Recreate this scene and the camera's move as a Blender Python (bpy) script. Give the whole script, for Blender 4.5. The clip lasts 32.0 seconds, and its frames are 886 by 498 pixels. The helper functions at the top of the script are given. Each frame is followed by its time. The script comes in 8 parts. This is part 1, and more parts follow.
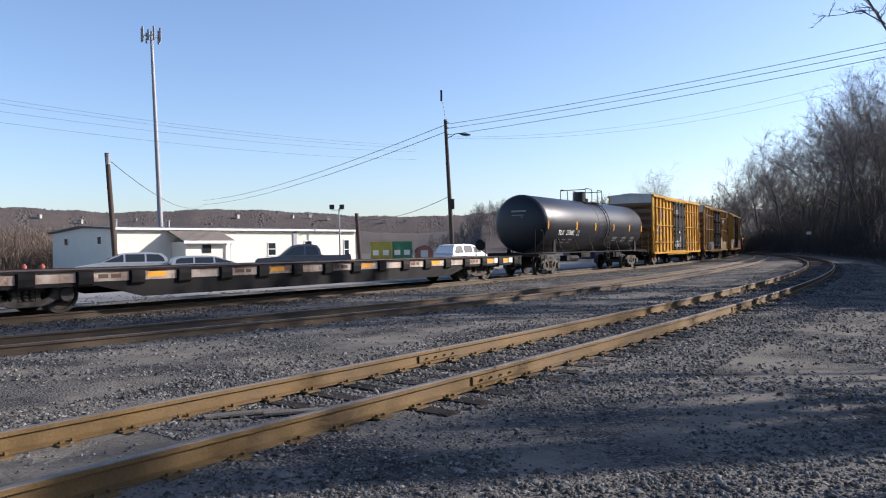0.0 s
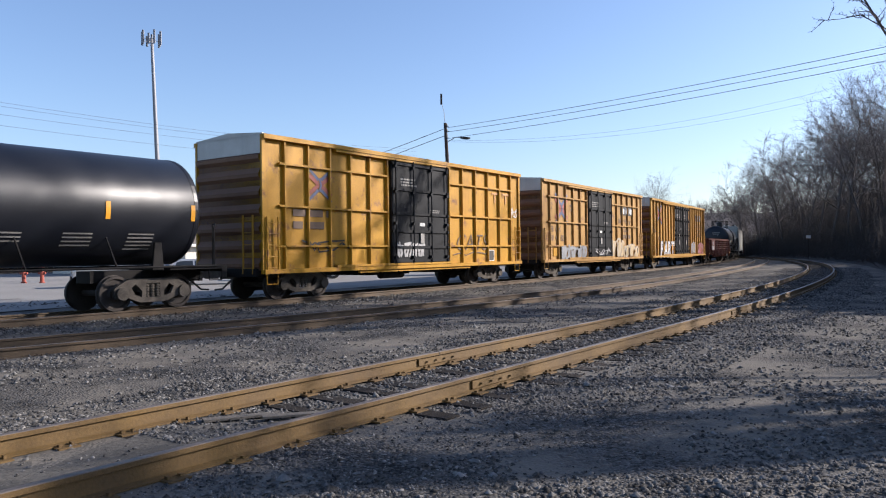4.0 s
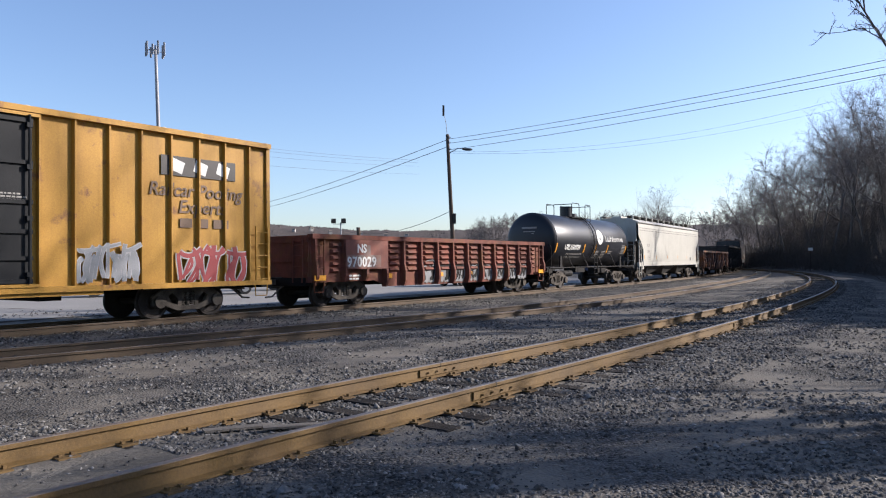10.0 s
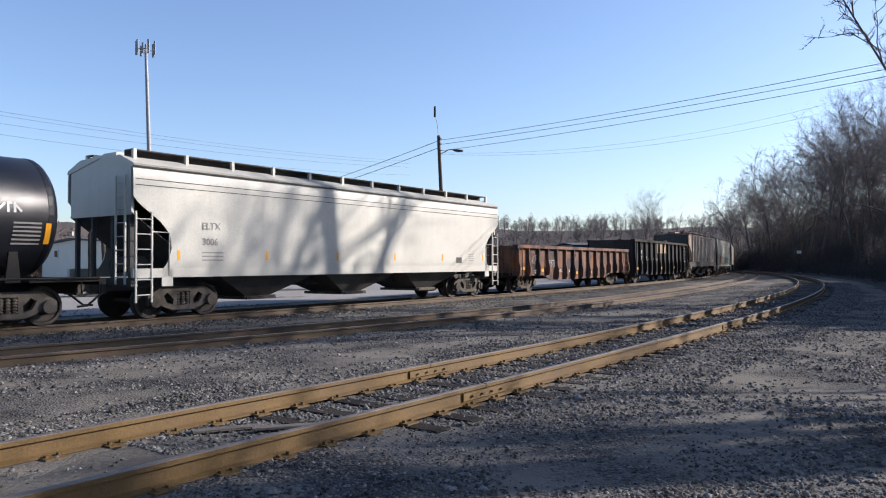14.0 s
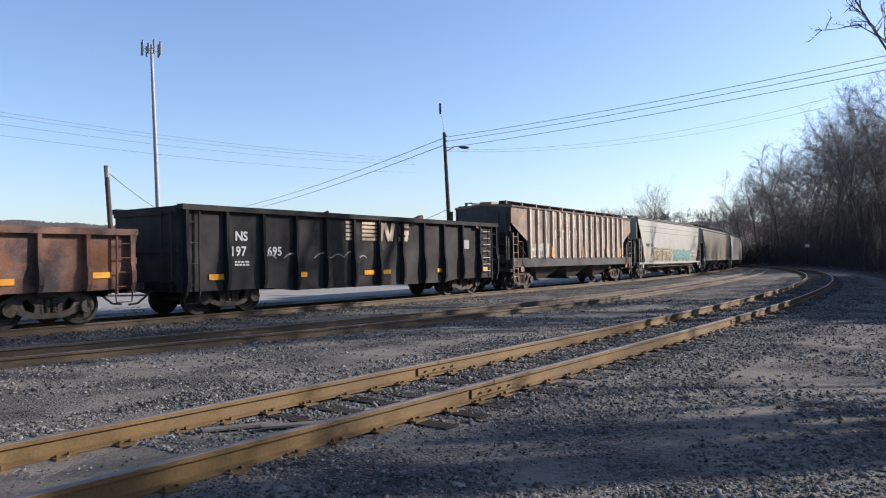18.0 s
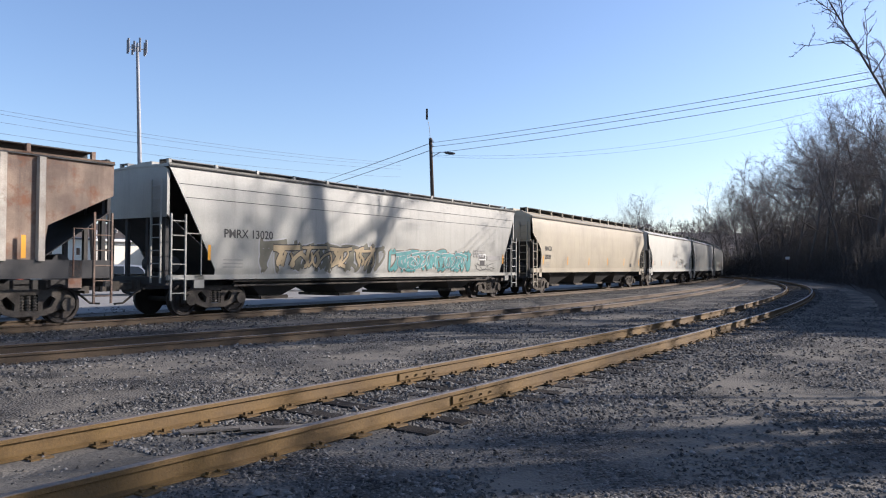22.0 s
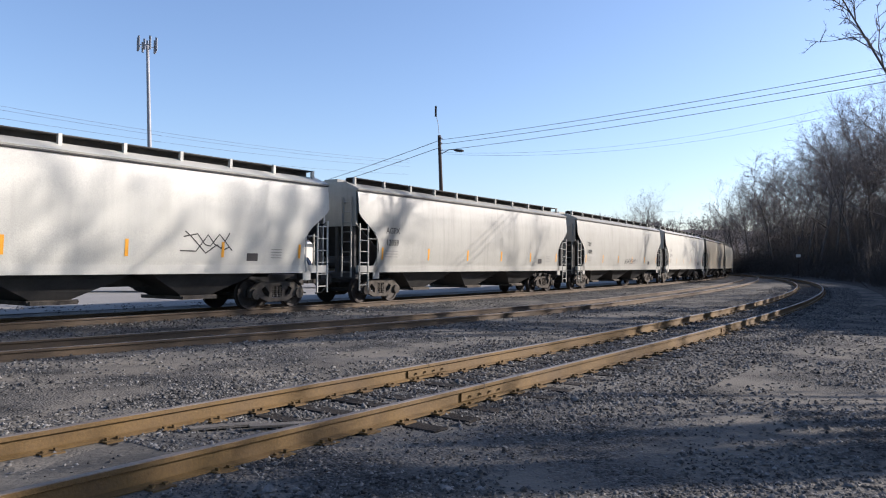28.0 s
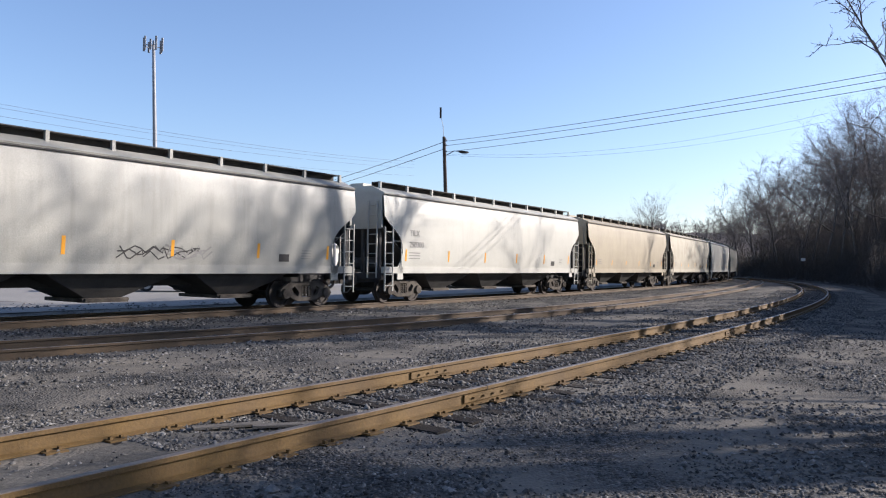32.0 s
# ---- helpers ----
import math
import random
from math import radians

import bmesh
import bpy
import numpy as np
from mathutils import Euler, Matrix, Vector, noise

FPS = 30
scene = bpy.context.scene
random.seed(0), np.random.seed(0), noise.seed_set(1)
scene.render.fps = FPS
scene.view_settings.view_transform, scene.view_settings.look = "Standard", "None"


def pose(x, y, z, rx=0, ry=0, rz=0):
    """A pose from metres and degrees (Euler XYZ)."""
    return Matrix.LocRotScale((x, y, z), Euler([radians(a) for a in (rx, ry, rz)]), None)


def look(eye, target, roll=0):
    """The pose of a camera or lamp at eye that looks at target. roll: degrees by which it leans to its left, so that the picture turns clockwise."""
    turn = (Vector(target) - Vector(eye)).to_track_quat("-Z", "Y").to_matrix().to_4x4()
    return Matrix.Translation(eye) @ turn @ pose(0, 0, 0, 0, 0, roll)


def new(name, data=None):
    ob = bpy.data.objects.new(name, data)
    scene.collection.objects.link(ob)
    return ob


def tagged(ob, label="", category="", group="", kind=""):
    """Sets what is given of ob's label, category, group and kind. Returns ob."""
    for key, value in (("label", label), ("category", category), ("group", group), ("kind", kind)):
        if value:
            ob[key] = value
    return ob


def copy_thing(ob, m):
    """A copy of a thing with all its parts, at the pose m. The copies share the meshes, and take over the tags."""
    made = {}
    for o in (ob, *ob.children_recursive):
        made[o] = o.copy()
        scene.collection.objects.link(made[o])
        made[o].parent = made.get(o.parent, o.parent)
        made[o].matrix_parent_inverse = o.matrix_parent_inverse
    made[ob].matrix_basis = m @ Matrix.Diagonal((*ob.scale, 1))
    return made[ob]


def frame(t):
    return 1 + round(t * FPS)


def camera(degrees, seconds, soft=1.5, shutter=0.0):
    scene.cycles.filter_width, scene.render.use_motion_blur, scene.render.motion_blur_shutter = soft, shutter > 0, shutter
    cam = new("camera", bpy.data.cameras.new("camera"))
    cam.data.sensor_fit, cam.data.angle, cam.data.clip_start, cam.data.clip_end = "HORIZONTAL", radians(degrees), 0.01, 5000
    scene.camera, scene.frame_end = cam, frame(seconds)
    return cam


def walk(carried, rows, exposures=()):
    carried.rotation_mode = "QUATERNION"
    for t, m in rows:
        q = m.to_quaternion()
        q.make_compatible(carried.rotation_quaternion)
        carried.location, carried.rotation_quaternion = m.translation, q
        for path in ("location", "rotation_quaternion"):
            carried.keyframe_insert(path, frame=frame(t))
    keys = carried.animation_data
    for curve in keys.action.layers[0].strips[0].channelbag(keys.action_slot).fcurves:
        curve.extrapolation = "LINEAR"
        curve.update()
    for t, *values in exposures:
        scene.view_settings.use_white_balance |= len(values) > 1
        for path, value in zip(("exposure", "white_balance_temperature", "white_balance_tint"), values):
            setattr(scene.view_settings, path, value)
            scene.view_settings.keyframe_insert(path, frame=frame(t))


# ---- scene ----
cam = camera(61.42, 32.0, 1.1)
EYE = (0.0, 0.0, 1.53)
# seconds, yaw, pitch, roll of the hand-held camera
HELD = (
    (0, 0.11, 0, 0.85), (0.5, 0.34, 0.01, 0.96), (1, 0.37, 0.01, 0.81), (1.5, 0.21, 0.06, 0.67),
    (2, 0.53, 0.03, 0.66), (2.5, 0.59, 0.05, 0.7), (3, 0.25, 0.06, 0.76), (3.5, 0.11, 0.07, 0.83),
    (5.5, 0.05, 1.19, 0.6), (6, 0, 1.15, 0.8), (6.5, 0.33, 1.18, 0.92), (7, 0.53, 1.36, 0.89), (7.5, -0.11, 1.36, 0.19),
    (8, 0.17, 1.3, 0.19), (8.5, 0.23, 1.3, 0.18), (9, 0.52, 1.1, 0.29), (9.5, 0.55, 1.1, 0.46),
    (10, 0.22, 1.11, 0.58), (10.5, 0.06, 1.26, 0.11), (11, -0.03, 1.17, 0.18), (11.5, -0.6, 1.31, -0.24),
    (12, -0.84, 1.39, -0.2), (12.5, -0.48, 1.38, -0.09), (13, -0.6, 1.23, 0.09), (13.5, -0.58, 1.23, 0.22),
    (15.5, -0.51, 0.98, 0.51), (16, -0.88, 0.98, 0.52), (16.5, -0.88, 0.95, 0.66), (17, -0.6, 0.95, 0.76),
    (17.5, -0.13, 0.96, 0.76), (18, 0.02, 0.97, 0.84), (18.5, -0.36, 0.96, 0.7), (19, -0.39, 1.02, 0.8),
    (19.5, -0.27, 1.05, 0.48), (20, -0.56, 1.05, 0.55), (20.5, -0.84, 1.18, 0.32), (21, -1.46, 1.45, -0.35),
    (21.5, -1.24, 1.43, -0.39), (22, -1.23, 1.38, -0.26), (22.5, -1.06, 1.34, -0.11), (23, -0.78, 1.36, -0.08),
    (23.5, -0.65, 1.38, -0.17), (24, -0.79, 1.35, -0.13), (24.5, -0.97, 1.36, -0.12), (25, -0.87, 1.36, -0.22),
    (25.5, -0.9, 1.34, -0.02), (27.5, -0.61, 1.12, -0.19), (28, -0.56, 1.17, -0.34), (28.5, -0.5, 1.16, -0.41),
    (29, -0.42, 1.17, -0.48), (29.5, -0.36, 1.17, -0.48), (30, -0.28, 1.11, -0.47), (30.5, -0.14, 1.13, -0.53),
    (31, 0.05, 1.19, -0.54), (31.5, -0.12, 1.23, -0.5), (32, -0.26, 1.28, -0.71),
)
walk(cam, [(t, pose(*EYE, 90 + p, r, y)) for t, y, p, r in HELD], ((0.0, 1.05, 5920.0, 18.0), (32.0, 1.05, 5920.0, 18.0)))

# ---------------------------------------------------------------- light
SUN_AZ, SUN_EL = 78.0, 25.0      # degrees to the right of straight ahead, and up
world = bpy.data.worlds.new("sky")
scene.world = world
world.use_nodes = True
wn = world.node_tree
for n_ in list(wn.nodes):
    wn.nodes.remove(n_)
sky = wn.nodes.new("ShaderNodeTexSky")
sky.sky_type = "NISHITA"
sky.sun_disc = False
sky.sun_elevation = radians(SUN_EL)
sky.sun_rotation = radians(SUN_AZ)
sky.air_density, sky.dust_density, sky.ozone_density = 1.0, 0.9, 2.2
bg = wn.nodes.new("ShaderNodeBackground")
bg.inputs["Strength"].default_value = 0.092
wo = wn.nodes.new("ShaderNodeOutputWorld")
wn.links.new(sky.outputs[0], bg.inputs[0])
wn.links.new(bg.outputs[0], wo.inputs[0])
sun_dir = Vector((math.sin(radians(SUN_AZ)) * math.cos(radians(SUN_EL)),
                  math.cos(radians(SUN_AZ)) * math.cos(radians(SUN_EL)), math.sin(radians(SUN_EL))))
sun_data = bpy.data.lights.new("sun", "SUN")
sun_data.energy, sun_data.angle, sun_data.color = 4.75, radians(0.53), (1.0, 0.90, 0.73)
sun = new("sun", sun_data)
sun.matrix_world = look(sun_dir * 60, (0, 0, 0))



# ---------------------------------------------------------------- materials
def surf(name, col, col2=None, rough=0.7, metal=0.0, scale=3.0, bump=0.15, fine=60.0, streak=0.0,
         rust=0.0, rust_col=(0.13, 0.055, 0.025), vary=0.0, stretch=(1, 1, 1), spread=0.5):
    """A weathered surface: two colours mixed by noise at two scales, optional vertical streaks and rust blotches."""
    m = bpy.data.materials.new(name)
    m.use_nodes = True
    t = m.node_tree
    N, L = t.nodes, t.links
    b = N["Principled BSDF"]
    col2 = col2 or tuple(c * 0.72 for c in col)
    tc = N.new("ShaderNodeTexCoord")
    mp = N.new("ShaderNodeMapping")
    mp.inputs["Scale"].default_value = stretch
    L.new(tc.outputs["Object"], mp.inputs[0])

    def noise_at(s, detail=6.0, vec=None, rgh=0.6):
        n = N.new("ShaderNodeTexNoise")
        n.inputs["Scale"].default_value, n.inputs["Detail"].default_value = s, detail
        n.inputs["Roughness"].default_value = rgh
        L.new(vec or mp.outputs[0], n.inputs["Vector"])
        return n.outputs["Fac"]

    def ramp(fac, lo, hi):
        r = N.new("ShaderNodeMapRange")
        r.inputs["From Min"].default_value, r.inputs["From Max"].default_value = lo, hi
        L.new(fac, r.inputs["Value"])
        return r.outputs[0]

    def mixc(fac, a, c):
        x = N.new("ShaderNodeMix")
        x.data_type = "RGBA"
        L.new(fac, x.inputs[0])
        for sock, val in ((x.inputs[6], a), (x.inputs[7], c)):
            if isinstance(val, tuple):
                sock.default_value = (*val, 1)
            else:
                L.new(val, sock)
        return x.outputs[2]

    w = spread / 2
    c = mixc(ramp(noise_at(scale), 0.5 - w, 0.5 + w), col, col2)
    f2 = noise_at(fine, 3.0)
    c = mixc(ramp(f2, 0.2, 1.3), c, tuple(x * 0.45 for x in col2))
    if streak:
        m2 = N.new("ShaderNodeMapping")
        m2.inputs["Scale"].default_value = (1.0, 1.0, 0.07)
        L.new(tc.outputs["Object"], m2.inputs[0])
        sfac = ramp(noise_at(4.5, 4.0, m2.outputs[0]), 0.5, 0.5 + 0.35 / max(streak, 0.05))
        c = mixc(sfac, c, tuple(x * 0.42 for x in col2))
    if rust:
        rf = ramp(noise_at(1.7, 8.0, None, 0.72), 0.62 - 0.25 * rust, 0.74 - 0.2 * rust)
        c = mixc(rf, c, rust_col)
    if vary:
        oi = N.new("ShaderNodeObjectInfo")
        hv = N.new("ShaderNodeHueSaturation")
        L.new(ramp(oi.outputs["Random"], 0.0, 1.0), hv.inputs["Value"])
        r = hv.inputs["Value"].links[0].from_node
        r.inputs["To Min"].default_value, r.inputs["To Max"].default_value = 1 - vary, 1 + vary
        L.new(c, hv.inputs["Color"])
        c = hv.outputs[0]
    L.new(c, b.inputs["Base Color"])
    L.new(ramp(f2, -0.6, 1.6), b.inputs["Roughness"])
    rr = b.inputs["Roughness"].links[0].from_node
    rr.inputs["To Min"].default_value, rr.inputs["To Max"].default_value = rough - 0.12, min(1.0, rough + 0.12)
    b.inputs["Metallic"].default_value = metal
    if rough >= 0.88:
        b.inputs["Specular IOR Level"].default_value = 0.12
    if bump:
        bp = N.new("ShaderNodeBump")
        bp.inputs["Strength"].default_value, bp.inputs["Distance"].default_value = bump, 0.02
        L.new(f2, bp.inputs["Height"])
        L.new(bp.outputs[0], b.inputs["Normal"])
    return m


M = {}


def mat(key, *a, **k):
    M[key] = surf(key, *a, **k)
    return M[key]


mat("gravel", (0.106, 0.102, 0.097), (0.040, 0.039, 0.038), 0.95, scale=0.35, fine=14.0, bump=0.5, spread=0.28)


def pebbled(m, size, lo, hi):
    """Adds close-set pebbles to a material: a shade for each, and their relief; dusty patches stay smooth."""
    t = m.node_tree
    N, L = t.nodes, t.links
    b = N["Principled BSDF"]
    tc = N.new("ShaderNodeTexCoord")
    vo = N.new("ShaderNodeTexVoronoi")
    vo.inputs["Scale"].default_value = size
    L.new(tc.outputs["Object"], vo.inputs["Vector"])
    sep = N.new("ShaderNodeSeparateColor")
    L.new(vo.outputs["Color"], sep.inputs[0])
    no = N.new("ShaderNodeTexNoise")
    no.inputs["Scale"].default_value, no.inputs["Detail"].default_value = 0.55, 5.0
    L.new(tc.outputs["Object"], no.inputs["Vector"])
    dust = N.new("ShaderNodeMapRange")
    dust.inputs["From Min"].default_value, dust.inputs["From Max"].default_value = 0.41, 0.58
    dust.inputs["To Min"].default_value, dust.inputs["To Max"].default_value = 1.0, 0.25
    L.new(no.outputs["Fac"], dust.inputs["Value"])
    val = N.new("ShaderNodeMapRange")
    val.inputs["To Min"].default_value, val.inputs["To Max"].default_value = lo, hi
    L.new(sep.outputs[0], val.inputs["Value"])
    mix = N.new("ShaderNodeMix")
    mix.inputs[2].default_value = 1.1
    L.new(dust.outputs[0], mix.inputs[0])
    L.new(val.outputs[0], mix.inputs[3])
    hv = N.new("ShaderNodeHueSaturation")
    L.new(b.inputs["Base Color"].links[0].from_socket, hv.inputs["Color"])
    L.new(mix.outputs[0], hv.inputs["Value"])
    tan = N.new("ShaderNodeMix")
    tan.data_type = "RGBA"
    tan.inputs[6].default_value = (0.160, 0.144, 0.121, 1)
    L.new(dust.outputs[0], tan.inputs[0])
    L.new(hv.outputs[0], tan.inputs[7])
    L.new(tan.outputs[2], b.inputs["Base Color"])
    bp = N.new("ShaderNodeBump")
    bp.invert = True
    bp.inputs["Distance"].default_value = 0.8 / size
    L.new(dust.outputs[0], bp.inputs["Strength"])
    L.new(vo.outputs["Distance"], bp.inputs["Height"])
    L.new(b.inputs["Normal"].links[0].from_socket, bp.inputs["Normal"])
    L.new(bp.outputs[0], b.inputs["Normal"])


pebbled(M["gravel"], 34.0, 0.25, 1.75)
mat("stone", (0.20, 0.192, 0.18), (0.060, 0.058, 0.056), 0.9, scale=7.0, fine=40.0, bump=0.3, spread=0.3)
mat("asphalt", (0.30, 0.287, 0.268), (0.22, 0.212, 0.2), 0.9, scale=0.2, fine=30, bump=0.3)
mat("rail_rust", (0.165, 0.095, 0.020), (0.078, 0.045, 0.015), 0.75, scale=1.5, fine=40, bump=0.2)
mat("rail_dull", (0.115, 0.075, 0.038), (0.06, 0.042, 0.027), 0.8, scale=0.8, fine=40, bump=0.2)
mat("rail_head", (0.20, 0.17, 0.14), (0.13, 0.10, 0.08), 0.5, metal=0.35, scale=2, fine=30, bump=0.05)
mat("tie_wood", (0.045, 0.038, 0.033), (0.02, 0.018, 0.016), 0.95, scale=3, fine=40, bump=0.6, vary=0.3)
mat("steel_dark", (0.035, 0.033, 0.032), (0.06, 0.05, 0.042), 0.7, scale=3, fine=50, bump=0.2)
mat("truck_steel", (0.135, 0.118, 0.098), (0.04, 0.035, 0.031), 0.85, scale=2.5, fine=40, bump=0.3, spread=0.35)
mat("wheel_steel", (0.06, 0.048, 0.04), (0.028, 0.023, 0.02), 0.7, metal=0.3, scale=4, fine=30, bump=0.1)


# ---------------------------------------------------------------- mesh tools
def part(name, bm, material, parent=None, label="", smooth=False):
    me = bpy.data.meshes.new(name)
    bm.to_mesh(me)
    bm.free()
    return part_of(name, me, material, parent, label, smooth)


def part_of(name, me, material, parent=None, label="", smooth=False):
    if material and not me.materials:
        me.materials.append(material)
    if smooth:
        me.polygons.foreach_set("use_smooth", [True] * len(me.polygons))
    ob = new(name, me)
    ob.parent = parent
    if label:
        ob["label"] = label
    return ob


def raw(name, verts, faces, material, parent=None, label="", smooth=False):
    me = bpy.data.meshes.new(name)
    me.from_pydata([tuple(v) for v in verts], [], faces)
    me.update()
    return part_of(name, me, material, parent, label, smooth)


def box(bm, x0, x1, y0, y1, z0, z1, m=None):
    vs = [bm.verts.new(Vector(p) if m is None else m @ Vector(p)) for p in
          ((x0, y0, z0), (x1, y0, z0), (x1, y1, z0), (x0, y1, z0), (x0, y0, z1), (x1, y0, z1), (x1, y1, z1), (x0, y1, z1))]
    for f in ((0, 3, 2, 1), (4, 5, 6, 7), (0, 1, 5, 4), (1, 2, 6, 5), (2, 3, 7, 6), (3, 0, 4, 7)):
        bm.faces.new([vs[i] for i in f])


def tube(bm, p0, p1, r0, r1=None, n=8, caps=True):
    p0, p1 = Vector(p0), Vector(p1)
    r1 = r0 if r1 is None else r1
    d = (p1 - p0).normalized()
    a = d.cross(Vector((0, 0, 1)) if abs(d.z) < 0.9 else Vector((1, 0, 0))).normalized()
    b = d.cross(a)
    ring = []
    for p, r in ((p0, r0), (p1, r1)):
        ring.append([bm.verts.new(p + (a * math.cos(2 * math.pi * i / n) + b * math.sin(2 * math.pi * i / n)) * r) for i in range(n)])
    for i in range(n):
        bm.faces.new((ring[0][i], ring[1][i], ring[1][(i + 1) % n], ring[0][(i + 1) % n]))
    if caps:
        bm.faces.new(ring[0])
        bm.faces.new(ring[1][::-1])


def pipe(bm, pts, r, n=6):
    """One bent tube through the points."""
    pts = [Vector(p) for p in pts]
    rings = []
    for i, p in enumerate(pts):
        d = (pts[min(i + 1, len(pts) - 1)] - pts[max(i - 1, 0)]).normalized()
        a = d.cross(Vector((0.13, 0.05, 1)) if abs(d.z) < 0.95 else Vector((1, 0.1, 0))).normalized()
        c = d.cross(a)
        rings.append([p + (a * math.cos(2 * math.pi * k / n) + c * math.sin(2 * math.pi * k / n)) * r for k in range(n)])
    vs = [[bm.verts.new(p) for p in ring] for ring in rings]
    for u, v in zip(vs, vs[1:]):
        # match the rings where the bend turns them
        best = min(range(n), key=lambda o: sum((u[k].co - v[(k + o) % n].co).length for k in range(n)))
        for k in range(n):
            bm.faces.new((u[k], u[(k + 1) % n], v[(k + 1 + best) % n], v[(k + best) % n]))
    bm.faces.new(vs[0][::-1])
    bm.faces.new(vs[-1])


def loft(bm, rings, close=True, caps=True):
    """Skin over rings of points of equal length."""
    vs = [[bm.verts.new(p) for p in ring] for ring in rings]
    n = len(vs[0])
    for a, b in zip(vs, vs[1:]):
        for i in range(n if close else n - 1):
            bm.faces.new((a[i], a[(i + 1) % n], b[(i + 1) % n], b[i]))
    if caps and close:
        bm.faces.new(vs[0][::-1])
        bm.faces.new(vs[-1])
    return vs


def recalc(bm):
    bmesh.ops.recalc_face_normals(bm, faces=bm.faces)
    return bm


def poly_prism(bm, prof, y0, y1):
    """A flat outline in x, z, drawn out from y0 to y1."""
    loft(bm, [[(x, y0, z) for x, z in prof], [(x, y1, z) for x, z in prof]])
    recalc(bm)


# ---------------------------------------------------------------- tracks
RAIL = 0.18          # rail top over the ground


class Line:
    """A track's centre line: heading at its start, distance from the eye, curvature k0 that turns into k1."""

    def __init__(self, head, dist, k0, s1, k1, s2, s_end=150.0, lo=-60.0, hi=420.0):
        self.lo, self.ds = lo, 0.5
        n = int((hi - lo) / self.ds) + 1
        ss = lo + np.arange(n) * self.ds
        kk = np.where(ss < s1, k0, np.where(ss < s2, k0 + (k1 - k0) * (ss - s1) / max(0.1, s2 - s1), k1))
        kk = np.where(ss > s_end, 0.0, np.where(ss < -4, k0 * 0.3, kk))
        turn = np.concatenate([[0], np.cumsum((kk[1:] + kk[:-1]) / 2 * self.ds)])
        i0 = int(round(-lo / self.ds))
        th = radians(head) - (turn - turn[i0])
        x = np.concatenate([[0], np.cumsum((np.sin(th[1:]) + np.sin(th[:-1])) / 2 * self.ds)])
        y = np.concatenate([[0], np.cumsum((np.cos(th[1:]) + np.cos(th[:-1])) / 2 * self.ds)])
        h0 = radians(head)
        self.x = x - x[i0] - math.cos(h0) * dist
        self.y = y - y[i0] + math.sin(h0) * dist
        self.th, self.s = th, ss

    def at(self, s, off=0.0, z=0.0):
        """The point at s, off metres to the left of the line."""
        x, y, t = (float(np.interp(s, self.s, a)) for a in (self.x, self.y, self.th))
        return Vector((x - math.cos(t) * off, y + math.sin(t) * off, z))

    def yaw(self, s):
        return math.pi / 2 - float(np.interp(s, self.s, self.th))


main_line = Line(35.35, 18.036, 0.0, 18.57, 1 / 418.4, 18.8)
middle_line = Line(46.763, 13.92, 0.00937, 22.47, 0.00243, 32.71)
near_line = Line(37.445, 5.428, 0.00281, 13.95, 0.00386, 23.65)
HEAD = [(-0.036, -0.006), (0.036, -0.006), (0.03, 0.0), (-0.03, 0.0)]
PROFILE = [(-0.07, -0.175), (0.07, -0.175), (0.07, -0.163), (0.012, -0.148), (0.009, -0.05), (0.036, -0.04), (0.036, -0.005),
           (-0.036, -0.005), (-0.036, -0.04), (-0.009, -0.05), (-0.012, -0.148), (-0.07, -0.163)]


def sweep(line, s0, s1, off, prof, z, step=1.0):
    n = max(1, int((s1 - s0) / step))
    rings = []
    for i in range(n + 1):
        s = s0 + (s1 - s0) * i / n
        rings.append([line.at(s, off - px, z + pz) for px, pz in prof])
    return rings


def build_track(name, label, line, s0, s1, z, metal, tie_from, tie_to):
    track = tagged(new(name), label, "railway track", kind="structure")
    for off in (0.7525, -0.7525):
        bm = bmesh.new()
        loft(bm, sweep(line, s0, s1, off, PROFILE, z))
        rail = part("rail", recalc(bm), M[metal], track, "rust-brown steel rail")
        bm = bmesh.new()
        loft(bm, sweep(line, s0, s1, off, HEAD, z))
        part("rail_head", recalc(bm), M["rail_head"], rail, "worn running surface")
    bm = bmesh.new()
    box(bm, -1.3, 1.3, -0.115, 0.115, -0.17, 0.0)
    bmesh.ops.bevel(bm, geom=bm.edges[:], offset=0.012, segments=1, affect="EDGES")
    me = bpy.data.meshes.new("tie")
    bm.to_mesh(me)
    bm.free()
    me.materials.append(M["tie_wood"])
    bm = bmesh.new()
    s = tie_from
    while s < tie_to:
        p = line.at(s)
        a = line.yaw(s) + math.pi / 2
        m = Matrix.Translation((p.x, p.y, z - 0.185 + random.uniform(-0.012, 0.006))) @ Matrix.Rotation(a + random.uniform(-0.03, 0.03), 4, "Z")
        tie = new("tie", me)
        tie.parent = track
        tie.matrix_basis = m @ Matrix.Translation((random.uniform(-0.06, 0.06), 0, 0))
        for off in (0.7525, -0.7525):
            pm = Matrix.Translation(line.at(s, off, z)) @ Matrix.Rotation(a, 4, "Z")
            box(bm, -0.17, 0.17, -0.09, 0.09, -0.182, -0.166, pm)
            for sx in (-0.095, 0.095):
                for sy in (-0.05, 0.05):
                    box(bm, sx - 0.018, sx + 0.018, sy - 0.012, sy + 0.012, -0.17, -0.15 + random.uniform(0, 0.014), pm)
        s += 0.53 + random.uniform(-0.03, 0.03)
    tagged(part("tie_plates", bm, M[metal], track, "rusty tie plates and spikes"), kind="stuff")
    return track


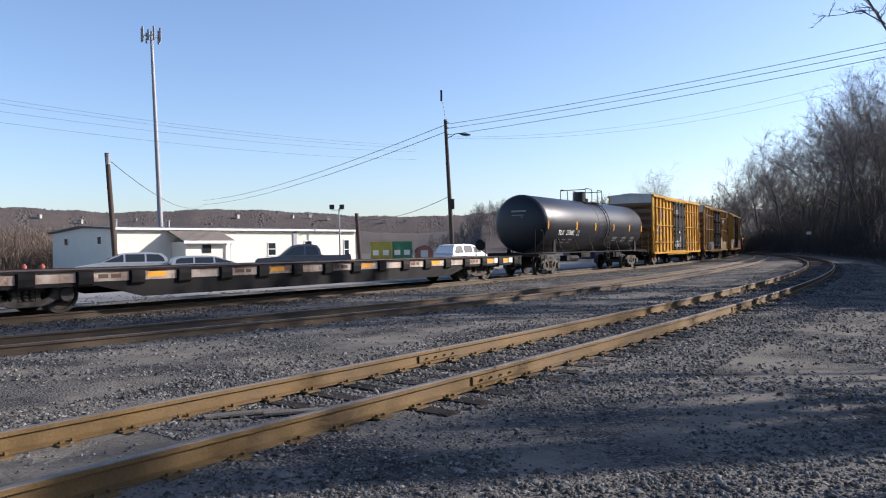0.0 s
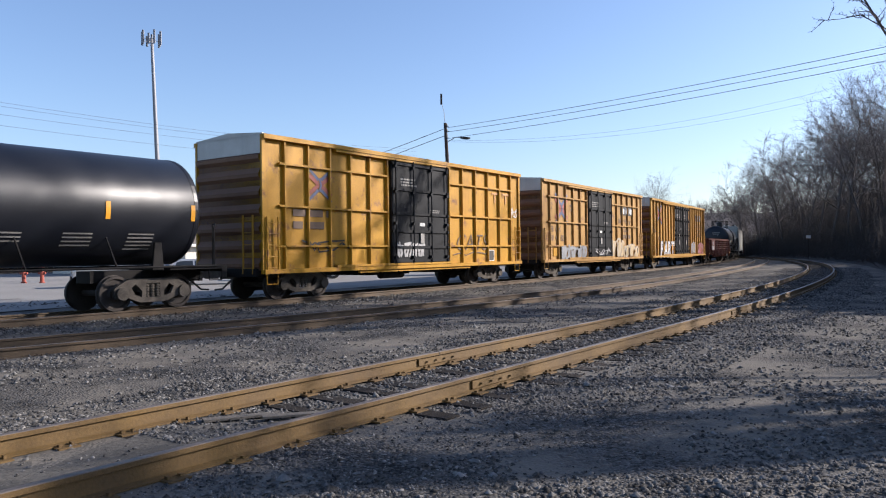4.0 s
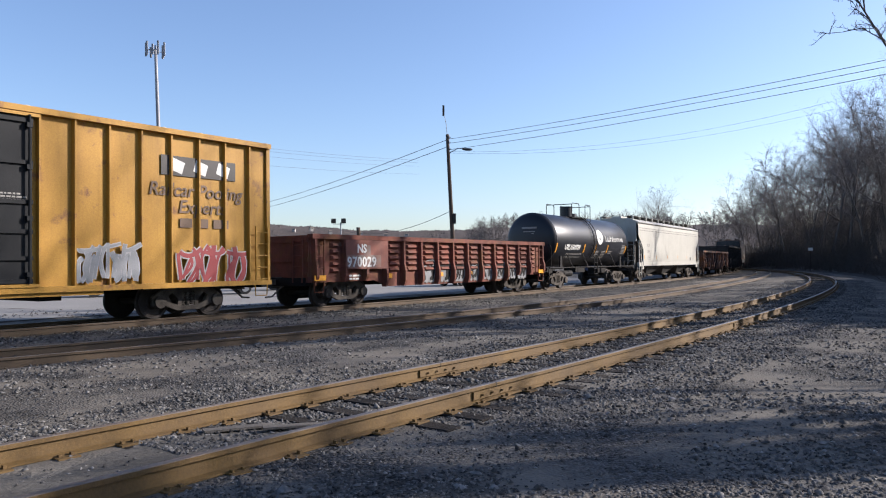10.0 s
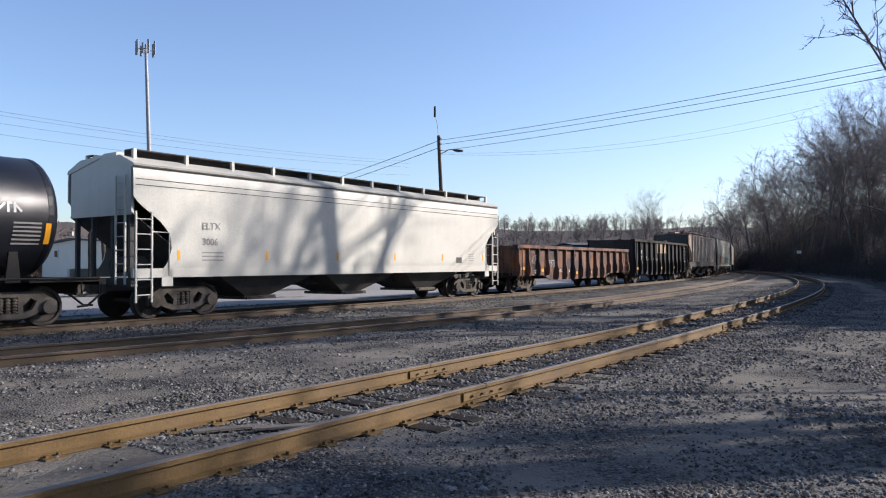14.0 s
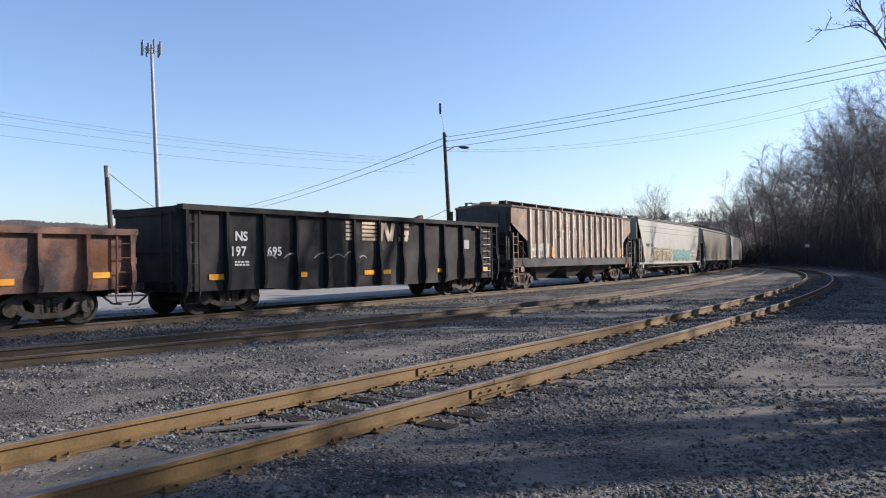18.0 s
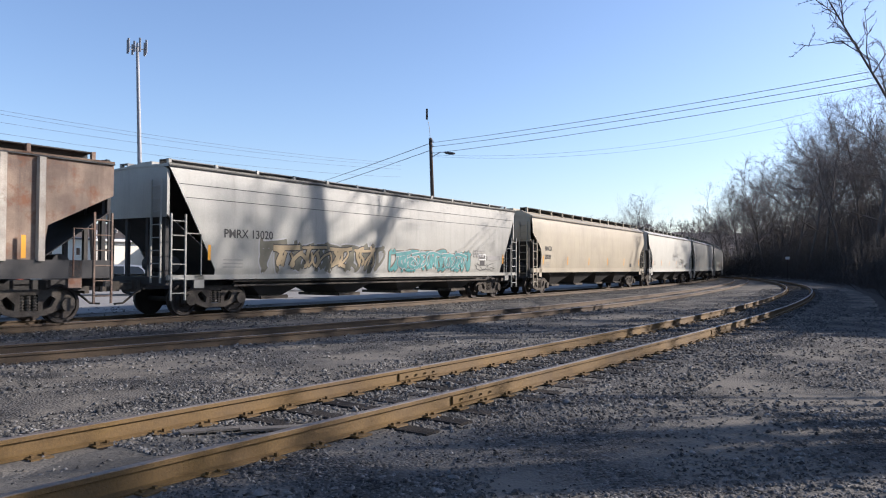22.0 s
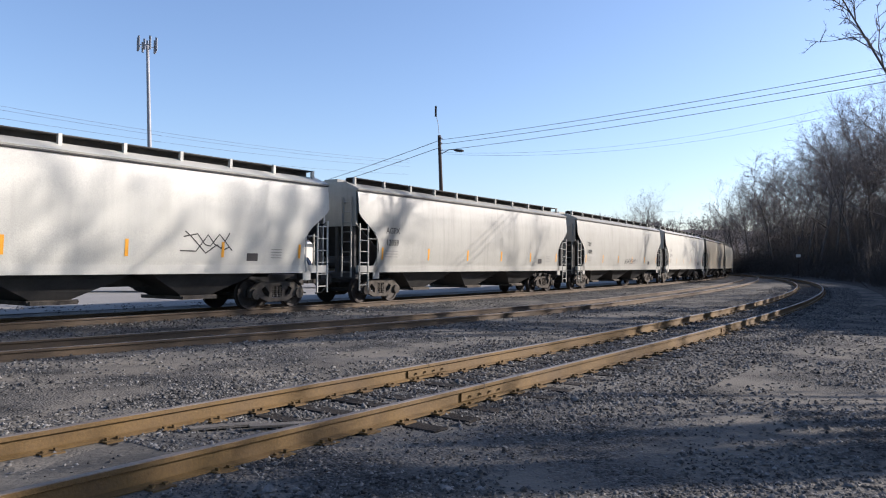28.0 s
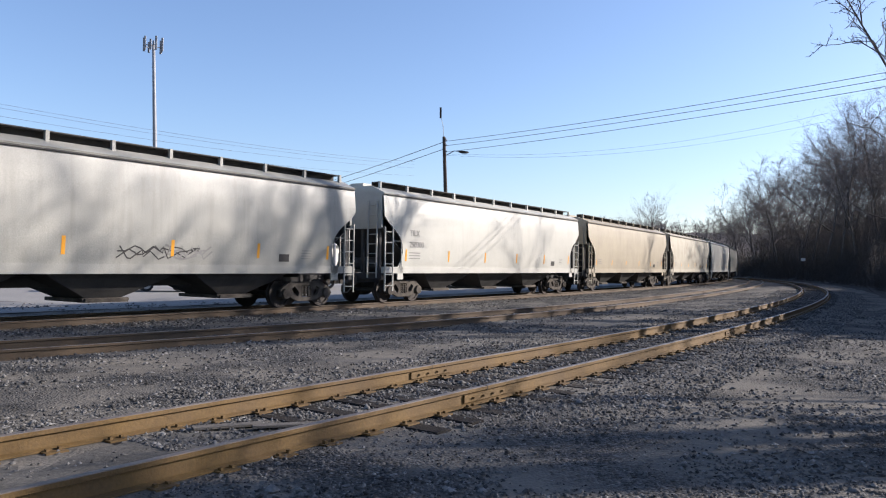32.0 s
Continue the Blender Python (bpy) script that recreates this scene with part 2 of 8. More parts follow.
# ---------------------------------------------------------------- ground
def build_ground():
    bm = bmesh.new()
    xs = [-3000, -1200, -500, -250, -120, -60] + [-40 + 2 * i for i in range(14)] + [-12 + 0.25 * i for i in range(88)] + [10 + 0.5 * i for i in range(40)] + [30 + 2 * i for i in range(31)] + [100, 130, 200, 350, 700, 1500, 3000]
    ys = [-3000, -1200, -400, -150, -60, -30] + [-20 + 2 * i for i in range(12)] + [3 + 0.25 * i for i in range(64)] + [19 + 0.5 * i for i in range(54)] + [46 + 2 * i for i in range(53)] + [160, 180, 220, 300, 450, 800, 1500, 3500]
    grid = [[bm.verts.new((x, y, ground_z(x, y))) for x in xs] for y in ys]
    for a, b in zip(grid, grid[1:]):
        for i in range(len(xs) - 1):
            bm.faces.new((a[i], a[i + 1], b[i + 1], b[i]))
    return tagged(part("ground", bm, M["gravel"], smooth=True), "grey gravel and cinder ground of the rail yard", "ground", kind="structure")


NEAR_XY = np.stack([near_line.x, near_line.y], 1)
NEAR_TH = near_line.th


def side_of_near(x, y):
    """Metres to the right of the near track."""
    d = (NEAR_XY[:, 0] - x) ** 2 + (NEAR_XY[:, 1] - y) ** 2
    i = int(d.argmin())
    t = NEAR_TH[i]
    return (x - NEAR_XY[i, 0]) * math.cos(t) - (y - NEAR_XY[i, 1]) * math.sin(t), near_line.s[i]


def ground_z(x, y):
    if -45 < x < 130 and -25 < y < 190:
        off, s = side_of_near(x, y)
        z = 0.03 * noise.noise((x * 0.35, y * 0.35, 0)) + 0.016 * noise.noise((x * 1.5, y * 1.5, 6))
        if abs(off) < 1.9:
            z *= 0.3
        if abs(off) < 0.8 and s > 4.0:
            z -= 0.02 * min(1.0, s - 4.0)
        elif 0.8 <= off < 1.5 and s > 5.0:
            z -= 0.02
        q = np.argmin((middle_line.x - x) ** 2 + (middle_line.y - y) ** 2)
        d = math.hypot(middle_line.x[q] - x, middle_line.y[q] - y)
        if d < 1.8:
            z -= 0.035 * min(1.0, (1.8 - d) / 0.4)
        lee = (0.978 * y - 0.208 * x - 12.5) / 3.0
        if s > 8 and lee > 0:
            rise = max(0.0, off - 5.0 - max(0.0, (30 - s) * 0.25))
            z += min(4.6 + 2.0 * max(0.0, min(1.0, (50 - s) / 15)), rise * 0.5) * min(1.0, lee)
        return z
    return 4.6 if (x > 90 and y > 40) else 0.0


ground = build_ground()
track_near = build_track("track_near", "rust-brown rails on dark weathered wooden ties", near_line, -14, 200, RAIL, "rail_rust", -12, 90)
track_middle = build_track("track_middle", "rusty rails half sunk in cinders", middle_line, -30, 200, RAIL - 0.05, "rail_dull", -12, 60)
track_main = build_track("track_main", "main running track with ballast shoulder", main_line, -50, 400, RAIL, "rail_dull", -22, 80)


# joint bars bolted over the rail joints of the near track
for s, off in ((8.02, 0.7525), (7.05, -0.7525), (17.6, -0.7525), (-4.2, 0.7525)):
    for side in (-1, 1):
        bm = bmesh.new()
        loft(bm, sweep(near_line, s - 0.45, s + 0.45, off + side * 0.024, [(-0.012, -0.14), (0.012, -0.14), (0.012, -0.055), (-0.012, -0.055)], RAIL, 0.3))
        jb = part("joint_bar", recalc(bm), M["rail_rust"], track_near, "bolted joint bar")
        for k in (-0.3, -0.1, 0.1, 0.3):
            q = near_line.at(s + k, off + side * 0.05, RAIL - 0.098)
            bm = bmesh.new()
            box(bm, q.x - 0.011, q.x + 0.011, q.y - 0.011, q.y + 0.011, q.z - 0.011, q.z + 0.011)
            part("bolt", bm, M["rail_rust"], jb)
    bm = bmesh.new()
    loft(bm, sweep(near_line, s - 0.006, s + 0.006, off, [(-0.038, -0.05), (0.038, -0.05), (0.038, 0.002), (-0.038, 0.002)], RAIL, 0.3))
    part("joint_gap", recalc(bm), M["steel_dark"], track_near)


# pale trodden dirt that fills the near track where the yard crosses it
def build_dirt_fill():
    bm = bmesh.new()
    rows = []
    for i in range(41):
        s = -6.0 + 10.6 * i / 40
        row = []
        for j in range(9):
            f = j / 8
            p = near_line.at(s, -0.62 + 1.24 * f)
            edge = min(1.0, min(f, 1 - f) * 5, (4.6 - s) / 1.2)
            row.append(Vector((p.x, p.y, ground_z(p.x, p.y) - 0.012 + 0.022 * edge + 0.022 * noise.noise((p.x * 2.2, p.y * 2.2, 4)))))
        rows.append(row)
    loft(bm, rows, close=False)
    ob = part("dirt_fill", recalc(bm), M["dust"], smooth=True)
    tagged(ob, "pale trodden dirt between the near rails", "dirt", kind="structure")


mat("dust", (0.15, 0.139, 0.122), (0.075, 0.07, 0.062), 0.97, scale=1.1, fine=18, bump=0.6, spread=0.35)
build_dirt_fill()
mat("plank_pale", (0.20, 0.18, 0.155), (0.11, 0.10, 0.088), 0.92, scale=4, fine=30, bump=0.4, stretch=(1, 6, 6))
for s, off, ln, turn in ((4.35, 0.32, 0.32, 0.5), (4.75, -0.1, 0.36, 0.35)):
    p = near_line.at(s, off)
    bm = bmesh.new()
    box(bm, -ln, ln, -0.06, 0.06, 0, 0.02, Matrix.Translation((p.x, p.y, ground_z(p.x, p.y) + 0.022)) @ Matrix.Rotation(turn, 4, "Z") @ Matrix.Rotation(0.02, 4, "Y"))
    tagged(part("plank", bm, M["plank_pale"]), "weathered pale plank lying between the rails", "plank", "planks in the dirt")


# ---------------------------------------------------------------- the freight train
# Each car stands with its middle over its origin at rail height; x runs towards the rear of the train, y to its far side.
mat("car_yellow", (0.498, 0.258, 0.0103), (0.396, 0.193, 0.00859), 0.5, scale=1.2, fine=35, bump=0.05, streak=0.5, rust=0.25)
mat("car_orange", (0.43, 0.245, 0.058), (0.31, 0.165, 0.04), 0.6, scale=1.0, fine=35, bump=0.05, streak=0.7, rust=0.25)
mat("car_amber", (0.437, 0.236, 0.0276), (0.356, 0.182, 0.023), 0.55, scale=1.0, fine=35, bump=0.05, streak=0.6, rust=0.2)
mat("end_brown", (0.22, 0.105, 0.05), (0.15, 0.075, 0.04), 0.7, scale=1.2, fine=40, bump=0.1, streak=0.4)
mat("roof_grey", (0.55, 0.54, 0.50), (0.42, 0.40, 0.36), 0.5, metal=0.2, scale=1.4, fine=40, bump=0.1, streak=0.3)
mat("door_grey", (0.0143, 0.016, 0.0187), (0.00935, 0.0105, 0.0121), 0.55, scale=1.5, fine=40, bump=0.05, streak=0.3)
mat("tank_black", (0.0075, 0.0092, 0.0145), (0.0125, 0.014, 0.019), 0.38, scale=0.8, fine=30, bump=0.03, streak=0.2, spread=0.8)
mat("frame_black", (0.008, 0.008, 0.009), (0.017, 0.015, 0.014), 0.7, scale=2, fine=40, bump=0.1)
mat("gon_red", (0.235, 0.07, 0.043), (0.115, 0.045, 0.034), 0.8, scale=1.5, fine=30, bump=0.2, streak=0.8, rust=0.5, spread=0.3)
mat("board_red", (0.26, 0.085, 0.055), (0.16, 0.06, 0.045), 0.8, scale=2.2, fine=30, bump=0.1, streak=0.5, rust=0.4, spread=0.3)
mat("gon_rust", (0.21, 0.112, 0.075), (0.045, 0.036, 0.037), 0.85, scale=1.2, fine=30, bump=0.2, streak=0.8, rust=0.45, rust_col=(0.17, 0.065, 0.025), spread=0.22)
mat("flat_plate", (0.52, 0.45, 0.38), (0.30, 0.22, 0.17), 0.85, scale=1.6, fine=40, bump=0.2, streak=0.4, rust=0.42, spread=0.3)
mat("gon_black", (0.012, 0.0128, 0.0155), (0.068, 0.063, 0.057), 0.9, scale=0.9, fine=40, bump=0.08, streak=0.6, spread=0.42)
# darker, bluer copy of the gondola black: shade on the posts as colour
mat("post_shade", (0.008, 0.0095, 0.013), (0.030, 0.030, 0.031), 0.9, scale=1.4, fine=40, bump=0.08, streak=0.4, spread=0.6)
mat("hop_grey", (0.37, 0.362, 0.322), (0.285, 0.278, 0.244), 0.47, scale=0.7, fine=40, bump=0.03, streak=0.45)
mat("hop_white", (0.52, 0.51, 0.455), (0.42, 0.41, 0.36), 0.47, scale=0.7, fine=40, bump=0.03, streak=0.22)
mat("hop_tan", (0.43, 0.375, 0.275), (0.31, 0.272, 0.205), 0.47, scale=0.7, fine=40, bump=0.03, streak=0.35)
mat("hop_stain", (0.43, 0.40, 0.32), (0.33, 0.30, 0.23), 0.65, scale=0.8, fine=40, bump=0.05, streak=0.8, rust=0.1)
mat("hop_brown", (0.34, 0.25, 0.18), (0.15, 0.10, 0.075), 0.75, scale=1.3, fine=40, bump=0.1, streak=0.9, rust=0.45, rust_col=(0.16, 0.065, 0.03), spread=0.3)
mat("rib_pale", (0.53, 0.49, 0.42), (0.36, 0.31, 0.25), 0.7, scale=2, fine=40, bump=0.1, streak=0.5, rust=0.25)
mat("galvanised_walk", (0.20, 0.205, 0.21), (0.12, 0.12, 0.125), 0.6, metal=0.3, scale=2, fine=40, bump=0.1)
mat("paint_olive", (0.085, 0.08, 0.05), (0.16, 0.145, 0.10), 0.6, scale=2.5, fine=40, bump=0.0, spread=0.3)
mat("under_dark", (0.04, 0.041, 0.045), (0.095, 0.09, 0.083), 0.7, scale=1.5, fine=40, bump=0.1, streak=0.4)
for key in ("car_yellow", "car_orange", "car_amber", "gon_red", "gon_rust"):
    M[key].node_tree.nodes["Principled BSDF"].inputs["Specular IOR Level"].default_value = 0.3
M["tank_black"].node_tree.nodes["Principled BSDF"].inputs["Specular IOR Level"].default_value = 0.36
for key in ("frame_black", "truck_steel", "steel_dark", "under_dark", "door_grey"):
    M[key].node_tree.nodes["Principled BSDF"].inputs["Specular IOR Level"].default_value = 0.15
mat("mark_white", (0.675, 0.675, 0.648), (0.54, 0.54, 0.513), 0.6, scale=3, fine=60, bump=0.0)
mat("mark_black", (0.015, 0.015, 0.015), (0.03, 0.025, 0.0225), 0.6, scale=3, fine=60, bump=0.0)
mat("mark_grey", (0.28, 0.27, 0.25), (0.2, 0.19, 0.18), 0.6, scale=3, fine=60, bump=0.0)
mat("patch_scraped", (0.20, 0.17, 0.15), (0.235, 0.10, 0.07), 0.8, scale=2.2, fine=40, bump=0.1, streak=0.5, spread=0.3)
mat("mark_tan", (0.52, 0.40, 0.26), (0.36, 0.27, 0.18), 0.6, scale=3, fine=60, bump=0.0)
mat("mark_brown", (0.13, 0.07, 0.03), (0.09, 0.05, 0.03), 0.6, scale=3, fine=60, bump=0.0)
mat("reflector_amber", (0.80, 0.36, 0.01), (0.7, 0.3, 0.01), 0.4, scale=4, fine=60, bump=0.0)
mat("paint_blue", (0.045, 0.065, 0.15), (0.07, 0.09, 0.17), 0.6, scale=3, fine=60, bump=0.0)
mat("paint_red", (0.33, 0.055, 0.03), (0.27, 0.06, 0.035), 0.6, scale=3, fine=60, bump=0.0)
mat("paint_white", (0.62, 0.61, 0.60), (0.42, 0.42, 0.43), 0.6, scale=2.5, fine=40, bump=0.0, spread=0.3)
mat("paint_pink", (0.47, 0.21, 0.09), (0.45, 0.235, 0.05), 0.6, scale=3, fine=40, bump=0.0)
mat("paint_sand", (0.46, 0.36, 0.22), (0.38, 0.27, 0.12), 0.6, scale=2.0, fine=40, bump=0.0, spread=0.3)
mat("paint_teal", (0.07, 0.30, 0.28), (0.03, 0.13, 0.14), 0.6, scale=3, fine=60, bump=0.0)
mat("paint_silver", (0.28, 0.287, 0.301), (0.196, 0.203, 0.21), 0.5, scale=3, fine=60, bump=0.0)
mat("paint_ochre", (0.42, 0.33, 0.18), (0.3, 0.22, 0.12), 0.6, scale=3, fine=60, bump=0.0)
mat("paint_pale", (0.408, 0.402, 0.396), (0.33, 0.324, 0.324), 0.6, scale=3, fine=60, bump=0.0)
mat("paint_crimson", (0.30, 0.018, 0.022), (0.22, 0.018, 0.022), 0.6, scale=3, fine=60, bump=0.0)

WHEEL_R = 0.44


def lathe(bm, prof, n=24, flip=1.0):
    """Turn a profile of (y, r) about the y axis."""
    rings = [[(math.cos(2 * math.pi * i / n) * r, y * flip, math.sin(2 * math.pi * i / n) * r) for i in range(n)] for y, r in prof]
    loft(bm, rings, True, True)
    return recalc(bm)


def bar(bm, a, b, w, y0, y1):
    """A flat bar from a to b (x, z), w wide, between y0 and y1."""
    a, b = Vector((a[0], a[1])), Vector((b[0], b[1]))
    d = (b - a).normalized()
    n = Vector((-d.y, d.x)) * w / 2
    prof = [(a + n), (a - n), (b - n), (b + n)]
    loft(bm, [[(p.x, y0, p.y) for p in prof], [(p.x, y1, p.y) for p in prof]])


MESH = {}


def mesh_once(key, make, material):
    if key not in MESH:
        bm = bmesh.new()
        make(bm)
        me = bpy.data.meshes.new(key)
        recalc(bm).to_mesh(me)
        bm.free()
        me.materials.append(material)
        MESH[key] = me
    return MESH[key]


def shared(name, me, parent, loc=(0, 0, 0), rz=0.0, label=""):
    ob = new(name, me)
    ob.parent = parent
    ob.matrix_basis = pose(*loc, 0, 0, rz)
    if label:
        ob["label"] = label
    return ob


def make_sideframe(bm):
    """A cast frame with three openings, and its bearing housings."""
    outer = [(-1.06, 0.34), (-0.70, 0.34), (-0.52, 0.26), (-0.34, 0.20), (0.34, 0.20), (0.52, 0.26), (0.70, 0.34), (1.06, 0.34), (1.06, 0.56), (0.95, 0.64),
             (0.66, 0.80), (-0.66, 0.80), (-0.95, 0.64), (-1.06, 0.56)]
    holes = [[(-0.20, 0.32), (0.20, 0.32), (0.20, 0.68), (-0.20, 0.68)], [(-0.32, 0.34), (-0.50, 0.40), (-0.60, 0.58), (-0.48, 0.66), (-0.30, 0.48)],
             [(0.32, 0.34), (0.50, 0.40), (0.60, 0.58), (0.48, 0.66), (0.30, 0.48)]]
    edges = []
    for loop in [outer] + holes:
        vs = [bm.verts.new((x, -0.055, z)) for x, z in loop]
        edges += [bm.edges.new((vs[i], vs[(i + 1) % len(vs)])) for i in range(len(vs))]
    faces = [f for f in bmesh.ops.triangle_fill(bm, use_beauty=True, edges=edges)["geom"] if isinstance(f, bmesh.types.BMFace)]
    ext = bmesh.ops.extrude_face_region(bm, geom=faces)
    for v in ext["geom"]:
        if isinstance(v, bmesh.types.BMVert):
            v.co.y += 0.11
    for s in (-1, 1):
        tube(bm, (s * 0.865, -0.14, 0.44), (s * 0.865, 0.05, 0.44), 0.16, 0.16, 12)


def make_spring(bm):
    """One coil spring as a ribbed column."""
    prof = [(0.33, 0.02)]
    for k in range(5):
        z = 0.335 + k * 0.066
        prof += [(z, 0.062), (z + 0.032, 0.066), (z + 0.04, 0.04), (z + 0.058, 0.04)]
    loft(bm, [[(r * math.cos(a * math.pi / 4), r * math.sin(a * math.pi / 4), z) for a in range(8)] for z, r in prof])


def make_wheelset(bm):
    tube(bm, (0, -1.0, 0), (0, 1.0, 0), 0.075, 0.075, 10)
    for s in (-1, 1):
        lathe(bm, [(s * 0.68, 0.10), (s * 0.68, WHEEL_R + 0.028), (s * 0.712, WHEEL_R + 0.028), (s * 0.725, WHEEL_R), (s * 0.82, WHEEL_R - 0.004),
                   (s * 0.82, WHEEL_R - 0.07), (s * 0.775, WHEEL_R - 0.09), (s * 0.76, 0.2), (s * 0.81, 0.15), (s * 0.81, 0.08)], 28)
        for k in range(3):
            a = k * 2.094
            tube(bm, (math.cos(a) * 0.07, s * 1.0, math.sin(a) * 0.07), (math.cos(a) * 0.07, s * 1.06, math.sin(a) * 0.07), 0.018, 0.018, 6)
        tube(bm, (0, s * 0.99, 0), (0, s * 1.04, 0), 0.11, 0.10, 12)


WHEELS = []


def add_trucks(car, half):
    for sx in (-1, 1):
        def bolster(bm):
            box(bm, -0.2, 0.2, -0.95, 0.95, 0.45, 0.72)
            tube(bm, (0, 0, 0.7), (0, 0, 0.86), 0.22, 0.2, 12)
        truck = shared("truck", mesh_once("truck", bolster, M["truck_steel"]), car, (sx * half, 0, 0), label="cast steel four-wheel truck")
        for sy in (-1, 1):
            shared("sideframe", mesh_once("sideframe", make_sideframe, M["truck_steel"]), truck, (0, sy * 1.0, 0))
            for x in (-0.15, 0.0, 0.15):
                shared("spring", mesh_once("spring", make_spring, M["truck_steel"]), truck, (x, sy * 1.0, 0))
        for wx in (-0.865, 0.865):
            w = shared("wheelset", mesh_once("wheelset", make_wheelset, M["wheel_steel"]), truck, (wx, 0, WHEEL_R))
            WHEELS.append((w, wx))


def add_couplers(car, half, gap=0.68):
    def cup(bm):
        box(bm, 0.0, gap - 0.16, -0.09, 0.09, 0.72, 0.90)
        poly = [(gap - 0.2, -0.13), (gap + 0.05, -0.12), (gap + 0.1, -0.02), (gap - 0.02, 0.0), (gap + 0.0, 0.12), (gap - 0.18, 0.15)]
        loft(bm, [[(x, y, 0.68) for x, y in poly], [(x, y, 0.94) for x, y in poly]])
        pipe(bm, [(0.0, 0.3, 0.72), (0.2, 0.3, 0.6), (0.45, 0.25, 0.38), (gap, 0.2, 0.36)], 0.028, 6)
        box(bm, -0.02, 0.1, -0.3, 0.3, 0.65, 0.97)
    me = mesh_once("coupler%.2f" % gap, cup, M["truck_steel"])
    for s in (-1, 1):
        shared("coupler", me, car, (s * half, 0, 0), 0 if s > 0 else 180, "knuckle coupler with hanging air hose")


def ladder(name, car, x, y, z0, z1, w, rungs, material, along="x", label=""):
    bm = bmesh.new()
    for s in (-0.5, 0.5):
        p = (x + s * w, y) if along == "x" else (x, y + s * w)
        box(bm, p[0] - 0.022, p[0] + 0.022, p[1] - 0.022, p[1] + 0.022, z0, z1)
    for i in range(rungs):
        z = z0 + (i + 0.5) * (z1 - z0) / rungs
        a = (x - w / 2, y, z) if along == "x" else (x, y - w / 2, z)
        b = (x + w / 2, y, z) if along == "x" else (x, y + w / 2, z)
        tube(bm, a, b, 0.016, 0.016, 6)
    return part(name, bm, material, car, label)


def stirrup(car, x, y, z, material):
    bm = bmesh.new()
    pipe(bm, [(x - 0.22, y, z), (x - 0.2, y, z - 0.3), (x + 0.2, y, z - 0.3), (x + 0.22, y, z)], 0.018, 6)
    return part("step", bm, material, car)


def words(txt, size, x, y, z, material, car, bold=0.0, slant=0.0, name="lettering", spacing=1.0):
    cu = bpy.data.curves.new("lettering", "FONT")
    cu.body, cu.size, cu.offset, cu.shear, cu.space_character = txt, size, bold, slant, spacing
    cu.resolution_u = 3
    tmp = bpy.data.objects.new("lettering_curve", cu)
    me = bpy.data.meshes.new_from_object(tmp)
    bpy.data.objects.remove(tmp)
    bpy.data.curves.remove(cu)
    me.materials.clear()
    me.materials.append(material)
    ob = new(name, me)
    ob.parent = car
    ob.matrix_basis = pose(x, y, z, 90, 0, 0)
    return ob


def bars(name, car, x, y, z, w, rows, h, material, gap=0.6, seed=0):
    """Lines of writing too small to read."""
    rnd = random.Random(seed)
    bm = bmesh.new()
    for r in range(rows):
        zz, xx = z - r * h * (1 + gap), x
        while xx < x + w * rnd.uniform(0.7, 1.0):
            ww = rnd.uniform(1.2, 3.5) * h
            box(bm, xx, min(xx + ww, x + w), y - 0.003, y + 0.003, zz, zz + h)
            xx += ww + h * 0.7
    return tagged(part(name, bm, material, car), kind="stuff")


def plate(name, car, x0, x1, z0, z1, y, material, label="", th=0.006):
    bm = bmesh.new()
    box(bm, x0, x1, y - th, y + th, z0, z1)
    return part(name, bm, material, car, label)


def ribbon(bm, pts, w, yf):
    """A painted stroke through points (x, z) on a side whose y is yf(z)."""
    fine = []
    for (ax, az), (bx, bz) in zip(pts, pts[1:]):
        n = max(1, int(math.hypot(bx - ax, bz - az) / 0.12))
        fine += [(ax + (bx - ax) * i / n, az + (bz - az) * i / n) for i in range(n)]
    fine.append(pts[-1])
    prev = None
    for i, (x, z) in enumerate(fine):
        a, b = fine[max(0, i - 1)], fine[min(len(fine) - 1, i + 1)]
        dx, dz = b[0] - a[0], b[1] - a[1]
        q = math.hypot(dx, dz) or 1.0
        nx, nz = -dz / q * w / 2, dx / q * w / 2
        cur = [bm.verts.new((x + s * nx, yf(z + s * nz), z + s * nz)) for s in (1, -1)]
        if prev:
            bm.faces.new((prev[0], prev[1], cur[1], cur[0]))
        prev = cur


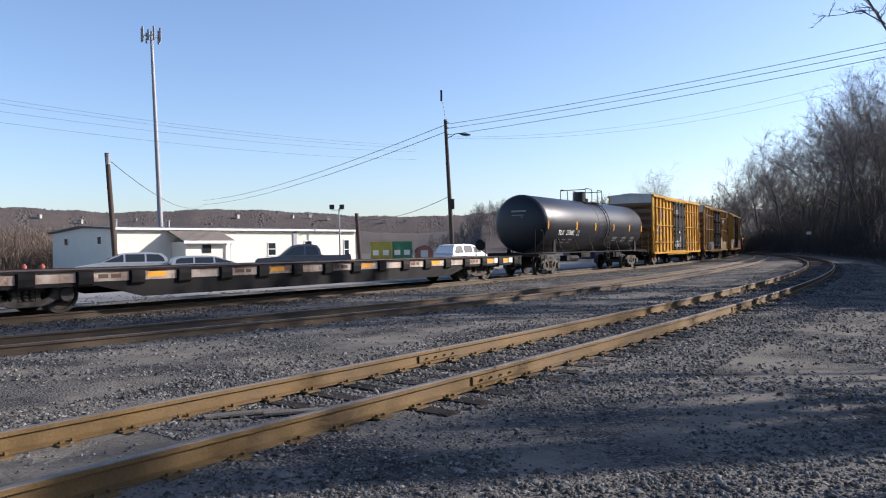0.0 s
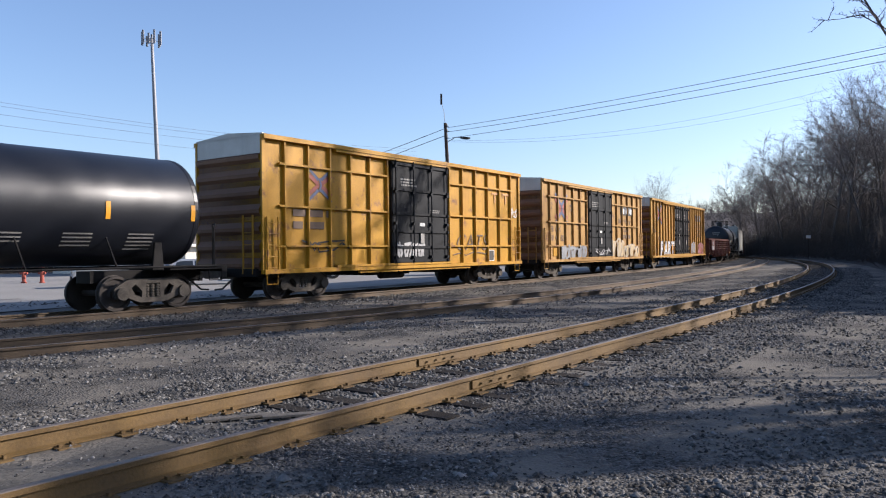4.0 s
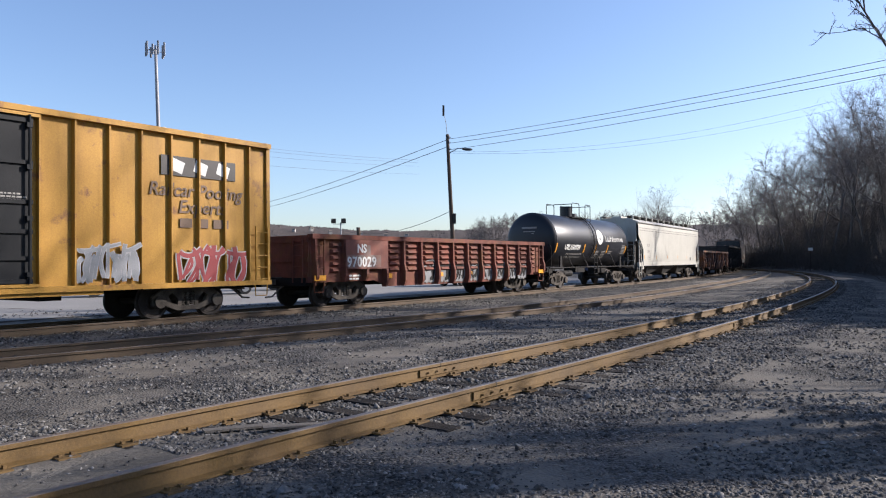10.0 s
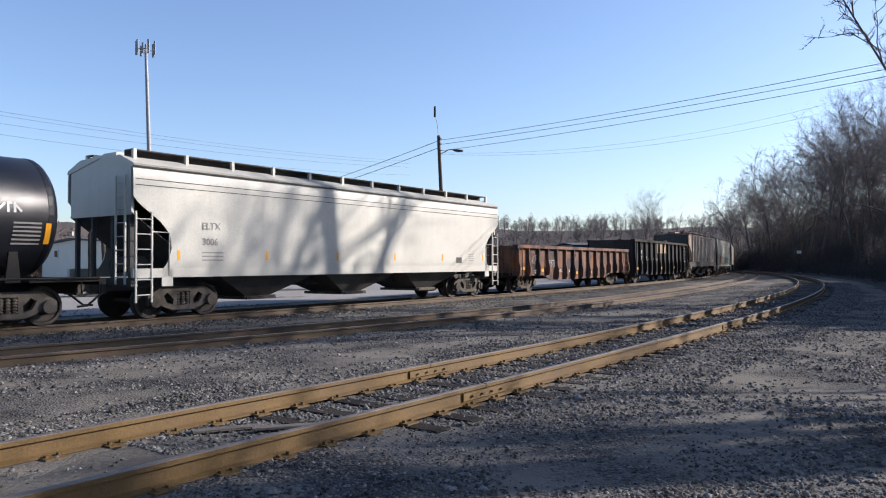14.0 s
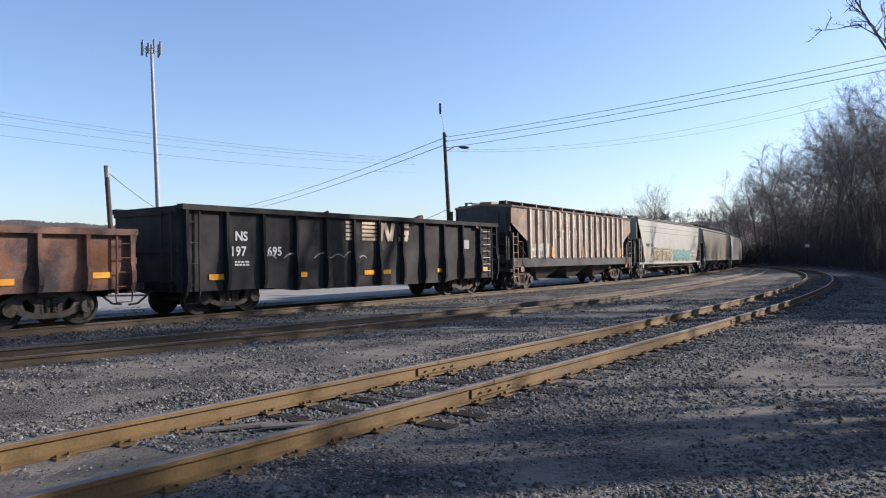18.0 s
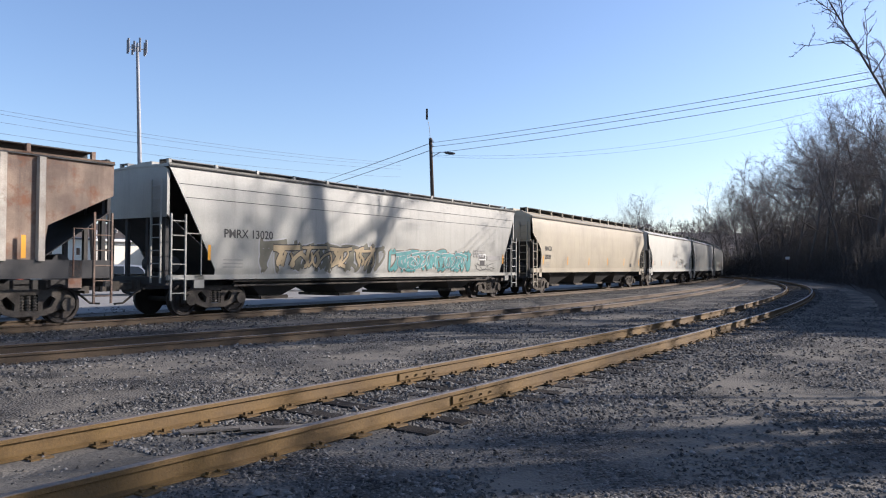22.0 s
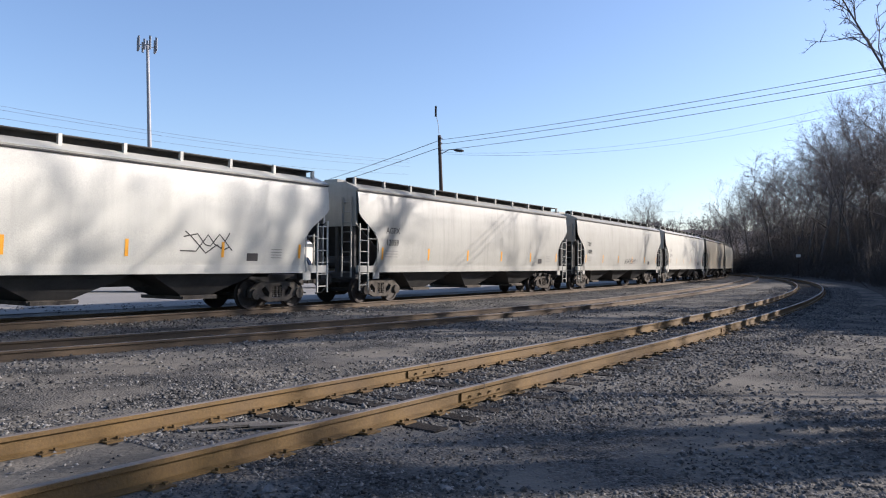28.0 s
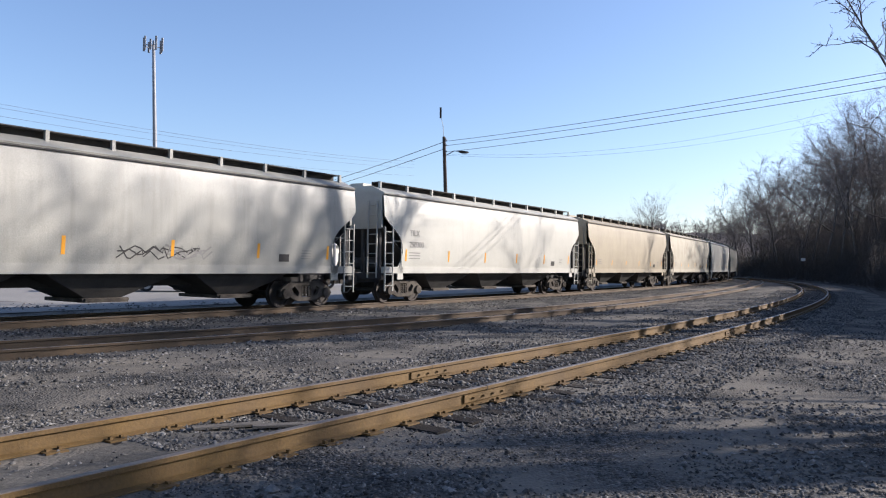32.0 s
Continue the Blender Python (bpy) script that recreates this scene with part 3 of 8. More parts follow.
def graffiti(car, x0, x1, z0, z1, yf, fill, edge, seed, letters=5, name="graffiti", label=""):
    """Sprayed lettering without readable words: slanting filled strokes with darker outlines."""
    rnd = random.Random(seed)
    step, h = (x1 - x0) / letters, z1 - z0
    for i in range(letters):
        b1, b2 = bmesh.new(), bmesh.new()
        cx = x0 + (i + 0.5) * step
        for k in range(7):
            ax, az = cx + rnd.uniform(-0.45, 0.3) * step, z0 + rnd.uniform(0.0, 0.2) * h
            bx, bz = ax + rnd.uniform(-0.2, 0.45) * step, z0 + rnd.uniform(0.6, 1.0) * h
            if k == 2:
                ax, bx, az, bz = cx - 0.45 * step, cx + 0.45 * step, z0 + 0.82 * h, z0 + rnd.uniform(0.75, 0.95) * h
            mid = ((ax + bx) / 2 + rnd.uniform(-0.22, 0.22) * step, (az + bz) / 2 + rnd.uniform(-0.15, 0.15) * h)
            w = rnd.uniform(0.09, 0.2) * min(step, h)
            bend = (mid[0] + rnd.uniform(-0.5, 0.5) * step, mid[1] + rnd.uniform(-0.3, 0.3) * h)
            line = []
            for q in range(9):
                u = q / 8
                lx = ax * (1 - u) ** 2 + 2 * bend[0] * u * (1 - u) + bx * u * u
                lz = az * (1 - u) ** 2 + 2 * bend[1] * u * (1 - u) + bz * u * u
                line.append((min(max(lx, x0), x1), min(max(lz, z0 + 0.05), z1)))
            ribbon(b2, line, w + 0.09 * min(step, h), lambda z: yf(z) - 0.004 - 0.0007 * k)
            ribbon(b1, line, w, lambda z: yf(z) - 0.010 - 0.0007 * k)
        g = tagged(part(name, b1, fill, car, label), kind="stuff")
        tagged(part("outline", b2, edge, g), kind="stuff")


def scrawl(car, x0, x1, z0, z1, yf, material, seed, w=0.03, turns=14):
    rnd = random.Random(seed)
    bm = bmesh.new()
    for _ in range(3):
        x = x0
        pts = []
        n = turns // 2
        for i in range(n):
            pts.append((x0 + (x1 - x0) * (i + rnd.uniform(0, 1.2)) / n, z0 + rnd.uniform(0, 1) * (z1 - z0)))
        ribbon(bm, pts, w, lambda z: yf(z) - 0.005 - 0.001 * _)
    return part("scrawl", bm, material, car, "thin sprayed scrawl")


def new_car(name, label):
    return tagged(new(name), label, "freight car", "cars of the freight train")


def reflectors(car, xs, z, yf, w, h, seed=0):
    rnd = random.Random(seed)
    for x in xs:
        b = bmesh.new()
        ribbon(b, [(x, z), (x, z + h)] if h > w else [(x, z), (x + w, z)], min(w, h), lambda zz: yf(zz) - 0.008)
        part("reflector", b, M["reflector_amber"], car)


# ---- boxcars
def box_car(L, skin, label, posts, ribs, doors, inset, seed, top=4.80, sill=0.80):
    car = new_car("box_car", label)
    hw, hl = 1.46, L / 2
    door_w, leaves = doors
    bm = bmesh.new()
    box(bm, -hl + 0.03, hl - 0.03, -hw + 0.02, hw - 0.02, sill + 0.12, top)
    part("body", bm, skin, car)
    # side sills and eave rails
    for sy in (-1, 1):
        bm = bmesh.new()
        box(bm, -hl, hl, sy * (hw - 0.05), sy * (hw + 0.13), sill, sill + 0.13)
        box(bm, -door_w / 2 - 1.6, door_w / 2 + 1.6, sy * (hw - 0.04), sy * (hw + 0.05), sill - 0.09, sill)
        part("side_sill", recalc(bm), skin, car)
        bm = bmesh.new()
        box(bm, -hl, hl, sy * (hw - 0.05), sy * (hw + 0.14), top - 0.11, top + 0.02)
        part("eave_rail", recalc(bm), skin, car)
        for side in (-1, 1):
            for i in range(posts):
                span = hl - door_w / 2
                x = side * (door_w / 2 + span * (i + 0.12) / posts) if i else side * (door_w / 2 + 0.14)
                bm = bmesh.new()
                loft(bm, [[(x - 0.045, sy * (hw - 0.03), z), (x - 0.022, sy * (hw + 0.085), z), (x + 0.022, sy * (hw + 0.085), z), (x + 0.045, sy * (hw - 0.03), z)]
                          for z in (sill + 0.12, top - 0.1)])
                part("side_post", recalc(bm), skin, car)
            bm = bmesh.new()
            box(bm, side * hl - 0.04 * side - 0.06, side * hl - 0.04 * side + 0.06, sy * (hw - 0.03), sy * (hw + 0.05), sill, top)
            part("corner_post", recalc(bm), skin, car)
            for z in ribs:
                bm = bmesh.new()
                a, b = sorted((side * (door_w / 2 + 0.14), side * (hl - 0.62)))
                box(bm, a, b, sy * (hw - 0.03), sy * (hw + 0.085), z - 0.03, z + 0.03)
                part("side_rib", recalc(bm), skin, car)
    # roof, slightly ridged
    bm = bmesh.new()
    loft(bm, [[(x, -hw - 0.02, top), (x, 0, top + 0.13), (x, hw + 0.02, top), (x, 0, top - 0.02)] for x in (-hl, hl)])
    roof = part("roof", recalc(bm), M["roof_grey"], car, "grey galvanised roof")
    n = int(L / 1.1)
    for i in range(n + 1):
        x = -hl + 0.05 + (L - 0.1) * i / n
        bm = bmesh.new()
        for s in (-1, 1):
            loft(bm, [[(x - 0.04, s * (hw + 0.03), top + 0.01), (x + 0.04, s * (hw + 0.03), top + 0.01), (x + 0.04, s * (hw + 0.03), top + 0.055), (x - 0.04, s * (hw + 0.03), top + 0.055)],
                      [(x - 0.04, 0, top + 0.13), (x + 0.04, 0, top + 0.13), (x + 0.04, 0, top + 0.17), (x - 0.04, 0, top + 0.17)]])
        part("roof_rib", recalc(bm), M["roof_grey"], roof)
    # corrugated ends with a pale band at the top
    for s in (-1, 1):
        bm = bmesh.new()
        zs = [sill + 0.1 + 0.52 * i for i in range(7)]
        prof = []
        for z in zs:
            prof += [(0.0, z), (0.09, z + 0.10), (0.10, z + 0.20), (0.0, z + 0.36)]
        prof = [(d, min(z, 4.28)) for d, z in prof]
        rings = [[(s * (hl - 0.03 + d), y, z) for d, z in prof] for y in (-hw + 0.06, hw - 0.06)]
        loft(bm, rings, close=False)
        end = part("end_wall", recalc(bm), M["end_brown"], car, "corrugated brown steel end")
        bm = bmesh.new()
        box(bm, s * hl - 0.05 * s - 0.05, s * hl - 0.05 * s + 0.05, -hw, hw, 4.28, top + 0.02)
        part("end_band", bm, M["roof_grey"], end, "pale grey band")
        ladder("end_ladder", car, s * (hl + 0.13), -1.0, sill, 2.5, 0.42, 5, skin, "y")
        ladder("side_ladder", car, s * (hl - 0.32), -hw - 0.1, sill, 2.45, 0.42, 5, skin)
        stirrup(car, s * (hl - 0.32), -hw - 0.06, sill, skin)
        bm = bmesh.new()
        box(bm, s * hl - 0.15, s * hl + 0.15, -1.3, 1.3, 0.72, 0.95)
        part("end_sill", bm, M["frame_black"], car)
    # plug doors
    dw = door_w / leaves
    for k in range(leaves):
        x0 = -door_w / 2 + k * dw + 0.04
        x1 = x0 + dw - 0.08
        yo = -hw - 0.10
        bm = bmesh.new()
        box(bm, x0, x1, yo, -hw, 1.0, 4.58)
        door = part("door", bm, M["door_grey"], car, "dark grey plug door")
        for z in (1.06, 1.55, 2.12, 2.75, 3.6, 4.5):
            bm = bmesh.new()
            box(bm, x0, x1, yo - 0.055, yo + 0.01, z - 0.045, z + 0.045)
            part("door_rail", bm, M["door_grey"], door)
        for f in (0.04, 0.34, 0.66, 0.96):
            bm = bmesh.new()
            xx = x0 + (x1 - x0) * f
            tube(bm, (xx, yo - 0.085, 1.0), (xx, yo - 0.085, 4.62), 0.028, 0.028, 6)
            for z in (1.2, 2.4, 3.5, 4.4):
                box(bm, xx - 0.06, xx + 0.06, yo - 0.11, yo, z - 0.05, z + 0.05)
            part("lock_rod", bm, M["door_grey"], door)
        bm = bmesh.new()
        box(bm, (x0 + x1) / 2 - 0.12, (x0 + x1) / 2 + 0.1, yo - 0.06, yo, 1.7, 2.05)
        part("latch", bm, M["mark_grey"], door, "pale latch box")
        bars("notice", door, x0 + 0.5, yo - 0.006, 3.95, 1.0, 3, 0.055, M["mark_grey"], 0.9, seed + k)
        bars("notice", door, x0 + 2.3 * dw / 3.5, yo - 0.006, 2.9, 0.6, 3, 0.035, M["mark_grey"], 0.9, seed + k + 9)
        plate("sticker", door, (x0 + x1) / 2 - 0.1, (x0 + x1) / 2 + 0.2, 2.32, 2.44, yo - 0.004, M["mark_white"])
    for z in (0.96, 4.63):
        bm = bmesh.new()
        box(bm, -door_w / 2 - door_w * 0.8, door_w / 2 + 0.1, -hw - 0.16, -hw, z - 0.035, z + 0.035)
        part("door_track", bm, skin, car)
    bm = bmesh.new()
    box(bm, -hl + 0.2, hl - 0.2, -0.3, 0.3, 0.68, 0.92)
    for x in (-2.5, -0.8, 1.2, 2.6):
        box(bm, x, x + 0.5, -1.2, 1.2, 0.6, 0.85)
    tube(bm, (-1.6, -0.9, 0.62), (-0.4, -0.9, 0.62), 0.17, 0.17, 12)
    part("underframe", bm, M["frame_black"], car)
    add_trucks(car, hl - inset)
    add_couplers(car, hl)
    return car


def cross_mark(car, x, z, r, y):
    """A crossing-roads emblem of blue and red bars."""
    b1, b2 = bmesh.new(), bmesh.new()
    for sx in (-1, 1):
        for sz in (-1, 1):
            ribbon(b1, [(x + sx * r * 0.12, z + sz * r * 0.30), (x + sx * r, z + sz * r * 0.98)], r * 0.2, lambda q: y)
            ribbon(b2, [(x + sx * r * 0.10, z + sz * r * 0.02), (x + sx * r, z + sz * r * 0.62)], r * 0.24, lambda q: y - 0.002)
    ribbon(b1, [(x - 0.02, z - r * 0.4), (x + 0.1 * r, z), (x - 0.02, z + r * 0.4)], r * 0.17, lambda q: y - 0.004)
    e = part("emblem", b1, M["paint_blue"], car, "blue and red crossed-road emblem")
    tagged(part("emblem_bar", b2, M["paint_red"], e), kind="stuff")


def logo_board(car, x, z, w, h, y):
    p = plate("logo_board", car, x, x + w, z, z + h, y, M["mark_black"], "black board with pale block shapes")
    for k in range(3):
        bm = bmesh.new()
        x0 = x + w * (0.06 + 0.31 * k)
        ribbon(bm, [(x0 + 0.12 * w, z + h * 0.2), (x0 + 0.16 * w, z + h * 0.8)], w * 0.17, lambda q: y - 0.009)
        part("logo_shape", bm, M["mark_white"], p)


# ---- tank cars
def tank_car(L, r, zc, label, frame_half, inset, dx, text):
    car = new_car("tank_car", label)
    hl = L / 2
    bm = bmesh.new()
    n = 40
    prof = []
    for k in range(8):
        a = math.pi / 2 * k / 7
        prof.append((-hl - 0.42 * math.cos(a) * 1.0 + 0.42, r * math.sin(a) if k else 0.01))
    prof += [(-hl + 0.42 + (L - 0.84) * f, r) for f in (0.25, 0.5, 0.75)]
    prof += [(-x, q) for x, q in prof[:8][::-1]]
    rings = [[(x, math.cos(2 * math.pi * i / n) * q, zc + math.sin(2 * math.pi * i / n) * q) for i in range(n)] for x, q in prof]
    loft(bm, rings)
    shell = part("tank_shell", recalc(bm), M["tank_black"], car, "glossy black welded tank", True)
    for x in (-hl + 0.45, 0.0, hl - 0.45):
        bm = bmesh.new()
        w = 0.05 if x else 0.34
        loft(bm, [[(xx, math.cos(2 * math.pi * i / n) * (r + 0.008), zc + math.sin(2 * math.pi * i / n) * (r + 0.008)) for i in range(n)] for xx in (x - w, x + w)])
        part("shell_band", recalc(bm), M["tank_black"], shell, smooth=False)
    # fittings on top
    bm = bmesh.new()
    tube(bm, (dx - 0.15, 0, zc + r - 0.1), (dx - 0.15, 0, zc + r + 0.52), 0.33, 0.33, 18)
    tube(bm, (dx - 0.15, 0, zc + r + 0.52), (dx - 0.15, 0, zc + r + 0.56), 0.36, 0.3, 18)
    tube(bm, (dx + 0.55, 0, zc + r - 0.05), (dx + 0.55, 0, zc + r + 0.2), 0.26, 0.26, 14)
    part("dome", recalc(bm), M["tank_black"], car, "black valve housing")
    bm = bmesh.new()
    for sy in (-1, 1):
        box(bm, dx - 1.0, dx + 1.2, sy * 0.55 - 0.15, sy * 0.55 + 0.15, zc + r - 0.1, zc + r - 0.06)
    part("platform", recalc(bm), M["frame_black"], car)
    for sy in (-0.75, 0.75):
        for x0, x1 in ((dx - 1.1, dx - 0.1), (dx + 0.75, dx + 1.5)):
            bm = bmesh.new()
            z = zc + r
            pipe(bm, [(x0, sy, z - 0.28), (x0, sy, z + 0.60), (x0 + 0.08, sy, z + 0.68), (x1 - 0.08, sy, z + 0.68), (x1, sy, z + 0.60), (x1, sy, z - 0.28)], 0.022, 6)
            part("safety_railing", bm, M["frame_black"], car, "thin black safety railing")
    for x in (dx - 1.1, dx + 1.5):
        bm = bmesh.new()
        pipe(bm, [(x, -0.75, zc + r + 0.62), (x, 0.75, zc + r + 0.62)], 0.022, 6)
        part("cross_rail", bm, M["frame_black"], car)
    bm = bmesh.new()
    for sx in (dx + 0.25, dx + 0.68):
        pts = []
        for k in range(10):
            a = radians(70 - k * 12)
            pts.append((sx, -math.cos(a) * (r + 0.10), zc + math.sin(a) * (r + 0.10)))
        pts += [(sx, -1.46, zc - r * 0.6), (sx, -1.46, 0.62)]
        pipe(bm, pts, 0.022, 6)
    for k in range(14):
        a = radians(66 - k * 9)
        if k < 11:
            y, z = -math.cos(a) * (r + 0.1), zc + math.sin(a) * (r + 0.1)
        tube(bm, (dx + 0.25, y, z), (dx + 0.68, y, z), 0.016, 0.016, 6)
    for k in range(5):
        tube(bm, (dx + 0.25, -1.46, 0.7 + k * 0.3), (dx + 0.68, -1.46, 0.7 + k * 0.3), 0.016, 0.016, 6)
    part("side_ladder", bm, M["frame_black"], car)
    # sills, saddles, running rail
    for s in (-1, 1):
        bm = bmesh.new()
        box(bm, s * frame_half - 0.2 - s * 1.6, s * frame_half + 0.2 - s * 1.6 + (0 if s < 0 else 0), -0.35, 0.35, 0.7, 0.95)
        a, b = sorted((s * (frame_half - 3.2), s * frame_half))
        box(bm, a, b, -0.32, 0.32, 0.70, 1.0)
        box(bm, s * frame_half - 0.08, s * frame_half + 0.08, -1.4, 1.4, 0.92, 1.08)
        box(bm, min(s * frame_half, s * (frame_half - 1.7)), max(s * frame_half, s * (frame_half - 1.7)), -1.42, 1.42, 1.0, 1.05)
        part("stub_sill", recalc(bm), M["frame_black"], car)
        for sy in (-1, 1):
            bm = bmesh.new()
            x = s * (frame_half - inset)
            poly_prism(bm, [(x - 0.16, 1.0), (x + 0.16, 1.0), (x + 0.09, zc - r * 0.6), (x - 0.09, zc - r * 0.6)], sy * (r * 0.86), sy * (r * 0.91))
            part("saddle", bm, M["frame_black"], car)
        bm = bmesh.new()
        x = s * (frame_half - 0.35)
        pipe(bm, [(x, -1.42, 1.05), (x, -1.42, 2.1), (x + s * 0.1, -1.35, 2.2), (x + s * 0.2, -1.1, 2.2), (x + s * 0.2, -1.1, 1.05)], 0.02, 6)
        part("handrail", bm, M["frame_black"], car)
        stirrup(car, s * (frame_half - 0.3), -1.4, 1.0, M["frame_black"])
    bm = bmesh.new()
    for sy in (-1, 1):
        pipe(bm, [(-frame_half + 0.1, sy * 1.44, 1.08), (frame_half - 0.1, sy * 1.44, 1.08)], 0.03, 6)
        k = -hl + 2.2
        while k < hl - 2:
            pipe(bm, [(k, sy * 1.44, 1.08), (k - 0.15, sy * r * 0.82, zc - r * 0.45)], 0.022, 6)
            k += 2.1
    part("running_rail", bm, M["frame_black"], car)
    for z, y0, y1, h in ((zc + 0.55, -0.45, 0.35, 0.09), (zc + 0.38, -0.35, 0.3, 0.04), (zc + 0.28, -0.3, 0.15, 0.04)):
        bm = bmesh.new()
        box(bm, -hl + 0.015, -hl + 0.1, y0, y1, z, z + h)
        part("head_print", bm, M["mark_grey"], car)
    bm = bmesh.new()
    box(bm, -0.4, 0.9, -0.35, 0.35, zc - r - 0.35, zc - r + 0.1)
    part("bottom_outlet", recalc(bm), M["frame_black"], car)
    bm = bmesh.new()
    tube(bm, (-2.6, -0.5, 0.75), (-1.5, -0.5, 0.75), 0.16, 0.16, 12)
    part("brake_cylinder", recalc(bm), M["frame_black"], car)
    bm = bmesh.new()
    box(bm, -3.3, -2.8, -0.7, -0.3, 0.6, 0.9)
    part("brake_valve", recalc(bm), M["frame_black"], car)

    def yf(z):
        q = max(-1.0, min(1.0, (z - zc) / r))
        return -math.sqrt(max(0.0, 1 - q * q)) * (r + 0.006)
    text(car, hl, yf)
    add_trucks(car, frame_half - inset)
    add_couplers(car, frame_half)
    return car


def curved_words(txt, size, x, z, yf, material, car, bold=0.0):
    ob = words(txt, size, 0, 0, 0, material, car, bold)
    me = ob.data
    for v in me.vertices:
        lx, lz = v.co.x + x, v.co.y + z
        v.co = (lx, yf(lz) - 0.012, lz)
    ob.matrix_basis = Matrix.Identity(4)
    return ob


# ---- gondolas
def gondola_car(L, top, skin, post_skin, label, posts, inset, belly, seed, slots=False, sill=0.80, ends=1.0):
    car = new_car("gondola_car", label)
    hl, hw = L / 2, 1.42
    # post lines: even bays between two end bays that may be wider
    bay = (L - 0.24) / (posts - 2 + 2 * ends)
    lines = [-hl + 0.12] + [-hl + 0.12 + bay * (ends + i) for i in range(posts - 1)] + [hl - 0.12]
    for sy in (-1, 1):
        bm = bmesh.new()
        prof = [(-hl, sill), (-hl + 3.0, sill), (-hl + 3.9, sill - belly), (hl - 3.9, sill - belly), (hl - 3.0, sill), (hl, sill), (hl, top), (-hl, top)]
        poly_prism(bm, prof, sy * (hw - 0.03), sy * (hw + 0.03))
        part("side_wall", bm, skin, car)
        bm = bmesh.new()
        box(bm, -hl - 0.03, hl + 0.03, sy * hw - 0.07 - (sy < 0) * 0.11, sy * hw + 0.07 + (sy > 0) * 0.11, top - 0.07, top + 0.08)
        part("top_rail", bm, skin, car)
        for x in lines:
            zb = sill if abs(x) > hl - 3.4 else sill - belly
            o = sy * (hw + 0.02)
            bm = bmesh.new()
            loft(bm, [[(x - a * 1.3, o, z), (x - a, o + sy * d, z), (x + a, o + sy * d, z), (x + a * 1.3, o, z)] for z, a, d in
                      ((zb, 0.045, 0.15), (zb + (top - zb) * 0.12, 0.055, 0.23), (zb + (top - zb) * 0.33, 0.055, 0.23), (zb + (top - zb) * 0.48, 0.045, 0.16), (top - 0.06, 0.045, 0.15))])
            part("side_post", recalc(bm), post_skin, car)
        if slots and sy < 0:
            for i in range(posts):
                if 0 < i < 3:
                    continue
                x0 = lines[i] + (0.20 if i else 0.72)
                x1 = lines[i + 1] - (0.20 if i < posts - 1 else 0.72)
                for k in range(5):
                    z = top - 0.30 - k * 0.2
                    bm = bmesh.new()
                    loft(bm, [[(x0, -hw - 0.02, z - 0.04), (x0 + 0.07, -hw - 0.15, z + 0.02), (x1 - 0.07, -hw - 0.15, z + 0.02), (x1, -hw - 0.02, z - 0.04)],
                              [(x0, -hw - 0.02, z + 0.12), (x0 + 0.07, -hw - 0.11, z + 0.10), (x1 - 0.07, -hw - 0.11, z + 0.10), (x1, -hw - 0.02, z + 0.12)]])
                    part("corrugation", recalc(bm), skin, car)
    for s in (-1, 1):
        bm = bmesh.new()
        box(bm, s * hl - 0.05, s * hl + 0.05, -hw, hw, sill, top + 0.04)
        for z in (sill + 0.25, (sill + top) / 2, top - 0.1):
            box(bm, s * (hl + 0.05) - 0.05, s * (hl + 0.05) + 0.05, -hw, hw, z - 0.07, z + 0.07)
        part("end_wall", bm, skin, car)
        bm = bmesh.new()
        box(bm, s * hl - 0.15, s * hl + 0.15, -1.3, 1.3, 0.7, 0.95)
        part("end_sill", bm, M["frame_black"], car)
        ladder("side_ladder", car, s * (hl - 0.3), -hw - 0.14, sill - 0.1, top - 0.1, 0.4, 4, skin)
        ladder("end_ladder", car, s * (hl + 0.14), -1.05, sill, top - 0.1, 0.4, 4, skin, "y")
        stirrup(car, s * (hl - 0.3), -hw - 0.1, sill, post_skin)
    bm = bmesh.new()
    box(bm, -hl + 0.1, hl - 0.1, -hw + 0.05, hw - 0.05, sill + 0.02, sill + 0.1)
    box(bm, -hl, hl, -0.3, 0.3, 0.62, 0.86)
    box(bm, -hl + 3.6, hl - 3.6, -0.9, 0.9, sill - belly * 0.7, sill + 0.05)
    part("underframe", bm, M["frame_black"], car)
    # load of scrap just under the rails
    rnd = random.Random(seed)
    bm = bmesh.new()
    for _ in range(150):
        x, y = rnd.uniform(-hl + 0.5, hl - 0.5), rnd.uniform(-hw + 0.3, hw - 0.3)
        z = top - 0.25 + rnd.uniform(-0.1, 0.26) * (1.0 if top > 2.6 else 0.3)
        a = rnd.uniform(0, 3.1)
        m = Matrix.Translation((x, y, z)) @ Matrix.Rotation(a, 4, "Z") @ Matrix.Rotation(rnd.uniform(-0.4, 0.4), 4, "Y")
        box(bm, -rnd.uniform(0.2, 0.6), rnd.uniform(0.2, 0.6), -0.12, 0.12, -0.06, 0.06, m)
    box(bm, -hl + 0.2, hl - 0.2, -hw + 0.1, hw - 0.1, top - 0.6, top - 0.3)
    tagged(part("scrap_load", recalc(bm), M["gon_rust"], car, "rusty scrap load"), kind="stuff")
    add_trucks(car, hl - inset)
    add_couplers(car, hl)
    return car


# ---- covered hoppers
ROUND = [(1.06, 1.45), (1.30, 1.46), (1.42, 1.475), (1.8, 1.505), (2.3, 1.525), (2.8, 1.525), (3.2, 1.51), (3.55, 1.48), (3.84, 1.44)]
FLAT = [(1.06, 1.42), (1.25, 1.46), (1.45, 1.47), (2.2, 1.49), (2.9, 1.48), (3.5, 1.45), (3.98, 1.42)]


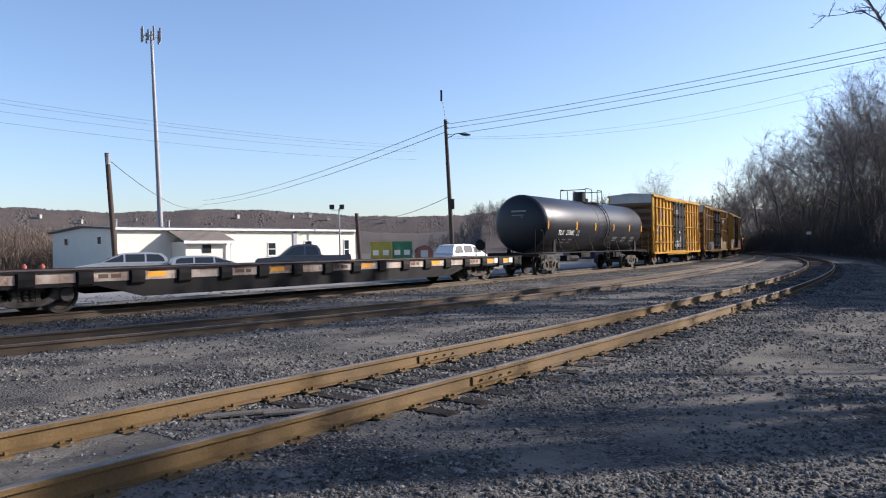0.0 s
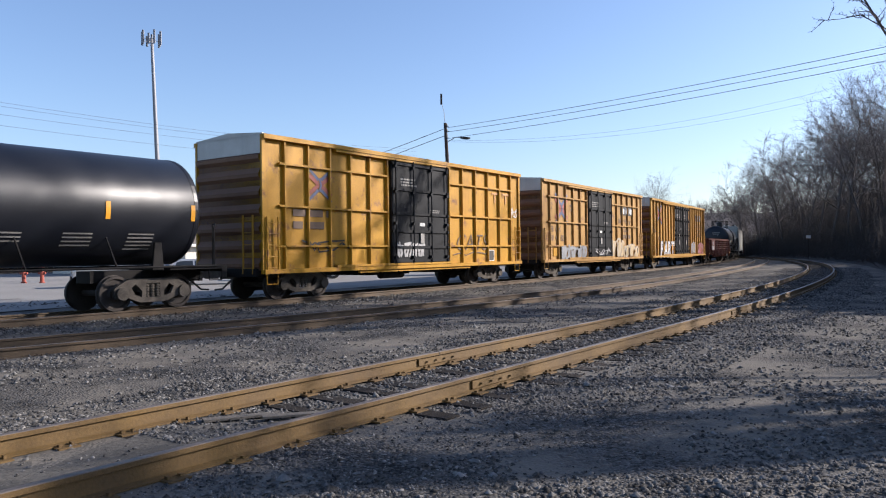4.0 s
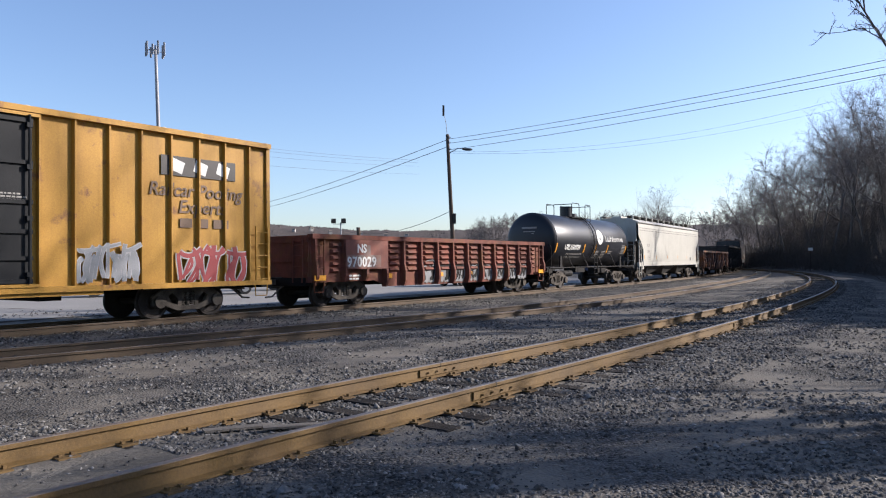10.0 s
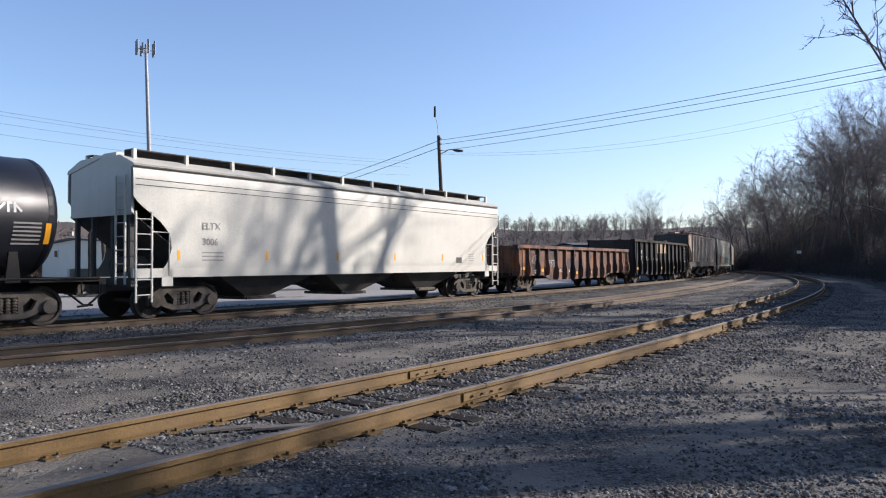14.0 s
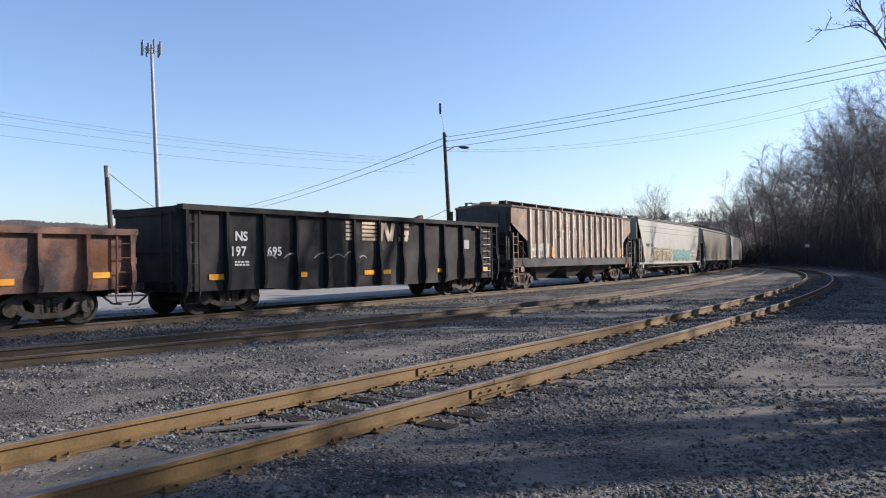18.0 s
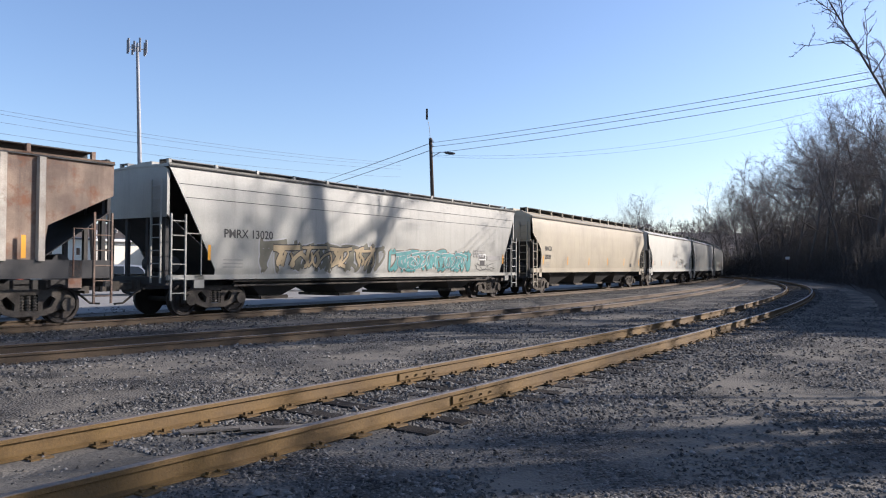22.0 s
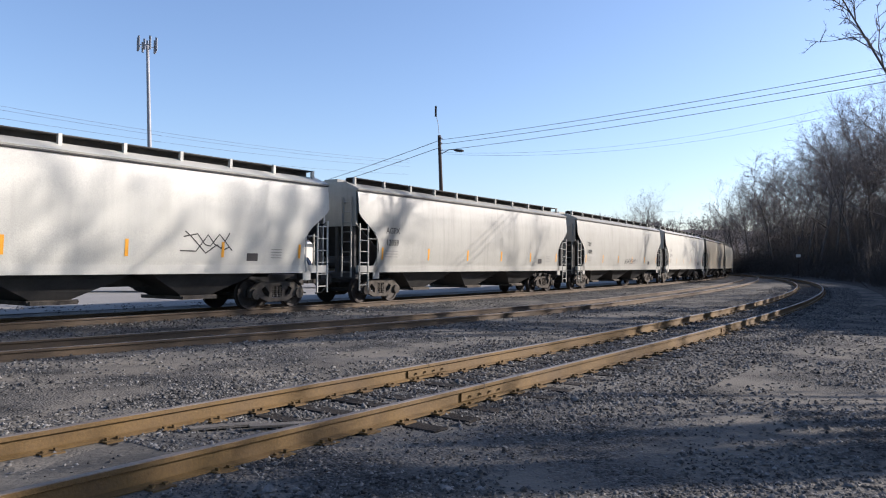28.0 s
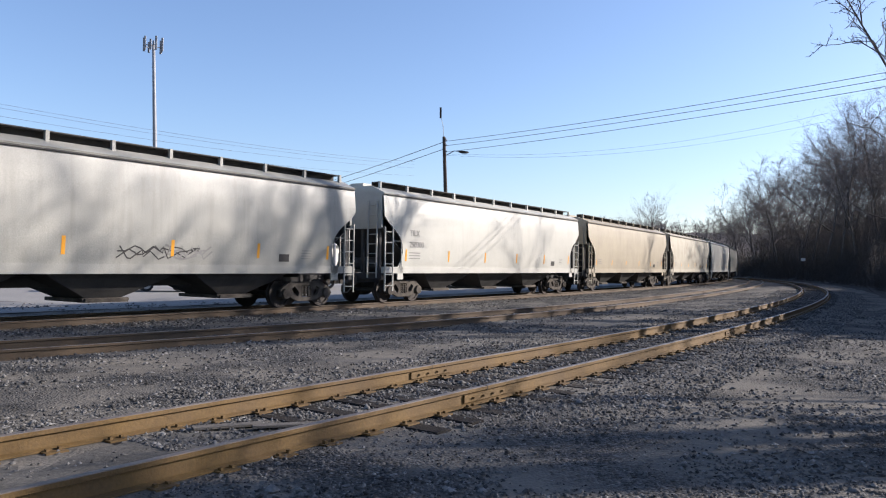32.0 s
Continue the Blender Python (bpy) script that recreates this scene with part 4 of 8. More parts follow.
def hopper_car(L, skin, label, inset, seed, cut, profile=ROUND, roof_top=4.20, sill=(1.06, 1.28), ribs=0, bays=3, walkway=True, end_skin=None, walk_skin=None):
    """cut(z): how far the side sheet stands back from the end at the height z."""
    car = new_car("hopper_car", label)
    hl = L / 2
    end_skin = end_skin or skin
    zs = [sill[1]] + [z for z, _ in profile if z > sill[1] + 0.02]
    fine = []
    for a, b in zip(zs, zs[1:]):
        fine += [a + (b - a) * k / 3 for k in range(3)]
    fine.append(zs[-1])
    pz, py = [z for z, _ in profile], [y for _, y in profile]

    def yf(z):
        return -float(np.interp(z, pz, py))
    for sy in (-1, 1):
        bm = bmesh.new()
        vs, vi = [], []
        nx = 10
        for z in fine:
            e = cut(z)
            row = [(-hl + e + (L - 2 * e) * i / nx) for i in range(nx + 1)]
            vs.append([bm.verts.new((x, -sy * yf(z), z)) for x in row])
            vi.append([bm.verts.new((x, -sy * (yf(z) + 0.03), z)) for x in row])
        for g in (vs, vi):
            for a, b in zip(g, g[1:]):
                for i in range(nx):
                    bm.faces.new((a[i], a[i + 1], b[i + 1], b[i]))
        for a, b, c, d in zip(vs, vs[1:], vi, vi[1:]):
            for q in (0, -1):
                bm.faces.new([bm.verts.new(v[q].co) for v in (a, b, d, c)])
        part("side_sheet", recalc(bm), skin, car, smooth=(ribs == 0))
        bm = bmesh.new()
        yo = sy * 1.44
        box(bm, -hl, hl, yo - 0.06, yo + 0.06, sill[0], sill[1] + 0.01)
        part("side_sill", bm, end_skin if ribs else skin, car)
        # roof half: slope from eave to the walkway
        bm = bmesh.new()
        ye, ze = py[-1], pz[-1]
        loft(bm, [[(x, sy * (ye + 0.03), ze - 0.01), (x, sy * (ye + 0.045), ze + 0.03), (x, sy * 0.95, roof_top - 0.08), (x, 0, roof_top), (x, 0, roof_top - 0.08), (x, sy * ye, ze - 0.06)] for x in (-hl, hl)])
        part("roof", recalc(bm), skin, car)
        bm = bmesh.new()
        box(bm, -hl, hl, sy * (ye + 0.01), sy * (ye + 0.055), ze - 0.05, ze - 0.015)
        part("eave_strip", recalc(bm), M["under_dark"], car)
        if walkway:
            bm = bmesh.new()
            box(bm, -hl + 0.25, hl - 0.25, sy * 0.72, sy * 1.05, roof_top + 0.09, roof_top + 0.115)
            box(bm, -hl + 0.25, hl - 0.25, sy * 0.70, sy * 0.73, roof_top - 0.1, roof_top + 0.11)
            part("walkway", recalc(bm), walk_skin or M["under_dark"], car, "steel roof walkway")
            n = int(L / 1.55)
            for i in range(n + 1):
                x = -hl + 0.3 + (L - 0.6) * i / n
                bm = bmesh.new()
                box(bm, x - 0.045, x + 0.045, sy * 1.0, sy * 1.09, roof_top - 0.14, roof_top + 0.12)
                part("walkway_bracket", recalc(bm), skin, car)
        for i in range(ribs):
            x = -hl + 1.75 + (L - 3.5) * i / (ribs - 1)
            bm = bmesh.new()
            o = sy * 1.46
            loft(bm, [[(x - 0.09, o, z), (x - 0.07, o + sy * 0.1, z), (x + 0.07, o + sy * 0.1, z), (x + 0.09, o, z)] for z in (sill[1] - 0.02, profile[-1][0] - 0.06)])
            part("side_post", recalc(bm), M["rib_pale"], car)
    # hatches along the ridge
    n = 5
    for i in range(n):
        x = -hl + L * (i + 0.5) / n
        bm = bmesh.new()
        box(bm, x - L / n * 0.42, x + L / n * 0.42, -0.3, 0.3, roof_top - 0.03, roof_top + 0.1)
        part("roof_hatch", bm, skin, car)
    for s in (-1, 1):
        ze = 2.62
        bm = bmesh.new()
        box(bm, s * (hl - 0.06) - 0.04, s * (hl - 0.06) + 0.04, -1.36, 1.36, ze, 3.86)
        loft(bm, [[(s * (hl - 0.1), y, 3.84), (s * (hl - 0.02), y, 3.84), (s * (hl - 0.02), y, roof_top - 0.05 if abs(y) < 1 else 3.9), (s * (hl - 0.1), y, roof_top - 0.05 if abs(y) < 1 else 3.9)] for y in (-1.3, -0.9, 0.9, 1.3)])
        part("end_wall", recalc(bm), end_skin, car)
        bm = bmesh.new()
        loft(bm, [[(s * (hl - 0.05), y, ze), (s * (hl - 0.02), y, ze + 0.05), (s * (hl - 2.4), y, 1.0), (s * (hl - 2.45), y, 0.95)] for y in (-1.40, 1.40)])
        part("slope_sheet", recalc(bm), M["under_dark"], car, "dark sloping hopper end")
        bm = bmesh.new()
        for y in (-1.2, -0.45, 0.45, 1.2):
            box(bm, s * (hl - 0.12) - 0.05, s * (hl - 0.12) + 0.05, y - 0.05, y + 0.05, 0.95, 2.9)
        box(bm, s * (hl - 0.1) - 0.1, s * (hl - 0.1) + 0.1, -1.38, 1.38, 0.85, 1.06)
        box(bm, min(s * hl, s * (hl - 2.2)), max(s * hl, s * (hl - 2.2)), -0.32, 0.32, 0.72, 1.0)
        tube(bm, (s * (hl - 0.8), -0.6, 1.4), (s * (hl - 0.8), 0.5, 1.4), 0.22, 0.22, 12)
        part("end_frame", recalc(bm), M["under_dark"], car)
        ladder("side_ladder", car, s * (hl - 0.28), -1.5, 0.45, 2.7 if ribs == 0 else 2.6, 0.44, 6, skin)
        bm = bmesh.new()
        box(bm, s * (hl - 0.95) - 0.16, s * (hl - 0.95) + 0.16, -1.50, -1.46, sill[0] - 0.22, sill[1])
        part("jacking_pad", bm, skin, car)
        ladder("end_ladder", car, s * (hl + 0.04), -1.0, 0.9, 3.6, 0.4, 8, end_skin, "y")
        bm = bmesh.new()
        pipe(bm, [(s * (hl - 1.0), -1.5, 1.1), (s * (hl - 1.0), -1.5, 2.2), (s * (hl - 0.5), -1.5, 2.2)], 0.02, 6)
        part("grab_iron", bm, skin, car)
    # hopper bays
    x_lo, x_hi = -hl + 2.45, hl - 2.45
    bw = (x_hi - x_lo) / bays
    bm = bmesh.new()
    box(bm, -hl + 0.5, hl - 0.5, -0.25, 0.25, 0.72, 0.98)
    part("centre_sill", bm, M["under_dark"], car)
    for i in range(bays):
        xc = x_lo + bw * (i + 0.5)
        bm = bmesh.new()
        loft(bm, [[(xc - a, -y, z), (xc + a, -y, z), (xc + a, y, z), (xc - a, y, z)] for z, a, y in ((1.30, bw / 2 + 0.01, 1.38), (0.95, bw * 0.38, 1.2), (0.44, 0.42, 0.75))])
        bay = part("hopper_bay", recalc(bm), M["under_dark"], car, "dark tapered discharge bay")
        bm = bmesh.new()
        box(bm, xc - 0.55, xc + 0.55, -0.95, 0.95, 0.36, 0.45)
        tube(bm, (xc - 0.6, -0.85, 0.42), (xc + 0.6, -0.85, 0.42), 0.05, 0.05, 8)
        part("outlet_gate", bm, M["truck_steel"], bay)
    add_trucks(car, hl - inset)
    add_couplers(car, hl)
    return car, yf


# ---- flat car
def flat_car(L, label, inset):
    car = new_car("flat_car", label)
    hl = L / 2
    bm = bmesh.new()
    box(bm, -hl, hl, -1.4, 1.4, 0.93, 0.98)
    deck = part("deck", bm, M["gon_rust"], car, "worn dark deck")
    for sy in (-1, 1):
        bm = bmesh.new()
        poly_prism(bm, [(-hl, 0.98), (-hl, 0.62), (-hl + 4.4, 0.62), (-hl + 5.6, 0.30), (hl - 5.6, 0.30), (hl - 4.4, 0.62), (hl, 0.62), (hl, 0.98)], sy * 1.33, sy * 1.38)
        part("side_sill", bm, M["frame_black"], car, "deep black side girder")
        bm = bmesh.new()
        box(bm, -hl, hl, sy * 1.38, sy * 1.47, 0.955, 1.0)
        part("deck_edge", recalc(bm), M["frame_black"], car)
        n = int(L / 1.3)
        rnd = random.Random(17)
        for i in range(n):
            x = -hl + 0.3 + (L - 0.6) * i / n
            w = (L - 0.6) / n
            bm = bmesh.new()
            box(bm, x + 0.03, x + w * 0.70, sy * 1.38, sy * 1.405, 0.71, 0.955)
            part("side_plate", recalc(bm), M["flat_plate"], car)
            if i % 3 == 1 or i == n - 1:
                bm = bmesh.new()
                box(bm, x + 0.1, x + 0.62, sy * 1.405, sy * 1.412, 0.77, 0.90)
                part("reflector", recalc(bm), M["reflector_amber"], car, "amber reflector")
            elif i % 3 == 0 and sy < 0:
                bars("worn_stencil", car, x + 0.14, -1.408, 0.78, 0.6, 1, 0.1, M["mark_brown"], 0.5, i)
            # bowed stake pocket hanging below the plates
            bm = bmesh.new()
            a, b = x + w * 0.70 + 0.03, x + w - 0.01
            loft(bm, [[(a - e, sy * 1.385, z), (b + e, sy * 1.385, z), (b, sy * d, z), (a, sy * d, z)] for z, d, e in
                      ((0.60, 1.42, -0.04), (0.66, 1.47, 0.0), (0.82, 1.485, 0.02), (0.95, 1.47, 0.02))])
            part("stake_pocket", recalc(bm), M["frame_black"], car)
    bm = bmesh.new()
    box(bm, -hl + 0.2, hl - 0.2, -0.4, 0.4, 0.5, 0.95)
    part("centre_sill", bm, M["frame_black"], car)
    for s in (-1, 1):
        bm = bmesh.new()
        box(bm, s * hl - 0.1, s * hl + 0.1, -1.4, 1.4, 0.6, 0.99)
        part("end_sill", bm, M["frame_black"], car)
        stirrup(car, s * (hl - 0.3), -1.42, 0.65, M["frame_black"])
        bm = bmesh.new()
        x = s * (hl - 0.1)
        pipe(bm, [(x, 0.9, 0.9), (x, 0.9, 1.75), (x, 0.4, 1.8), (x, 0.4, 0.9)], 0.022, 6)
        tube(bm, (x - 0.03, 0.65, 1.5), (x + 0.03, 0.65, 1.5), 0.26, 0.26, 16)
        part("handbrake", bm, M["frame_black"], car)
    for k, x in enumerate((hl - 1.1, hl - 2.3)):
        plate("marking_plate", car, x, x + 0.34, 0.72, 0.95, -1.425, M["mark_white"])
    add_trucks(car, hl - inset)
    add_couplers(car, hl)
    return car


# ---- the cars, front to rear: how far along the line each car's middle stands at six seconds, and half the distance of its trucks
CARS = []


def put(car, front, rear, inset):
    CARS.append((car, (front + rear) / 2, (rear - front) / 2 - inset))
    return car


def flat_side(y):
    return lambda z: y


put(flat_car(24.4, "long black flatcar with rusty deck and amber reflectors", 2.95), -46.9, -22.5, 2.95)


def tank_text_a(car, hl, yf):
    curved_words("TILX", 0.34, -hl + 1.85, 1.98, yf, M["mark_white"], car, 0.003)
    curved_words("270682", 0.34, -hl + 2.85, 1.98, yf, M["mark_white"], car, 0.003)
    for k in range(2):
        bm = bmesh.new()
        for i, w in enumerate((0.1, 0.16, 0.0, 0.2, 0.1, 0.0, 0.2, 0.1)):
            if w:
                ribbon(bm, [(-hl + 1.88 + i * 0.27, 1.74 - k * 0.14), (-hl + 1.88 + w + i * 0.27, 1.74 - k * 0.14)], 0.05, lambda z: yf(z) - 0.006)
        tagged(part("small_print", bm, M["mark_grey"], car), kind="stuff")
    bm = bmesh.new()
    for a, b in (((0, 0), (0.24, 0)), ((0.24, 0), (0.24, 0.22)), ((0.24, 0.22), (0, 0.22)), ((0, 0.22), (0, 0)), ((0.07, 0.1), (0.17, 0.1))):
        ribbon(bm, [(-hl + 4.3 + a[0], 1.98 + a[1]), (-hl + 4.3 + b[0], 1.98 + b[1])], 0.022, lambda z: yf(z) - 0.006)
    part("class_stencil", bm, M["mark_white"], car)
    for k in range(3):
        bm = bmesh.new()
        for i in range(3 + k):
            ribbon(bm, [(2.2 + k * 1.6, 1.9 - i * 0.09), (2.9 + k * 1.6, 1.9 - i * 0.09)], 0.035, lambda z: yf(z) - 0.006)
        tagged(part("small_print", bm, M["mark_grey"], car), kind="stuff")
    plate("head_marks", car, -hl - 0.43 + 0.42, -hl - 0.41 + 0.42, 0, 0.01, 0, M["mark_grey"])
    reflectors(car, (-hl + 0.55, -hl + 4.1, -0.9, 2.0, 4.8, hl - 0.55), 2.25, yf, 0.12, 0.42)


def tank_text_b(car, hl, yf):
    curved_words("UTLX600789", 0.36, -hl + 1.5, 2.0, yf, M["mark_white"], car, 0.016)
    for k in range(2):
        bm = bmesh.new()
        for i in range(10):
            ribbon(bm, [(-hl + 1.9 + i * 0.21, 1.78 - k * 0.16), (-hl + 2.04 + i * 0.21, 1.78 - k * 0.16)], 0.075, lambda z: yf(z) - 0.006)
        tagged(part("small_print", bm, M["mark_grey"], car), kind="stuff")
    bm = bmesh.new()
    for i in range(-10, 11):
        q = math.sqrt(max(0.0, 1 - (i / 10.5) ** 2)) * 0.42
        ribbon(bm, [(0.75 + i * 0.042, 2.74 - q), (0.75 + i * 0.042, 2.74 + q)], 0.043, lambda z: yf(z) - 0.006)
    disc = part("round_logo", bm, M["mark_white"], car, "white round logo")
    bm = bmesh.new()
    for x in (-0.22, -0.08, 0.08, 0.22):
        ribbon(bm, [(0.75 + x, 3.08), (0.75 + x * 0.9, 2.8), (0.75 + x * 0.3, 2.55)], 0.022, lambda z: yf(z) - 0.011)
    part("logo_lines", bm, M["tank_black"], disc)
    bm = bmesh.new()
    rnd = random.Random(4)
    x = 1.6
    for w in (0.3, 0.24, 0.2, 0.3, 0.12, 0.28, 0.18, 0.26, 0.24, 0.24, 0.2, 0.14, 0.2):
        ribbon(bm, [(x + 0.02, 2.52), (x + 0.02, 2.86 if w > 0.27 else 2.74)], 0.055, lambda z: yf(z) - 0.006)
        ribbon(bm, [(x, 2.54 if rnd.random() < 0.5 else 2.72), (x + w * 0.8, 2.54 if rnd.random() < 0.5 else 2.72)], 0.05, lambda z: yf(z) - 0.008)
        x += w
    part("company_lettering", bm, M["mark_white"], car, "white company lettering as plain strokes")
    for k, (px, n) in enumerate(((0.2, 5), (1.2, 5), (2.2, 2), (4.3, 6))):
        bm = bmesh.new()
        for i in range(n):
            ribbon(bm, [(px, (2.3 if k == 3 else 1.95) - i * 0.09), (px + 0.6, (2.3 if k == 3 else 1.95) - i * 0.09)], 0.04, lambda z: yf(z) - 0.006)
        tagged(part("small_print", bm, M["mark_grey"], car), kind="stuff")
    reflectors(car, (-hl + 0.5, -1.45, 0.2, 2.0, hl - 0.5), 1.85, yf, 0.12, 0.46)


put(tank_car(15.4, 1.42, 2.55, "long glossy black tank car with amber reflector strips", 8.15, 1.95, 0.4, tank_text_a), -20.55, -4.25, 1.95)

Y = -1.468
car = put(box_car(15.0, M["car_yellow"], "bright yellow boxcar with a dark grey door and black scrawl", 6, (1.6, 2.78, 4.02), (3.5, 1), 2.0, 11), -3.0, 12.0, 2.0)
cross_mark(car, -7.5 + 2.35, 3.5, 0.52, Y)
for x in (5.15, 6.05):
    plate("faded_mark", car, x, x + 0.5, 3.78, 3.86, Y, M["paint_pink"], "faint pink stripe mark")
    plate("faded_mark", car, x + 0.21, x + 0.29, 3.42, 3.775, Y, M["paint_pink"])
words("CATS", 0.95, 2.35, Y, 1.42, M["mark_brown"], car, -0.012, 0.25, "sprayed_word", 1.05)
bm = bmesh.new()
ribbon(bm, [(2.2, 1.25), (2.7, 1.32), (3.1, 1.22), (3.7, 1.36), (4.4, 1.3), (5.3, 1.16)], 0.045, flat_side(Y - 0.002))
ribbon(bm, [(5.0, 1.3), (5.3, 1.16), (5.1, 1.04)], 0.045, flat_side(Y - 0.003))
part("sprayed_arrow", bm, M["mark_brown"], car, "dark sprayed underline with an arrow head")
scrawl(car, -6.0, -3.8, 1.3, 1.9, flat_side(Y), M["mark_black"], 6, 0.05, 12)
scrawl(car, 6.72, 7.3, 2.75, 3.3, flat_side(-1.478), M["mark_white"], 8, 0.05, 10)
graffiti(car, -1.5, 0.2, 1.15, 1.75, flat_side(-1.572), M["paint_pale"], M["mark_grey"], 21, 4)
plate("data_panel", car, 4.75, 5.25, 1.0, 1.4, Y, M["mark_black"], "black and white data panel")
plate("data_panel", car, 4.7, 5.3, 0.97, 1.43, Y + 0.004, M["mark_white"])
bars("small_print", car, -6.3, Y, 2.5, 1.6, 2, 0.22, M["mark_brown"], 0.7, 3)
plate("yellow_tag", car, 6.2, 6.7, 0.83, 0.9, -1.545, M["reflector_amber"])

car = put(box_car(14.95, M["car_orange"], "faded orange boxcar with grey door and silver graffiti", 6, (1.6, 2.78, 4.02), (3.5, 1), 2.0, 12), 14.24, 29.19, 2.0)
cross_mark(car, -7.47 + 2.32, 3.46, 0.74, Y)
words("FB  OX", 0.40, -7.47 + 0.95, Y, 2.30, M["mark_brown"], car, 0.006)
words("50  47  82", 0.40, -7.47 + 0.95, Y, 1.86, M["mark_brown"], car, 0.006)
words("any", 0.22, -7.47 + 3.35, Y, 3.62, M["mark_brown"], car, 0.003)
words("road", 0.22, -7.47 + 3.35, Y, 3.40, M["mark_brown"], car, 0.003)
words("next", 0.22, -7.47 + 0.85, Y, 3.62, M["mark_brown"], car, 0.003)
words("load", 0.22, -7.47 + 0.85, Y, 3.40, M["mark_brown"], car, 0.003)
logo_board(car, -7.47 + 11.1, 3.45, 2.15, 0.5, Y)
words("Railcar Pooling", 0.36, -7.47 + 10.65, Y, 2.98, M["mark_brown"], car, 0.005, 0.2)
words("Experts", 0.36, -7.47 + 11.45, Y, 2.46, M["mark_brown"], car, 0.005, 0.2)
bars("web_address", car, -7.47 + 11.4, Y, 2.05, 1.5, 1, 0.22, M["mark_brown"], 1.0, 7)
graffiti(car, -5.4, -2.1, 0.86, 1.66, flat_side(-1.54), M["paint_silver"], M["mark_grey"], 31, 5, label="silver block graffiti")
plate("paint_patch", car, -6.2, -5.6, 1.1, 1.5, Y, M["car_yellow"])
plate("paint_patch", car, -2.55, -2.15, 1.2, 1.58, Y, M["car_yellow"])
graffiti(car, 1.85, 4.0, 0.92, 2.05, flat_side(-1.54), M["paint_sand"], M["paint_pale"], 33, 3)
graffiti(car, 3.9, 6.6, 0.92, 1.65, flat_side(-1.54), M["paint_sand"], M["paint_pale"], 34, 3)
scrawl(car, -1.2, 1.5, 1.1, 1.5, flat_side(-1.63), M["paint_pale"], 44, 0.04, 14)

car = put(box_car(17.88, M["car_amber"], "amber double-door boxcar with white block graffiti", 8, (), (4.64, 2), 2.4, 13), 31.25, 49.13, 2.4)
cross_mark(car, -8.94 + 2.32, 3.8, 0.68, Y)
words("next", 0.25, -8.94 + 0.86, Y, 3.72, M["mark_brown"], car, 0.004)
words("load", 0.25, -8.94 + 0.86, Y, 3.50, M["mark_brown"], car, 0.004)
words("any", 0.25, -8.94 + 3.26, Y, 3.74, M["mark_brown"], car, 0.004)
words("road", 0.25, -8.94 + 3.26, Y, 3.52, M["mark_brown"], car, 0.004)
words("TB  OX", 0.36, -8.94 + 0.88, Y, 2.46, M["mark_brown"], car, 0.005)
words("66  10   63", 0.36, -8.94 + 0.88, Y, 2.04, M["mark_brown"], car, 0.005)
logo_board(car, -8.94 + 14.4, 3.66, 2.3, 0.5, Y)
words("Railcar Pooling", 0.48, 5.1, Y, 3.14, M["mark_brown"], car, 0.006, 0.2)
words("Experts", 0.48, 5.95, Y, 2.72, M["mark_brown"], car, 0.006, 0.2)
bars("web_address", car, 6.0, Y, 2.34, 1.7, 1, 0.24, M["mark_brown"], 1.0, 7)
for k, ch in enumerate("FART"):
    x = -6.75 + k * 1.06
    halo = words(ch, 1.42, x, -1.552, 0.86, M["paint_pale"], car, 0.10, 0.12, "graffiti_halo")
    edge = words(ch, 1.42, x, -1.556, 0.86, M["mark_black"], car, 0.055, 0.12, "graffiti_shade")
    words(ch, 1.42, x - 0.04, -1.561, 0.89, M["paint_white"], car, 0.0, 0.12, "graffiti_letter")
for x in (-5.7, -3.3):
    plate("paint_patch", car, x, x + 0.2, 1.3, 1.7, Y - 0.09, M["reflector_amber"])
plate("paint_patch", car, -4.75, -4.2, 1.3, 1.75, Y - 0.08, M["car_yellow"])
graffiti(car, 3.3, 4.9, 0.95, 1.95, flat_side(-1.54), M["paint_silver"], M["paint_pale"], 42, 3)
graffiti(car, 5.9, 8.1, 0.85, 1.9, flat_side(-1.54), M["paint_crimson"], M["paint_pale"], 43, 3, label="crimson graffiti")
scrawl(car, -8.8, -7.9, 2.5, 3.4, flat_side(-1.475), M["mark_black"], 47, 0.02, 14)
scrawl(car, -8.0, -7.0, 1.0, 1.8, flat_side(-1.475), M["mark_brown"], 48, 0.025, 14)
bars("small_print", car, -5.9, Y, 1.95, 0.5, 1, 0.1, M["mark_brown"], 0.7, 3)

G = -1.465
car = put(gondola_car(15.27, 2.22, M["gon_red"], M["gon_red"], "oxide-red corrugated gondola with white number and graffiti", 14, 2.0, 0.22, 51, True, 0.80, 1.25), 50.75, 66.02, 2.0)
plate("number_panel", car, -6.25, -4.12, 1.2, 2.14, G - 0.19, M["board_red"])
plate("scraped_patch", car, -6.2, -4.5, 1.24, 1.66, G - 0.197, M["patch_scraped"], "scraped grey patch behind the number", 0.004)
plate("scraped_patch", car, -5.4, -5.05, 1.662, 1.98, G - 0.197, M["patch_scraped"], "scraped grey patch behind the number", 0.004)
words("NS", 0.38, -5.72, G - 0.206, 1.74, M["mark_white"], car, 0.012)
words("970029", 0.45, -6.2, G - 0.206, 1.28, M["mark_white"], car, 0.012, spacing=1.08)
for x in (0.0, 3.44, 6.55, 8.62, 14.6):
    plate("reflector", car, -7.63 + x, -7.63 + x + 0.5, 0.86, 1.02, G - 0.16 if x in (0.0, 14.6) else G - 0.02, M["reflector_amber"])
